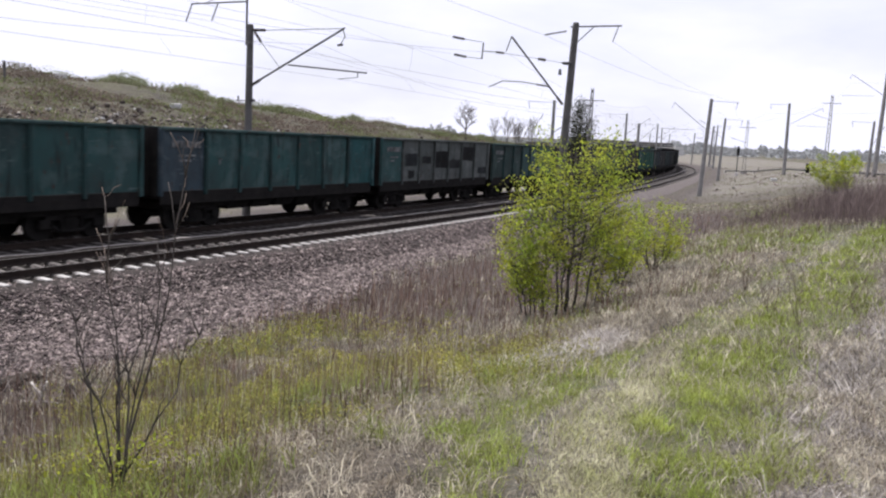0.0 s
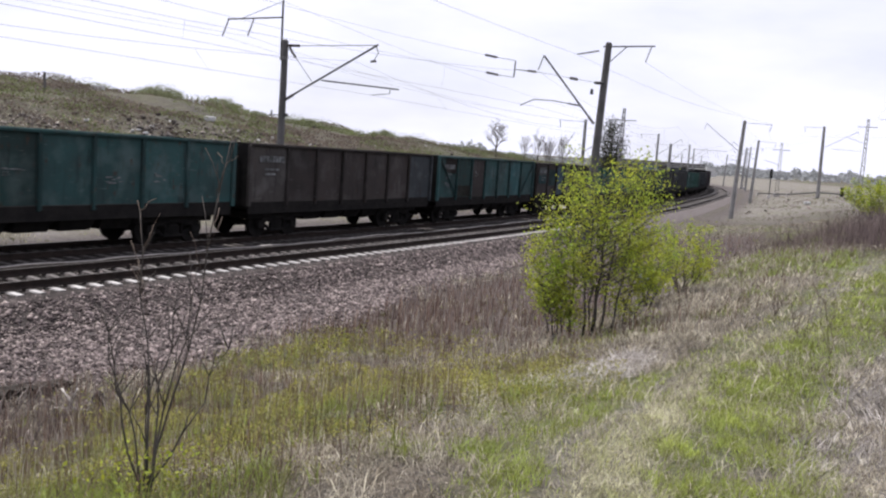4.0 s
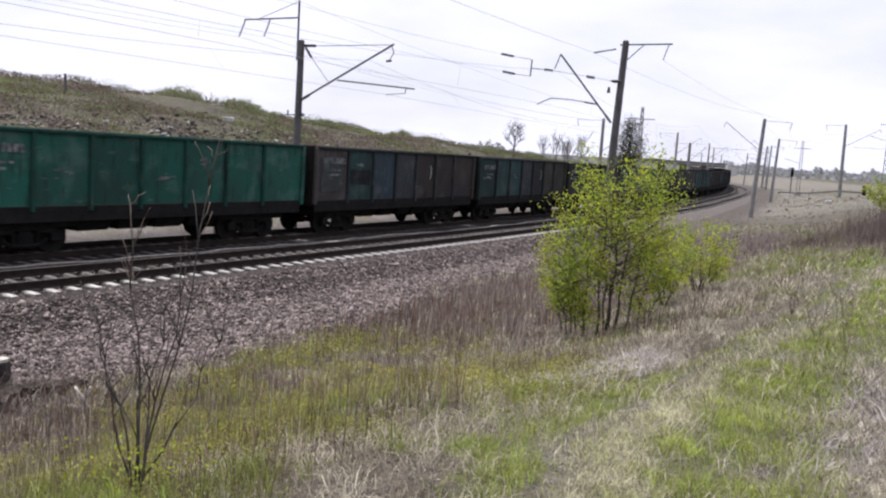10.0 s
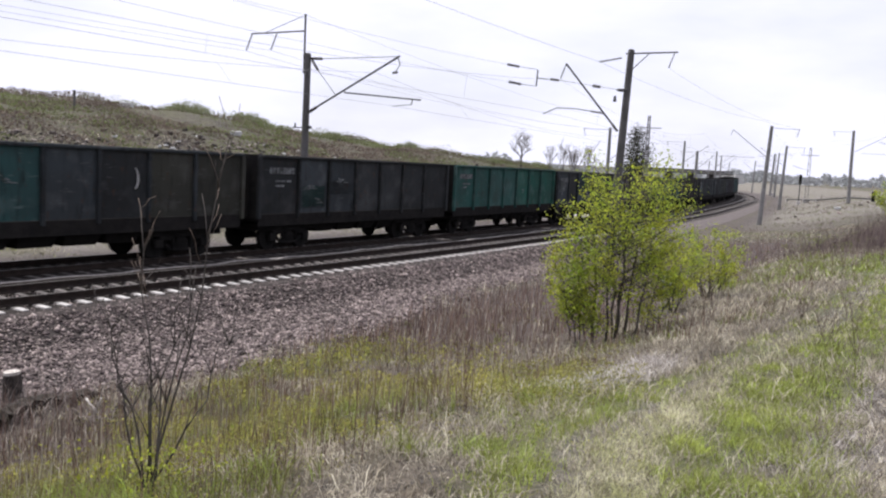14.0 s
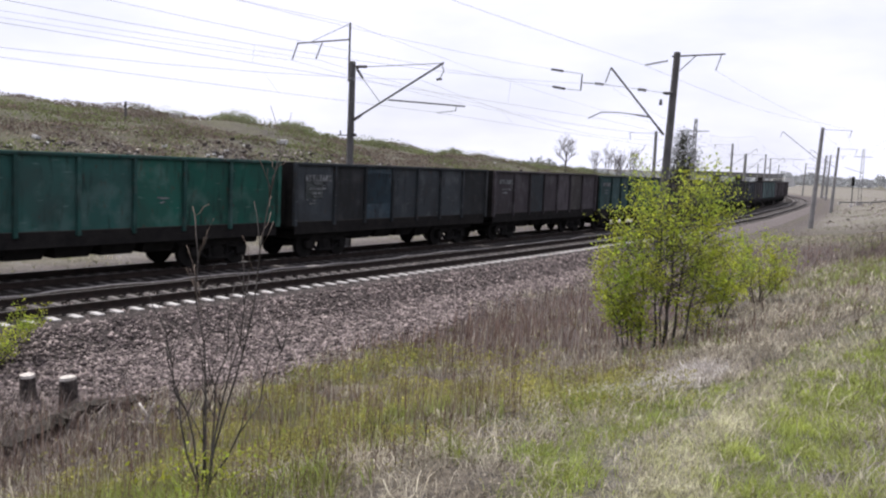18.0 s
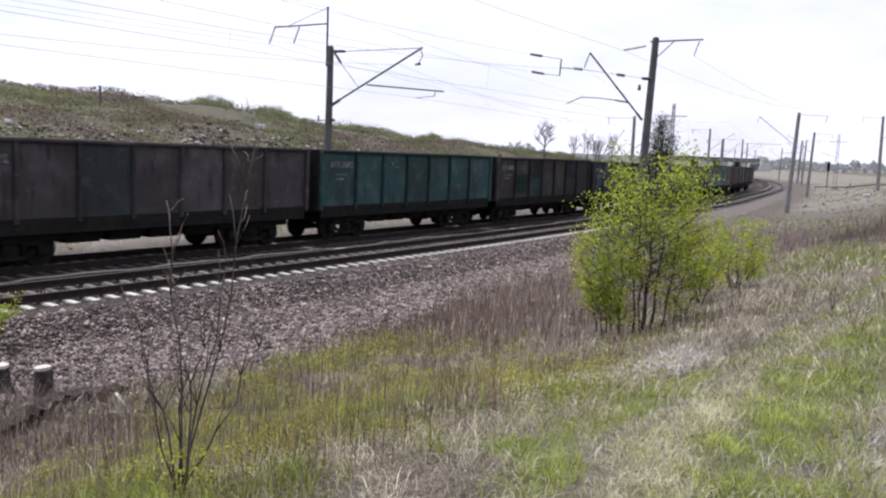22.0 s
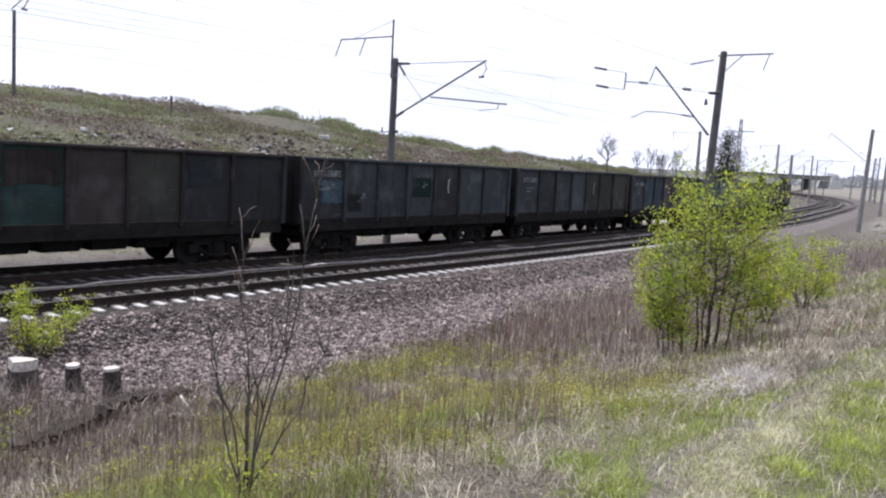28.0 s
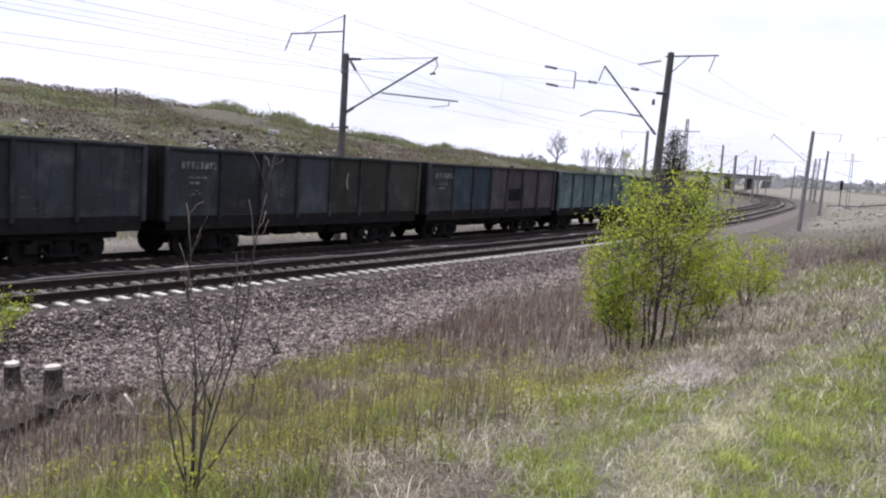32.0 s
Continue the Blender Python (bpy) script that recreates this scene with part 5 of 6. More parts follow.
    # pale weathered stalks standing among the brown ones
    x, y, r = scatter(15000, 2.4, 40, 0.8)
    gravel, green, pale, weeds, leafy = zones(x, y)
    m = RNG.uniform(0, 1, len(x)) < (0.42 * weeds + 0.40 * leafy + 0.12) * (1 - gravel) * (1 - pale) * soft(from_trail(x, y)[0], 0.9, 1.8)
    x, y, r = keep(m, x, y, r)
    blades("pale_stalks", x, y, RNG.uniform(0.25, 0.75, len(x)) * np.clip(r / 8, 0.5, 1), RNG.uniform(0.0035, 0.007, len(x)) * np.clip(r / 7, 0.7, 3.0), RNG.uniform(0.02, 0.2, len(x)), STRAW, "pale weathered stalks standing on the bank", "dry weeds")
    # grey hay lying in swathes beside the path
    x, y, r = scatter(16000, 2.2, 26, 0.85, (0, 44))
    d, side = from_trail(x, y)
    pale = zones(x, y)[2]
    m = RNG.uniform(0, 1, len(x)) < pale * (side > 0) * soft(d, 0.4, 0.8) * soft(value_noise(x, y, 0.5, 23) + 0.5 * value_noise(x, y, 1.4, 24), -0.6, 0.4)
    x, y, r = keep(m, x, y, r)
    hx, hy = tufts(x, y, 5, np.clip(r / 8, 0.5, 3) * 0.10)
    hr = np.repeat(r, 5)
    blades("hay", hx, hy, RNG.uniform(0.07, 0.26, len(hx)) * np.clip(hr / 7, 0.6, 1.2), RNG.uniform(0.003, 0.007, len(hx)) * np.clip(hr / 7, 0.7, 3), RNG.uniform(0.9, 1.38, len(hx)), HAY, "grey matted hay lying beside the path", "hay", 0.0, 1.5)


def build_rear_grass():
    """Thin grass round and behind the viewpoint."""
    n = 9000
    a, r = RNG.uniform(math.radians(42), math.radians(318), n), 14 * np.sqrt(RNG.uniform(0.002, 1, n))
    x, y = r * np.sin(a), r * np.cos(a)
    green = zones(x, y)[1]
    pick = RNG.uniform(0, 1, n) < green + 0.2
    for mask, mat, name, text in ((pick, GRASS, "grass", "thin green grass on the top of the bank"), (~pick, STRAW, "dry_grass", "thin dry grass on the top of the bank")):
        gx, gy = tufts(x[mask], y[mask], 7, 0.1)
        blades(name, gx, gy, RNG.uniform(0.05, 0.16, len(gx)), RNG.uniform(0.004, 0.008, len(gx)), RNG.uniform(0.3, 1.1, len(gx)), mat, text, "grass")


build_rear_grass()
BLEACHED = material("bleached_straw", (0.66, 0.62, 0.57), 0.8, second=(0.26, 0.225, 0.20), scale=5.0, grain=1.2, bump=0, per_island=0.5, thin=0.2)
HAY = material("grey_hay", (0.50, 0.46, 0.43), 0.8, second=(0.11, 0.095, 0.09), scale=5.0, grain=1.2, bump=0, per_island=0.7, thin=0.2)
build_grass()


def leaf_quads(centres, size, flat=0.0):
    """Leaves as bent kites, four vertices each, at random turns."""
    n = len(centres)
    a = RNG.normal(0, 1, (n, 3))
    a /= np.linalg.norm(a, axis=1)[:, None]
    b = RNG.normal(0, 1, (n, 3))
    b -= a * (a * b).sum(1)[:, None]
    b /= np.linalg.norm(b, axis=1)[:, None]
    s = (size * RNG.uniform(0.6, 1.3, n))[:, None]
    c = np.cross(a, b) * s * 0.15
    v = np.stack([centres - a * s, centres + b * s * 0.55 + c, centres + a * s, centres - b * s * 0.55 + c], 1)
    return v.reshape(-1, 3), (np.arange(n) * 4)[:, None] + np.array([[0, 1, 2, 3]])


def build_undergrowth():
    """Low yellow-green leaves over the slope."""
    x, y, r = scatter(330000, 2.6, 26, 0.75, (-36, 14))
    gravel, green, pale, weeds, leafy = zones(x, y)
    m = RNG.uniform(0, 1, len(x)) < 1.35 * np.maximum(leafy, 0.35 * olive(x, y)) * soft(value_noise(x, y, 0.55, 19) + 0.5 * value_noise(x, y, 0.22, 27), -0.45, 0.3) + 0.02 * green + 0.10 * weeds * soft(value_noise(x, y, 1.3, 20), 0.0, 0.7)
    x, y, r = keep(m, x, y, r)
    z = terrain(x, y) + RNG.uniform(0.02, 0.38, len(x)) * (0.5 + 0.5 * value_noise(x, y, 0.55, 19)) * np.clip(r / 8, 0.6, 1)
    v, f = leaf_quads(np.stack([x, y, z], 1), np.clip(r / 12, 0.24, 1.3) * 0.019)
    tagged(new("undergrowth", raw_mesh("undergrowth", v, f, HERB)), "low yellow-green leafy undergrowth on the slope", "undergrowth", kind="stuff")


build_undergrowth()


def build_sward():
    """Trodden turf: flecks of leaf and straw on and beside the path."""
    for mat, n, wide, share, text in ((LIME, 150000, 1.5, 0.95, "bright green trodden turf along the path"), (TRODDEN, 75000, 0.42, 1.0, "pale trodden straw on the path")):
        x, y, r = scatter(n, 2.2, 34, 0.85, (-12, 42))
        d, side = from_trail(x, y)
        green = zones(x, y)[1]
        w = np.where(side > 0, wide, 0.5 * wide)
        patch = soft(value_noise(x, y, 0.45, 25) + 0.6 * value_noise(x, y, 1.5, 26), -0.7, 0.2)
        m = RNG.uniform(0, 1, n) < share * soft(w - d, 0, 0.6 * wide) * (patch if mat is LIME else (1 - 0.4 * patch)) * (0.06 + 0.94 * soft(d, 0.18, 0.42) if mat is LIME else 1)
        x, y, r = keep(m, x, y, r)
        if mat is TRODDEN:
            tx, ty = tufts(x, y, 3, 0.05)
            tr = np.repeat(r, 3)
            blades("turf", tx, ty, RNG.uniform(0.03, 0.11, len(tx)), RNG.uniform(0.003, 0.006, len(tx)) * np.clip(tr / 7, 0.7, 3), RNG.uniform(0.8, 1.37, len(tx)), TRODDEN, text, "turf", 0.0)
            continue
        tx, ty = tufts(x, y, 3, np.clip(r / 8, 0.5, 3) * 0.05)
        tr = np.repeat(r, 3)
        blades("turf", tx, ty, RNG.uniform(0.04, 0.13, len(tx)), RNG.uniform(0.0035, 0.007, len(tx)) * np.clip(tr / 7, 0.7, 3.5), RNG.uniform(0.3, 1.2, len(tx)), mat, text, "turf", 0.01)


def build_leaf_litter():
    """Dead leaves and bits of stalk on the soil of the whole bank."""
    x, y, r = scatter(110000, 2.0, 24, 0.9)
    gravel, green, pale, weeds, leafy = zones(x, y)
    m = RNG.uniform(0, 1, len(x)) < (1 - gravel) * (1 - 0.5 * green) * (1 - 0.5 * weeds) * np.clip(0.45 + from_trail(x, y)[0] - 0.6, 0.35, 1) * soft(value_noise(x, y, 0.4, 28) + 0.5 * value_noise(x, y, 1.1, 29), -0.6, 0.5)
    x, y, r = keep(m, x, y, r)
    z = terrain(x, y) + RNG.uniform(0.0, 0.05, len(x))
    v, f = leaf_quads(np.stack([x, y, z], 1), np.clip(r / 8, 0.5, 1.3) * 0.014)
    tagged(new("leaf_litter", raw_mesh("leaf_litter", v, f, LITTER)), "dead brown and straw-coloured leaf litter", "leaf litter", kind="stuff")


LITTER = material("leaf_litter", (0.36, 0.31, 0.25), 0.85, second=(0.11, 0.085, 0.064), scale=4.0, grain=1.2, bump=0, per_island=0.6)
build_leaf_litter()
TRODDEN = material("trodden_grass", (0.56, 0.53, 0.36), 0.7, second=(0.34, 0.34, 0.15), scale=4.0, grain=1.5, bump=0, per_island=0.5, thin=0.3)
LIME = material("lime_turf", (0.44, 0.50, 0.11), 0.6, second=(0.26, 0.29, 0.075), scale=3.5, grain=1.0, bump=0, per_island=0.5, thin=0.4)
build_sward()


def build_brush():
    """Tangled grey dead twigs round the stumps and the ditch."""
    n = 15000
    x, y = RNG.uniform(-11.5, -3.6, n), RNG.uniform(6.5, 16.0, n)
    gravel, green, pale, weeds, leafy = zones(x, y)
    m = RNG.uniform(0, 1, n) < np.maximum(0.15 + 0.85 * weeds, 0.9 * soft(1.3 - np.hypot((x + 8.4) / 2.6, (y - 13.4) / 1.3), 0, 0.5)) * soft(value_noise(x, y, 1.0, 61), -0.6, 0.5)
    x, y = keep(m, x, y)
    blades("dead_brush", x, y, RNG.uniform(0.12, 0.55, len(x)), RNG.uniform(0.007, 0.014, len(x)), RNG.uniform(0.3, 1.3, len(x)), BRUSH, "tangled grey dead twigs round the stumps", "brushwood", 0.0, 1.6)


BRUSH = material("grey_dead_twigs", (0.30, 0.255, 0.235), 0.9, second=(0.06, 0.048, 0.043), scale=4.0, grain=1.2, bump=0, per_island=0.6)
build_brush()


def build_ballast_stones():
    """Loose broken stones on the ballast shoulder and the gravel slope, each a rough octahedron."""
    n = 270000
    s, off = RNG.uniform(-16, 42, n), RNG.uniform(-2.4, 9.0, n)
    h = np.interp(s, ARC, HEAD)
    x, y = np.interp(s, ARC, LX) + off * np.cos(h), np.interp(s, ARC, LY) + off * np.sin(h)
    gravel = zones(x, y)[0]
    r = np.hypot(x, y)
    m = (RNG.uniform(0, 1, n) < gravel * np.clip(26 / r, 0.25, 1) * np.clip(0.8 + 0.35 * value_noise(x, y, 1.6, 15) + 0.3 * value_noise(x, y, 0.35, 16), 0.3, 1)) & ((np.abs(off) > 1.40) | (RNG.uniform(0, 1, n) < 0.03)) & (off > -1.0)
    x, y, s, off = keep(m, x, y, s, off)
    bed = np.interp(off, [-2.4, -1.7, -1.36, -1.22, -0.98, 0, 1.36, 1.75, 2.7, 3.4], [-0.24, -0.10, -0.03, -0.045, -0.24, -0.265, -0.245, -0.33, -0.87, -1.2]) + np.interp(s, ARC, GRADE)
    z = np.maximum(terrain(x, y), np.where(off < 3.4, bed, -9))
    n = len(x)
    size = RNG.uniform(0.022, 0.055, n) * np.where(RNG.uniform(0, 1, n) < 0.06, 1.7, 1.0)
    d = np.array([(1, 0, 0), (0, 1, 0), (-1, 0, 0), (0, -1, 0), (0, 0, 0.8), (0, 0, -0.8)])
    v = d[None] * size[:, None, None] * RNG.uniform(0.6, 1.4, (n, 6, 1))
    t = RNG.uniform(0, math.tau, n)
    vx = v[:, :, 0] * np.cos(t)[:, None] - v[:, :, 1] * np.sin(t)[:, None]
    vy = v[:, :, 0] * np.sin(t)[:, None] + v[:, :, 1] * np.cos(t)[:, None]
    v = np.stack([vx + x[:, None], vy + y[:, None], v[:, :, 2] + z[:, None] + 0.3 * size[:, None]], -1)
    f = (np.arange(n) * 6)[:, None, None] + np.array([(0, 1, 4), (1, 2, 4), (2, 3, 4), (3, 0, 4), (1, 0, 5), (2, 1, 5), (3, 2, 5), (0, 3, 5)])
    tagged(new("ballast_stones", raw_mesh("ballast_stones", v.reshape(-1, 3), f.reshape(-1, 3), STONE)), "loose grey-brown crushed ballast stones", "ballast", kind="stuff")


build_ballast_stones()


def branch_points(rng, base, tip, wobble, n=7):
    base, tip = Vector(base), Vector(tip)
    pts = []
    for k in range(n):
        u = k / (n - 1)
        p = base.lerp(tip, u)
        w = wobble * math.sin(math.pi * u)
        pts.append(p + Vector((rng.uniform(-w, w), rng.uniform(-w, w), rng.uniform(-w, w) * 0.5)))
    pts[0] = base
    return pts


def joined_tubes(name, tubes, mat, sides=5):
    """Several tapering tubes in one mesh."""
    verts, faces = [], []
    for pts, r0, r1 in tubes:
        tube_rings(pts, np.linspace(r0, r1, len(pts)), sides, verts, faces)
    me = bpy.data.meshes.new(name)
    me.from_pydata(verts, [], faces)
    me.materials.append(mat)
    me.polygons.foreach_set("use_smooth", [True] * len(faces))
    return me


def leafy_shrub(name, x, y, height, spread, stems, leaves, leaf, label, seed, low=0.18, mat=None, category="shrub", foot_width=0.13, twig=0.24):
    """Several stems from one foot with side twigs, and a loose crown of small leaves along them."""
    rng = random.Random(seed)
    e = tagged(new(name), label, category)
    e.location = (x, y, ground_z(x, y) - 0.02)
    spots = []
    for k in range(stems):
        a = math.tau * k / stems + rng.uniform(-0.4, 0.4)
        reach = spread * rng.uniform(0.25, 1.0)
        h = height * (1.02 - 0.45 * (reach / spread) ** 2 * rng.uniform(0.6, 1.1))
        foot = Vector((math.cos(a) * foot_width * spread * rng.uniform(0.2, 1), math.sin(a) * foot_width * spread * rng.uniform(0.2, 1), 0))
        tip = Vector((math.cos(a) * reach, math.sin(a) * reach, h))
        pts = branch_points(rng, foot, tip, 0.05 * height)
        tubes = [(pts, 0.010 * height * rng.uniform(0.7, 1.1), 0.0016 * height)]
        for i in range(11):
            u = rng.uniform(low, 0.97)
            j = min(int(u * 6), 5)
            p = pts[j].lerp(pts[j + 1], u * 6 - j)
            b = rng.uniform(0, math.tau)
            length = twig * height * (1.15 - 0.75 * u) * rng.uniform(0.6, 1.2)
            q = p + Vector((math.cos(b) * length * 0.75, math.sin(b) * length * 0.75, length * rng.uniform(0.4, 0.9)))
            tw = branch_points(rng, p, q, 0.02 * height, 4)
            tubes.append((tw, 0.0032 * height, 0.0012 * height))
            spots += [(p.lerp(q, v), 0.06 * height) for v in (0.3, 0.5, 0.7, 0.85, 1.0)]
        spots += [(pts[-1], 0.05 * height), (pts[-2], 0.06 * height)]
        part("stem", joined_tubes("stem", tubes, BARK), None, e)
    pick = RNG.integers(0, len(spots), leaves)
    c = np.array([spots[i][0][:] for i in pick]) + RNG.normal(0, 1, (leaves, 3)) * np.array([spots[i][1] for i in pick])[:, None] * 0.75
    c[:, 2] = np.maximum(c[:, 2], 0.08 * height)
    v, f = leaf_quads(c, np.full(leaves, leaf))
    part("crown", raw_mesh("crown", v, f, mat or LEAF), None, e, "fresh yellow-green spring leaves")
    return e


def birch():
    """Clump of slender upright stems under a loose pointed crown, with a skirt of leaves on one side."""
    rng = random.Random(3)
    x, y = 3.62, 17.38
    e = tagged(new("birch_shrub"), "young birch shrub in fresh yellow-green leaf on the bank", "shrub")
    e.location = (x, y, ground_z(x, y) - 0.02)
    spots = []
    feet = [(0.0, 0.0, 3.72, 0.1), (0.2, 0.1, 3.45, 0.45), (-0.18, -0.05, 3.3, -0.25), (0.36, -0.1, 3.0, 0.75), (-0.42, 0.05, 2.75, -0.6), (0.1, 0.3, 3.2, 0.2), (-0.1, -0.25, 2.6, -0.1), (-0.7, 0.0, 1.9, -0.95), (-0.85, 0.15, 1.45, -1.15), (0.62, 0.15, 2.3, 1.05), (0.75, 0.1, 1.8, 1.3), (-0.62, -0.2, 2.2, -0.85), (-0.8, -0.1, 1.3, -1.15), (-0.5, -0.35, 1.2, -0.7)]
    for fx, fy, h, tx in feet:
        h *= 0.965
        tip = Vector((tx, fy * 1.5 + rng.uniform(-0.25, 0.25), h))
        pts = branch_points(rng, (fx, fy, 0), tip, 0.06, 8)
        main = h > 2.5
        tubes = [(pts, 0.036 * rng.uniform(0.7, 1.0) if main else 0.016, 0.006)]
        for i in range(int(10 + 8 * h)):
            z = rng.uniform(0.26 if main else 0.12, 0.97)
            j = min(int(z * 7), 6)
            p = pts[j].lerp(pts[j + 1], z * 7 - j)
            wide = float(np.interp(p.z, [0, 0.5, 1.2, 1.9, 2.6, 3.2, 3.6, 3.9], [1.2, 1.35, 1.45, 1.45, 1.35, 1.05, 0.6, 0.2]))
            b = rng.uniform(0, math.tau)
            length = min(wide * 0.85, 1.1) * rng.uniform(0.5, 1.1) * (1 if main else 0.45)
            q = p + Vector((math.cos(b) * length, math.sin(b) * length, length * rng.uniform(0.35, 0.9)))
            r = math.hypot(q.x, q.y) / wide
            if r > 1.05:
                q.x, q.y = q.x / r, q.y / r
            tubes.append((branch_points(rng, p, q, 0.05, 5), 0.008, 0.004))
            clump = rng.choice((0.4, 0.8, 1.0, 1.5))
            spots += [(p.lerp(q, v), 0.12, clump) for v in (0.45, 0.65, 0.8, 0.92, 1.0)]
        spots += [(pts[-1], 0.10, 1.0), (pts[-2], 0.14, 1.0)]
        part("stem", joined_tubes("stem", tubes, BARK), None, e)
    w = np.array([v[2] for v in spots])
    leaves = 15000
    pick = RNG.choice(len(spots), leaves, p=w / w.sum())
    c = np.array([v[0][:] for v in spots])[pick] + RNG.normal(0, 0.10, (leaves, 3))
    c[:, 2] = np.maximum(c[:, 2], 0.2)
    v, f = leaf_quads(c, np.full(leaves, 0.032))
    part("crown", raw_mesh("crown", v, f, LEAF), None, e, "fresh yellow-green spring leaves")


birch()
leafy_shrub("willow_shrub", 7.5, 24.0, 2.1, 1.3, 10, 3000, 0.035, "small willow shrub with yellow-green leaves behind a taller one", 5)
leafy_shrub("willow_shrub", 6.2, 22.6, 2.1, 0.9, 8, 1800, 0.033, "small willow shrub with sparse yellow-green leaves", 6)
leafy_shrub("willow_shrub", -9.6, 15.9, 1.45, 1.3, 13, 3000, 0.026, "low willow shrub with yellow-green leaves beside the stumps", 8, 0.1)
leafy_shrub("willow_shrub", -6.9, 10.2, 0.9, 0.9, 9, 800, 0.018, "low scrubby willow with sparse yellow leaves", 9, 0.1)
leafy_shrub("willow_shrub", -10.6, 15.2, 1.6, 0.9, 9, 1500, 0.026, "loose willow shrub with yellow-green leaves by the old stump", 10, 0.1)
leafy_shrub("willow_shrub", -7.9, 10.6, 1.5, 0.5, 6, 600, 0.018, "thin upright willow with few yellow leaves", 12, 0.2)
leafy_shrub("willow_shrub", 32.0, 60.0, 3.0, 2.4, 10, 3800, 0.07, "yellow-green willow shrub on the gravel plain", 11, 0.1)


def bare_sapling():
    x, y = -1.29, 3.8
    e = tagged(new("bare_sapling"), "bare thin sapling with several dark stems on the bank", "sapling")
    e.location = (x, y, ground_z(x, y) - 0.02)
    rng = random.Random(21)
    stems = [((-0.24, 0.05, 0.95), 0.055), ((-0.06, 0.0, 1.38), 0.05), ((-0.17, -0.05, 0.80), 0.04), ((0.10, 0.10, 1.05), 0.05), ((0.33, 0.0, 1.72), 0.06), ((0.22, -0.08, 1.15), 0.05), ((0.38, 0.10, 0.88), 0.05), ((-0.02, 0.06, 0.75), 0.04)]
    for tip, wob in stems:
        pts = branch_points(rng, (rng.uniform(-0.03, 0.03), rng.uniform(-0.03, 0.03), 0), tip, wob * 0.6, 8)
        stem = part("stem", joined_tubes("stem", [(pts, 0.0062, 0.0022)], BARK), None, e)
        for k in range(6):
            p = pts[rng.randint(3, 6)]
            b = rng.uniform(0, math.tau)
            q = p + Vector((math.cos(b) * 0.09, math.sin(b) * 0.09, rng.uniform(0.10, 0.26)))
            part("twig", joined_tubes("twig", [(branch_points(rng, p, q, 0.012, 4), 0.003, 0.0017)], BARK), None, stem)
        if tip[2] > 1.3:
            for k in range(10):
                p = pts[-2].lerp(pts[-1], rng.uniform(-1.5, 1.0))
                b = rng.uniform(0, math.tau)
                q = p + Vector((math.cos(b) * 0.07, math.sin(b) * 0.09, rng.uniform(0.03, 0.2)))
                part("twig", joined_tubes("twig", [(branch_points(rng, p, q, 0.01, 4), 0.0012, 0.0016)], SHOOT), None, stem)
    c = np.stack([RNG.normal(0, 0.16, 260), RNG.normal(0, 0.14, 260), RNG.uniform(0.08, 0.30, 260)], 1)
    v, f = leaf_quads(c, np.full(260, 0.013))
    part("young_leaves", raw_mesh("young_leaves", v, f, LEAF), None, e, "few small yellow-green leaves")


SHOOT = material("brown_shoots", (0.13, 0.095, 0.075), 0.9, second=(0.20, 0.16, 0.13), scale=6, grain=30, bump=0)
bare_sapling()


def bare_stems(x, y, h, n, seed):
    """A few thin leafless shoots from one foot."""
    rng = random.Random(seed)
    e = tagged(new("bare_shoots"), "thin bare brown shoots standing in the grass", "shoots")
    e.location = (x, y, ground_z(x, y) - 0.02)
    for k in range(n):
        a = rng.uniform(0, math.tau)
        tip = (math.cos(a) * 0.3 * h, math.sin(a) * 0.3 * h, h * rng.uniform(0.6, 1.0))
        pts = branch_points(rng, (0, 0, 0), tip, 0.05 * h, 6)
        tubes = [(pts, 0.006, 0.003)]
        for i in range(4):
            p = pts[rng.randint(2, 4)]
            q = p + Vector((rng.uniform(-0.2, 0.2), rng.uniform(-0.2, 0.2), rng.uniform(0.1, 0.3))) * h
            tubes.append((branch_points(rng, p, q, 0.02, 4), 0.0035, 0.002))
        part("shoot", joined_tubes("shoot", tubes, SHOOT, 4), None, e)


for k, (x, y, h, n) in enumerate(((6.1, 12.3, 1.3, 3), (5.9, 12.9, 0.8, 5), (6.9, 16.2, 0.6, 7), (7.6, 13.5, 1.0, 4), (-6.3, 10.0, 1.1, 4), (-5.6, 8.8, 0.9, 4), (-7.4, 11.9, 1.0, 5), (-4.6, 8.0, 0.8, 4), (-8.6, 12.6, 0.9, 4))):
    bare_stems(x, y, h, n, 300 + k)


def broken_branch():
    rng = random.Random(95)
    e = tagged(new("broken_branch"), "pale broken branch lying by the ditch", "branch")
    e.location = (-5.2, 12.8, ground_z(-5.2, 12.8))
    for a, q in (((0, 0, 0), (0.18, -0.1, 0.42)), ((0.12, 0, 0.02), (-0.12, 0.05, 0.36)), ((-0.25, 0.1, 0.03), (0.35, -0.05, 0.08))):
        part("stick", joined_tubes("stick", [(branch_points(rng, a, q, 0.03, 5), 0.034, 0.018)], CUT, 5), None, e)


# far trees' bark, made lighter than near bark to stand for haze
TWIGS = material("hazed_twigs", (0.16, 0.14, 0.13), 0.95, second=(0.10, 0.088, 0.08), scale=2, grain=20, bump=0)


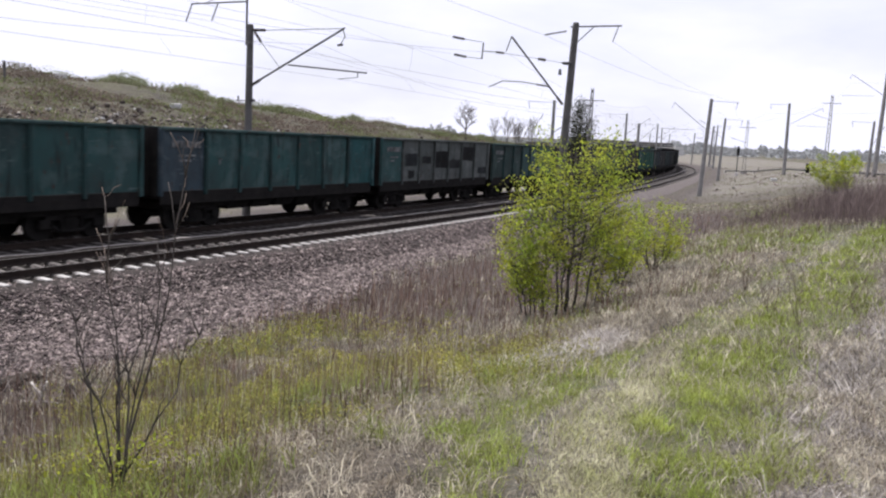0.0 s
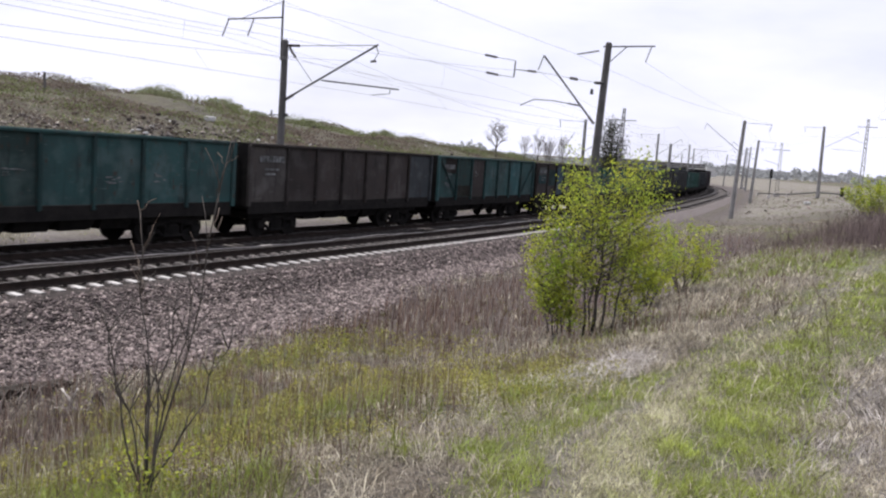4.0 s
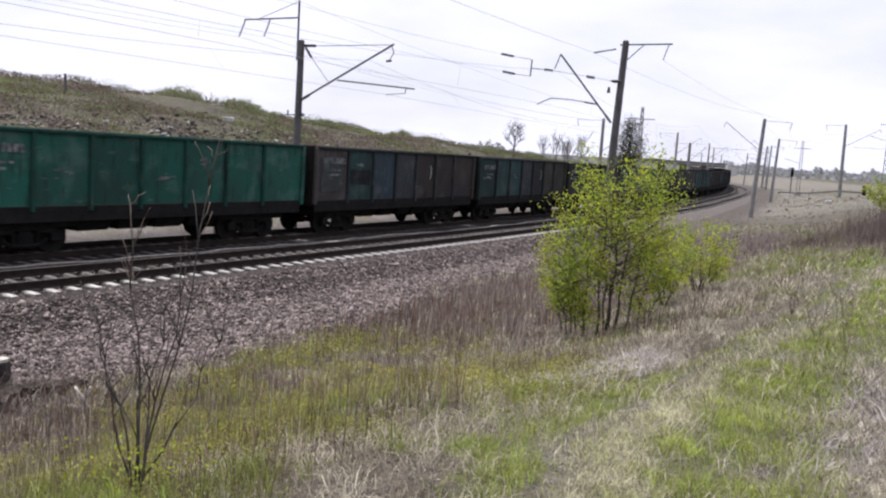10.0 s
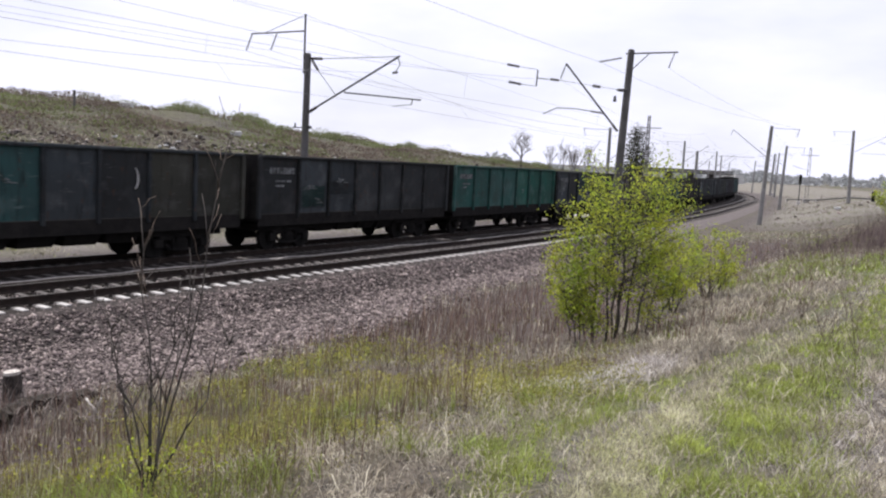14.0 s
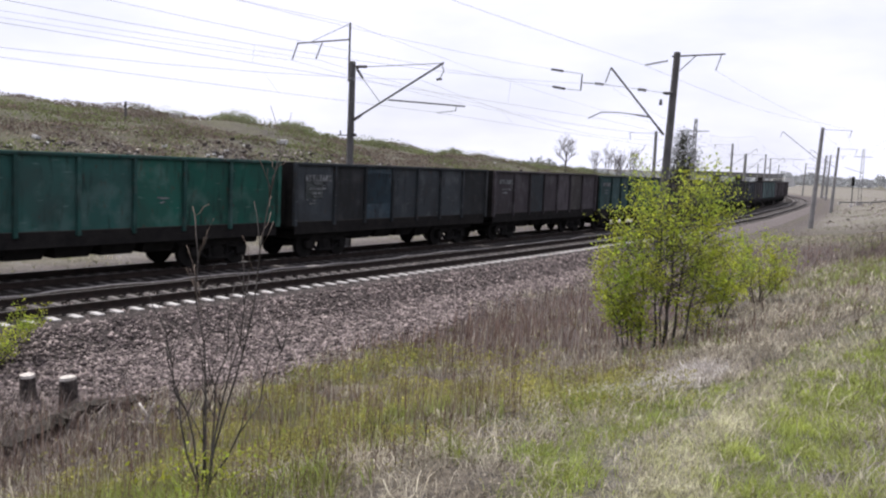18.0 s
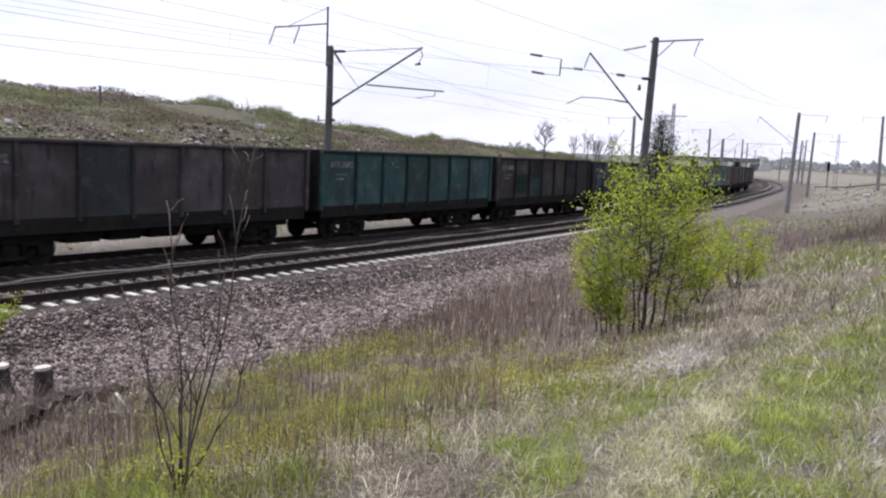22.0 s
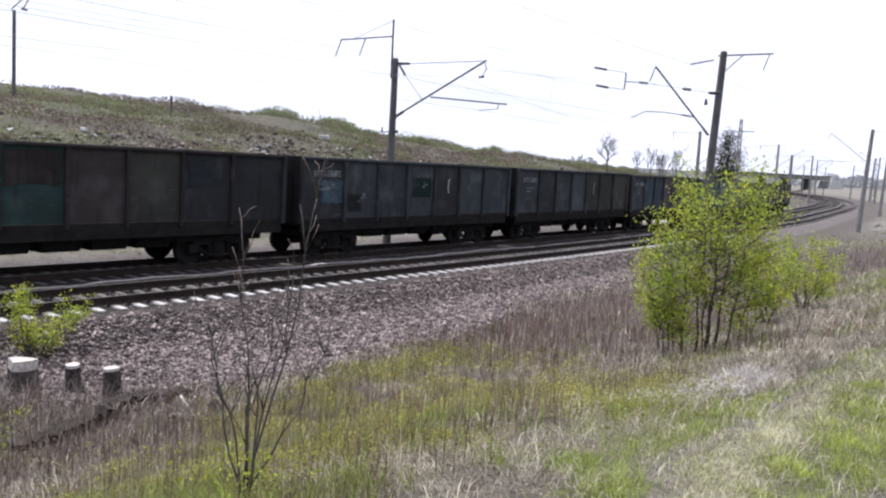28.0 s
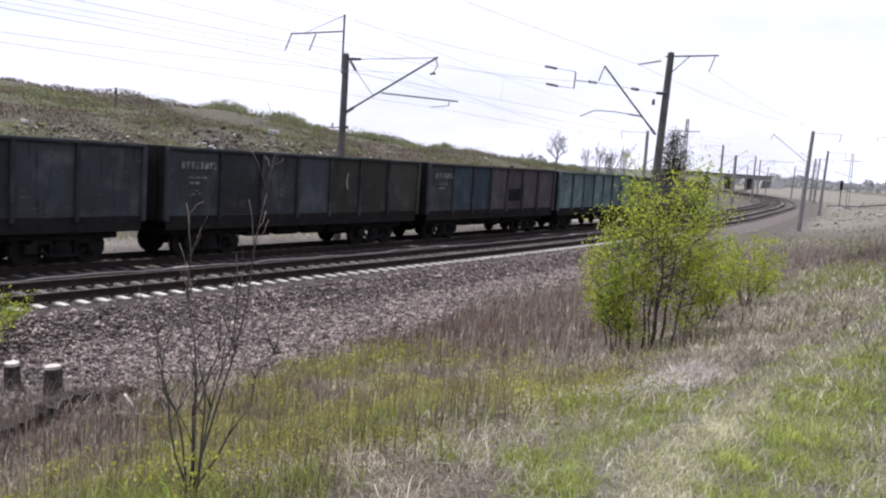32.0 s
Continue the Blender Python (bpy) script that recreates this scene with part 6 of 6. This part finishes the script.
def bare_tree(name, x, y, z, height, spread, label, seed, levels=4, upright=0.4, slim=1.0):
    """A leafless tree: trunk, limbs and fine twigs."""
    rng = random.Random(seed)
    e = tagged(new(name), label, "tree")
    e.location = (x, y, z)
    limbs, twigs = [], []
    thin = 0.0028 * height * slim

    def grow(p, d, length, r, level):
        q = p + d * length
        pts = branch_points(rng, p, q, length * 0.06, 4)
        (limbs if level < 2 else twigs).append((pts, max(r, thin), max(r * 0.6, thin * 0.8)))
        if level >= levels:
            return
        for k in range(4 if level < 3 else 3):
            a = rng.uniform(0, math.tau)
            side = Vector((math.cos(a), math.sin(a), rng.uniform(-0.1, 0.5)))
            nd = (d * upright + side * (1 - upright) * spread).normalized()
            grow(p.lerp(q, rng.uniform(0.3, 1.0)), nd, length * rng.uniform(0.5, 0.75), r * 0.55, level + 1)
    trunk = branch_points(rng, (0, 0, -0.3), (0, 0, height * 0.45), 0.1, 5)
    part("trunk", joined_tubes("trunk", [(trunk, 0.026 * height * slim, 0.018 * height * slim)], TWIGS), None, e)
    for k in range(6):
        a = math.tau * k / 6 + rng.uniform(-0.4, 0.4)
        grow(trunk[2 + k % 3], Vector((math.cos(a) * spread * 0.7, math.sin(a) * spread * 0.7, 1)).normalized(), height * 0.30, 0.012 * height * slim, 1)
    part("limbs", joined_tubes("limbs", limbs, TWIGS, 4), None, e)
    tagged(part("twig_crown", joined_tubes("twig_crown", twigs, TWIGS, 3), None, e), kind="stuff")
    return e


bare_tree("bare_tree", 12.9, 150, ground_z(12.9, 150), 10.3 - ground_z(12.9, 150), 0.95, "leafless round-crowned tree on the hill", 31, 4, 0.45)
for k, (x, y) in enumerate(((20.5, 152), (21.6, 149), (22.8, 153), (24.5, 150), (18.5, 155))):
    bare_tree("bare_tree", x, y, ground_z(x, y), 8.2 - ground_z(x, y) - 0.5 * (k % 3), 0.5, "slender leafless tree in a row on the hill", 40 + k, 4, 0.66, 0.6)
EVERGREEN = material("evergreen_needles", (0.075, 0.08, 0.06), 0.8, second=(0.05, 0.055, 0.042), scale=1.0, grain=5, bump=0, per_island=0.4, thin=0.2)
leafy_shrub("dark_tree", 24.05, 110.0, 9.0 - ground_z(24.05, 110.0), 1.15, 9, 8500, 0.10, "tall narrow dark tree behind the train", 14, 0.25, EVERGREEN, category="tree")


def scrub_patch(name, label, n, where, size, mat, height):
    """Brush that nobody could count: leaves and twigs heaped over the ground."""
    x, y = where(n)
    seed = 21 + n % 7
    lump = np.clip(0.25 + 1.1 * value_noise(x, y, 5.0, seed) + 0.6 * value_noise(x, y, 2.0, seed + 1), 0, 1.4)
    x, y, lump = keep((RNG.uniform(0, 1, n) < lump * 1.6), x, y, lump)
    n = len(x)
    z = terrain(x, y) + RNG.uniform(0, 1, n) ** 0.8 * height * lump
    v, f = leaf_quads(np.stack([x, y, z], 1), np.full(n, size))
    return tagged(new(name, raw_mesh(name, v, f, mat)), label, "scrub", kind="stuff")


def along(s0, s1, o0, o1):
    def where(n):
        s, off = RNG.uniform(s0, s1, n), RNG.uniform(o0, o1, n)
        h = np.interp(s, ARC, LAND_HEAD)
        return np.interp(s, ARC, LAND_X) + off * np.cos(h), np.interp(s, ARC, LAND_Y) + off * np.sin(h)
    return where


SCRUB_GREEN = material("scrub_leaves", (0.20, 0.235, 0.095), 0.8, second=(0.115, 0.125, 0.055), scale=0.3, grain=2, bump=0, per_island=0.3, thin=0.45)
SCRUB_BROWN = material("scrub_twigs", (0.22, 0.175, 0.14), 0.9, second=(0.12, 0.095, 0.078), scale=0.25, grain=2, bump=0, per_island=0.3, thin=0.35)
FOOT = material("foot_scrub", (0.16, 0.17, 0.06), 0.8, second=(0.22, 0.20, 0.13), scale=0.5, grain=2, bump=0, per_island=0.5, thin=0.3)
THICKET = material("bare_thicket", (0.21, 0.16, 0.15), 0.9, second=(0.15, 0.115, 0.11), scale=0.4, grain=3, bump=0, per_island=0.4, thin=0.1)
# horizon trees: air haze is mixed into this grey-blue leaf colour
FARWOOD = material("hazed_woods", (0.31, 0.33, 0.33), 0.95, second=(0.37, 0.38, 0.39), scale=0.02, grain=0.5, bump=0, per_island=0.1, thin=0.3)
scrub_patch("hill_scrub", "brown dead grass and brush over the hill", 230000, along(-14, 210, -68, -20), 0.11, SCRUB_BROWN, 0.6)
scrub_patch("hill_scrub", "grass and weeds at the foot of the hill behind the train", 9000, along(-14, 90, -14.5, -8.4), 0.05, FOOT, 0.35)
scrub_patch("hill_scrub", "green scrub in clumps over the hill", 150000, along(-5, 210, -70, -20), 0.10, SCRUB_GREEN, 1.0)


def thicket():
    """Bare reddish-brown bushes: a mass of upright twigs."""
    x, y = along(17, 46, 10.5, 33)(95000)
    s, off = line_coords(x, y)
    core = soft(1.15 - np.hypot((s - 31) / 12, (off - 22) / 10.5) + 0.35 * value_noise(x, y, 2.5, 31), 0, 1.1)
    x, y, core = keep(RNG.uniform(0, 1, len(x)) < core, x, y, core)
    tall = np.minimum(RNG.exponential(0.85, len(x)) + 0.3, 3.0) * (0.25 + 0.75 * core)
    blades("bare_thicket", x, y, tall, RNG.uniform(0.012, 0.02, len(x)), RNG.uniform(0.05, 0.7, len(x)), THICKET, "bare reddish-brown twiggy thicket on the plain", "thicket")


thicket()
scrub_patch("plain_scrub", "low dry grass and weeds over the gravel plain", 16000, along(40, 190, 5, 45), 0.08, SCRUB_BROWN, 0.12)
scrub_patch("plain_scrub", "low green weeds over the gravel plain", 6000, along(30, 150, 6, 30), 0.07, SCRUB_GREEN, 0.14)

def hill_bush(x, y, h, w, seed):
    """A low dome of leaf clumps round a few thin stems."""
    rng = random.Random(seed)
    e = tagged(new("hill_bush"), "rounded green bush on the scrubby hill, paled for haze", "bush")
    e.location = (x, y, ground_z(x, y) - 0.05)
    spots = []
    for k in range(5):
        a = math.tau * k / 5 + rng.uniform(-0.5, 0.5)
        tip = (math.cos(a) * w * 0.5, math.sin(a) * w * 0.5, h * rng.uniform(0.5, 0.75))
        part("stem", joined_tubes("stem", [(branch_points(rng, (0, 0, 0), tip, 0.1, 5), 0.04, 0.02)], BARK), None, e)
    for k in range(34):
        a, u = rng.uniform(0, math.tau), math.sqrt(rng.random())
        spots.append((math.cos(a) * u * w, math.sin(a) * u * w, h * math.sqrt(max(0.03, 1 - u * u)) * rng.uniform(0.35, 1.0)))
    n = 3600
    c = np.array(spots)[RNG.integers(0, len(spots), n)] + RNG.normal(0, 0.17, (n, 3)) * np.array((w, w, h * 0.7)) * 0.8
    c[:, 2] = np.maximum(c[:, 2], 0.05)
    v, f = leaf_quads(c, np.full(n, 0.085))
    part("crown", raw_mesh("crown", v, f, BUSH), None, e)


# ridge bushes: leaf colour lightened to carry the haze
BUSH = material("hazed_bush_leaves", (0.27, 0.30, 0.17), 0.8, second=(0.22, 0.23, 0.14), scale=0.5, grain=2, bump=0, per_island=0.3, thin=0.5)
for k, (s, off, h, w) in enumerate(((70, -62.3, 2.6, 1.7), (74, -56, 2.2, 1.6), (66, -60, 2.0, 1.5), (84, -58, 1.8, 1.4), (95, -55, 1.6, 1.3), (108, -50, 2.0, 1.5), (118, -52, 1.5, 1.2), (78, -46, 1.3, 1.1), (132, -44, 1.6, 1.4), (150, -40, 2.0, 1.6), (90, -66, 2.4, 1.8))):
    p = on_land(s, off)
    hill_bush(p.x, p.y, h * 0.75, w * 1.5, 60 + k)


def far_woods():
    """Tree line on the horizon."""
    n = 55000
    a = np.radians(RNG.uniform(-48, 48, n))
    r = RNG.uniform(420, 900, n)
    x, y = r * np.sin(a), r * np.cos(a)
    tall = np.clip(0.35 + 0.9 * value_noise(a * 60, r * 0.004, 1.0, 41) + 0.5 * value_noise(a * 260, r * 0.01, 1.0, 42), 0, 1.6)
    z = terrain(x, y) + RNG.uniform(0, 1, n) * 4.5 * tall
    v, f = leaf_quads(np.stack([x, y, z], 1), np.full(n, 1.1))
    tagged(new("far_woods", raw_mesh("far_woods", v, f, FARWOOD)), "woods along the horizon, coloured pale for haze", "woods", kind="stuff")


far_woods()


# ---- small things ----
def lump(bm, c, r, rng, flat=1.0, seg=2):
    k = bmesh.ops.create_icosphere(bm, subdivisions=seg, radius=1, matrix=Matrix.Translation(c) @ Matrix.Diagonal((r, r, r * flat, 1)))
    for v in k["verts"]:
        v.co += Vector((rng.uniform(-1, 1), rng.uniform(-1, 1), rng.uniform(-1, 1))) * r * 0.16


STUMP = material("stump_bark", (0.10, 0.082, 0.072), 0.95, second=(0.025, 0.021, 0.019), scale=9, grain=50, bump=0.5)
CUT = material("pale_cut_top", (0.66, 0.62, 0.57), 0.85, second=(0.36, 0.32, 0.28), scale=14, grain=80)


def stump(x, y, r, h, label, seed, squared=False):
    rng = random.Random(seed)
    e = tagged(new("stump"), label, "tree stump")
    e.location = (x, y, ground_z(x, y) - 0.05)
    e.rotation_euler = (rng.uniform(-0.08, 0.08), rng.uniform(-0.08, 0.08), rng.uniform(0, 3))
    n = 7 if squared else 12
    for nm, mat, z0, z1, k in (("trunk", STUMP, -0.2, h, 1.0), ("cut_top", CUT, h, h + (0.18 if squared else 0.05), 0.97)):
        bm = bmesh.new()
        rng2 = random.Random(seed + 1)
        lo, hi = [], []
        for i in range(n):
            a = math.tau * i / n
            w = r * k * rng2.uniform(0.86, 1.12)
            flare = 1.25 if nm == "trunk" else 1.0
            lo.append(bm.verts.new((math.cos(a) * w * flare, math.sin(a) * w * flare, z0)))
            hi.append(bm.verts.new((math.cos(a) * w, math.sin(a) * w, z1 + (0.04 * rng2.uniform(-1, 1) if squared else 0))))
        for i in range(n):
            bm.faces.new((lo[i], lo[(i + 1) % n], hi[(i + 1) % n], hi[i]))
        bm.faces.new(hi)
        part(nm, bm, mat, e)


stump(-8.79, 14.2, 0.24, 0.42, "broad old stump with a pale chipped top beside the gravel", 71, True)
stump(-7.95, 14.45, 0.135, 0.52, "narrow sawn stump with a pale top in dry grass", 72)
stump(-7.22, 14.4, 0.145, 0.52, "dark sawn stump with a round pale top", 73)


def eroded_edge():
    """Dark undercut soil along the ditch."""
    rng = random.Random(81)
    # soil kept near black: the undercut's shadow is put into its colour
    soil = material("shade_dark_soil", (0.03, 0.025, 0.02), 0.95, second=(0.06, 0.05, 0.04), scale=6, grain=40, bump=0.6)
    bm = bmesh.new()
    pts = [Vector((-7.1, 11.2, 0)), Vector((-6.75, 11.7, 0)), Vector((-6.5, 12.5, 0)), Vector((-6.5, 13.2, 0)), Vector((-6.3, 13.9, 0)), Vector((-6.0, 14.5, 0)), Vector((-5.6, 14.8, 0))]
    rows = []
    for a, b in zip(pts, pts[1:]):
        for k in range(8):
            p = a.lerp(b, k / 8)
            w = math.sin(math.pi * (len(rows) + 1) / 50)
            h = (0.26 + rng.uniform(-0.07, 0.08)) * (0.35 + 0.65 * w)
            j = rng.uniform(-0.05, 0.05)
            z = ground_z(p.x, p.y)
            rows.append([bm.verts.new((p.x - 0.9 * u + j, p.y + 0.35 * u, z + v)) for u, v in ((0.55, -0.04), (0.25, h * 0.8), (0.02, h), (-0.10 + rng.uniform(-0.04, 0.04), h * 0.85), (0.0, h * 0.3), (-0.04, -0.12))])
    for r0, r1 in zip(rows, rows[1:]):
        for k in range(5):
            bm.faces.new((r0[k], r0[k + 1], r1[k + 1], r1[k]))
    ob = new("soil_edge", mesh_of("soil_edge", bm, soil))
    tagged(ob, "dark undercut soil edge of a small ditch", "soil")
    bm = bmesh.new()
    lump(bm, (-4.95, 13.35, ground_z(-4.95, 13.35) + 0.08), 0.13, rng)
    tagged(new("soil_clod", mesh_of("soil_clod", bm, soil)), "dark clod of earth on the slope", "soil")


eroded_edge()


def litter():
    rng = random.Random(91)
    bm = bmesh.new()
    lump(bm, (4.74, 18.0, 1.26), 0.08, rng, 0.9, 1)
    lump(bm, (4.83, 18.02, 1.22), 0.07, rng, 0.7, 1)
    lump(bm, (4.70, 18.02, 1.18), 0.05, rng, 0.8, 1)
    tagged(new("plastic_bag", mesh_of("plastic_bag", bm, WHITE)), "crumpled white plastic bag caught in the shrub", "bag")
    for k in range(170):
        s, off = (rng.uniform(8, 56), -rng.uniform(28.5, 34)) if k % 3 else (rng.uniform(6, 110), -rng.uniform(24, 44))
        p = on_land(s, off)
        z = ground_z(p.x, p.y)
        bm = bmesh.new()
        w = rng.uniform(0.15, 0.45)
        box(bm, 0, 0, 0.1, w, w * rng.uniform(0.4, 1), w * rng.uniform(0.3, 0.7), 0.04)
        pale = rng.random() < 0.22
        ob = new("rubble", mesh_of("rubble", bm, WHITE if pale else STUMP))
        ob.matrix_basis = Matrix.Translation((p.x, p.y, z + 0.02)) @ Euler((rng.uniform(-0.3, 0.3), rng.uniform(-0.3, 0.3), rng.uniform(0, 3))).to_matrix().to_4x4()
        tagged(ob, "pale lump of dumped rubble on the hill" if pale else "dark lump of dumped rubble on the hill", "rubble", "rubble on the hill")
    for x, y, w in ((-18.3, 75.0, 0.9), (-36.3, 98.0, 1.3), (45.5, 100.0, 0.7)):
        bm = bmesh.new()
        box(bm, 0, 0, 0.25, w, w * 0.6, w * 0.5, 0.06)
        ob = new("white_sack", mesh_of("white_sack", bm, WHITE))
        ob.location = (x, y, ground_z(x, y) + 0.05)
        tagged(ob, "white sack dumped on the ground", "litter")
    for k in range(70):
        s, off = rng.uniform(75, 170), rng.uniform(7, 30)
        p = on_land(s, off)
        bm = bmesh.new()
        lump(bm, (0, 0, 0.08), rng.uniform(0.08, 0.26), rng, 0.6, 1)
        ob = new("boulder", mesh_of("boulder", bm, STONE if rng.random() < 0.6 else STUMP))
        ob.location = (p.x, p.y, ground_z(p.x, p.y))
        tagged(ob, "rough stone lying on the gravel plain", "stone", "stones on the plain")


litter()


def rubble_tip():
    """Broken bricks, slag and rags tipped along the slope, past counting."""
    n = 2600
    x, y = along(8, 56, -32.5, -27)(n)
    x, y = keep(RNG.uniform(0, 1, n) < soft(value_noise(x, y, 4.0, 71) + 0.5 * value_noise(x, y, 1.2, 72), -0.4, 0.5), x, y)
    n = len(x)
    size = RNG.uniform(0.05, 0.16, n) * np.where(RNG.uniform(0, 1, n) < 0.08, 2.0, 1.0)
    d = np.array([(1, 0, 0), (0, 1, 0), (-1, 0, 0), (0, -1, 0), (0, 0, 0.7), (0, 0, -0.7)])
    v = d[None] * size[:, None, None] * RNG.uniform(0.5, 1.5, (n, 6, 3)) + np.stack([x, y, terrain(x, y) + 0.3 * size], 1)[:, None, :]
    f = (np.arange(n) * 6)[:, None, None] + np.array([(0, 1, 4), (1, 2, 4), (2, 3, 4), (3, 0, 4), (1, 0, 5), (2, 1, 5), (3, 2, 5), (0, 3, 5)])
    tagged(new("rubble_tip", raw_mesh("rubble_tip", v.reshape(-1, 3), f.reshape(-1, 3), TIPPED)), "dumped rubble and rags along the foot of the hill", "rubble", kind="stuff")


TIPPED = material("tipped_rubble", (0.27, 0.235, 0.21), 0.9, second=(0.03, 0.026, 0.025), scale=1.6, grain=3, bump=0, per_island=0.8)
rubble_tip()
broken_branch()


def bridge():
    """A road bridge far along the line."""
    e = tagged(new("road_bridge"), "dark distant road bridge over the railway with pale abutments", "bridge")
    a, b = Vector((84.0, 366, 0)), Vector((121, 372, 0))
    mid, d = (a + b) / 2, b - a
    e.matrix_basis = Matrix.Translation((mid.x, mid.y, 0)) @ Matrix.Rotation(math.atan2(d.y, d.x), 4, "Z")
    w = d.length
    part("deck", boxes((0, 0, 4.5, w, 9, 0.7)), POLE, e)
    part("parapet", boxes((0, -4.4, 5.5, w, 0.25, 0.9)), POLE, e)
    part("parapet", boxes((0, 4.4, 5.5, w, 0.25, 0.9)), POLE, e)
    for x in (-8, 2, 11):
        part("pier", boxes((x, 0, 2.0, 0.9, 6, 5.2), bevel=0.1), POLE, e)
    for x, k in ((-w / 2 - 2, 1), (w / 2 + 2, -1)):
        bm = boxes((x, 0, 2.3, 6, 11, 4.6))
        for v in bm.verts:
            if v.co.z > 3:
                v.co.x += 1.5 * (1 if (v.co.x - x) * k > 0 else -0.5) * k * -1
        part("abutment", bm, WHITE, e)


bridge()


def pipe():
    pts = []
    for s, off in ((160, 6.6), (148, 11.5), (137, 16.1), (122.5, 20.3), (104, 25.3), (90, 31)):
        p = on_land(s, off)
        pts.append((p.x, p.y, ground_z(p.x, p.y) + 0.45))
    e = tagged(new("low_pipe"), "long dark low pipeline across the plain", "pipe")
    part("pipe", tube_mesh("pipe", pts, 0.13, POLE, 8), None, e)
    for p in pts:
        part("support", boxes((p[0], p[1], p[2] - 0.4, 0.3, 0.3, 0.7)), CONCRETE, e)


pipe()


motions()
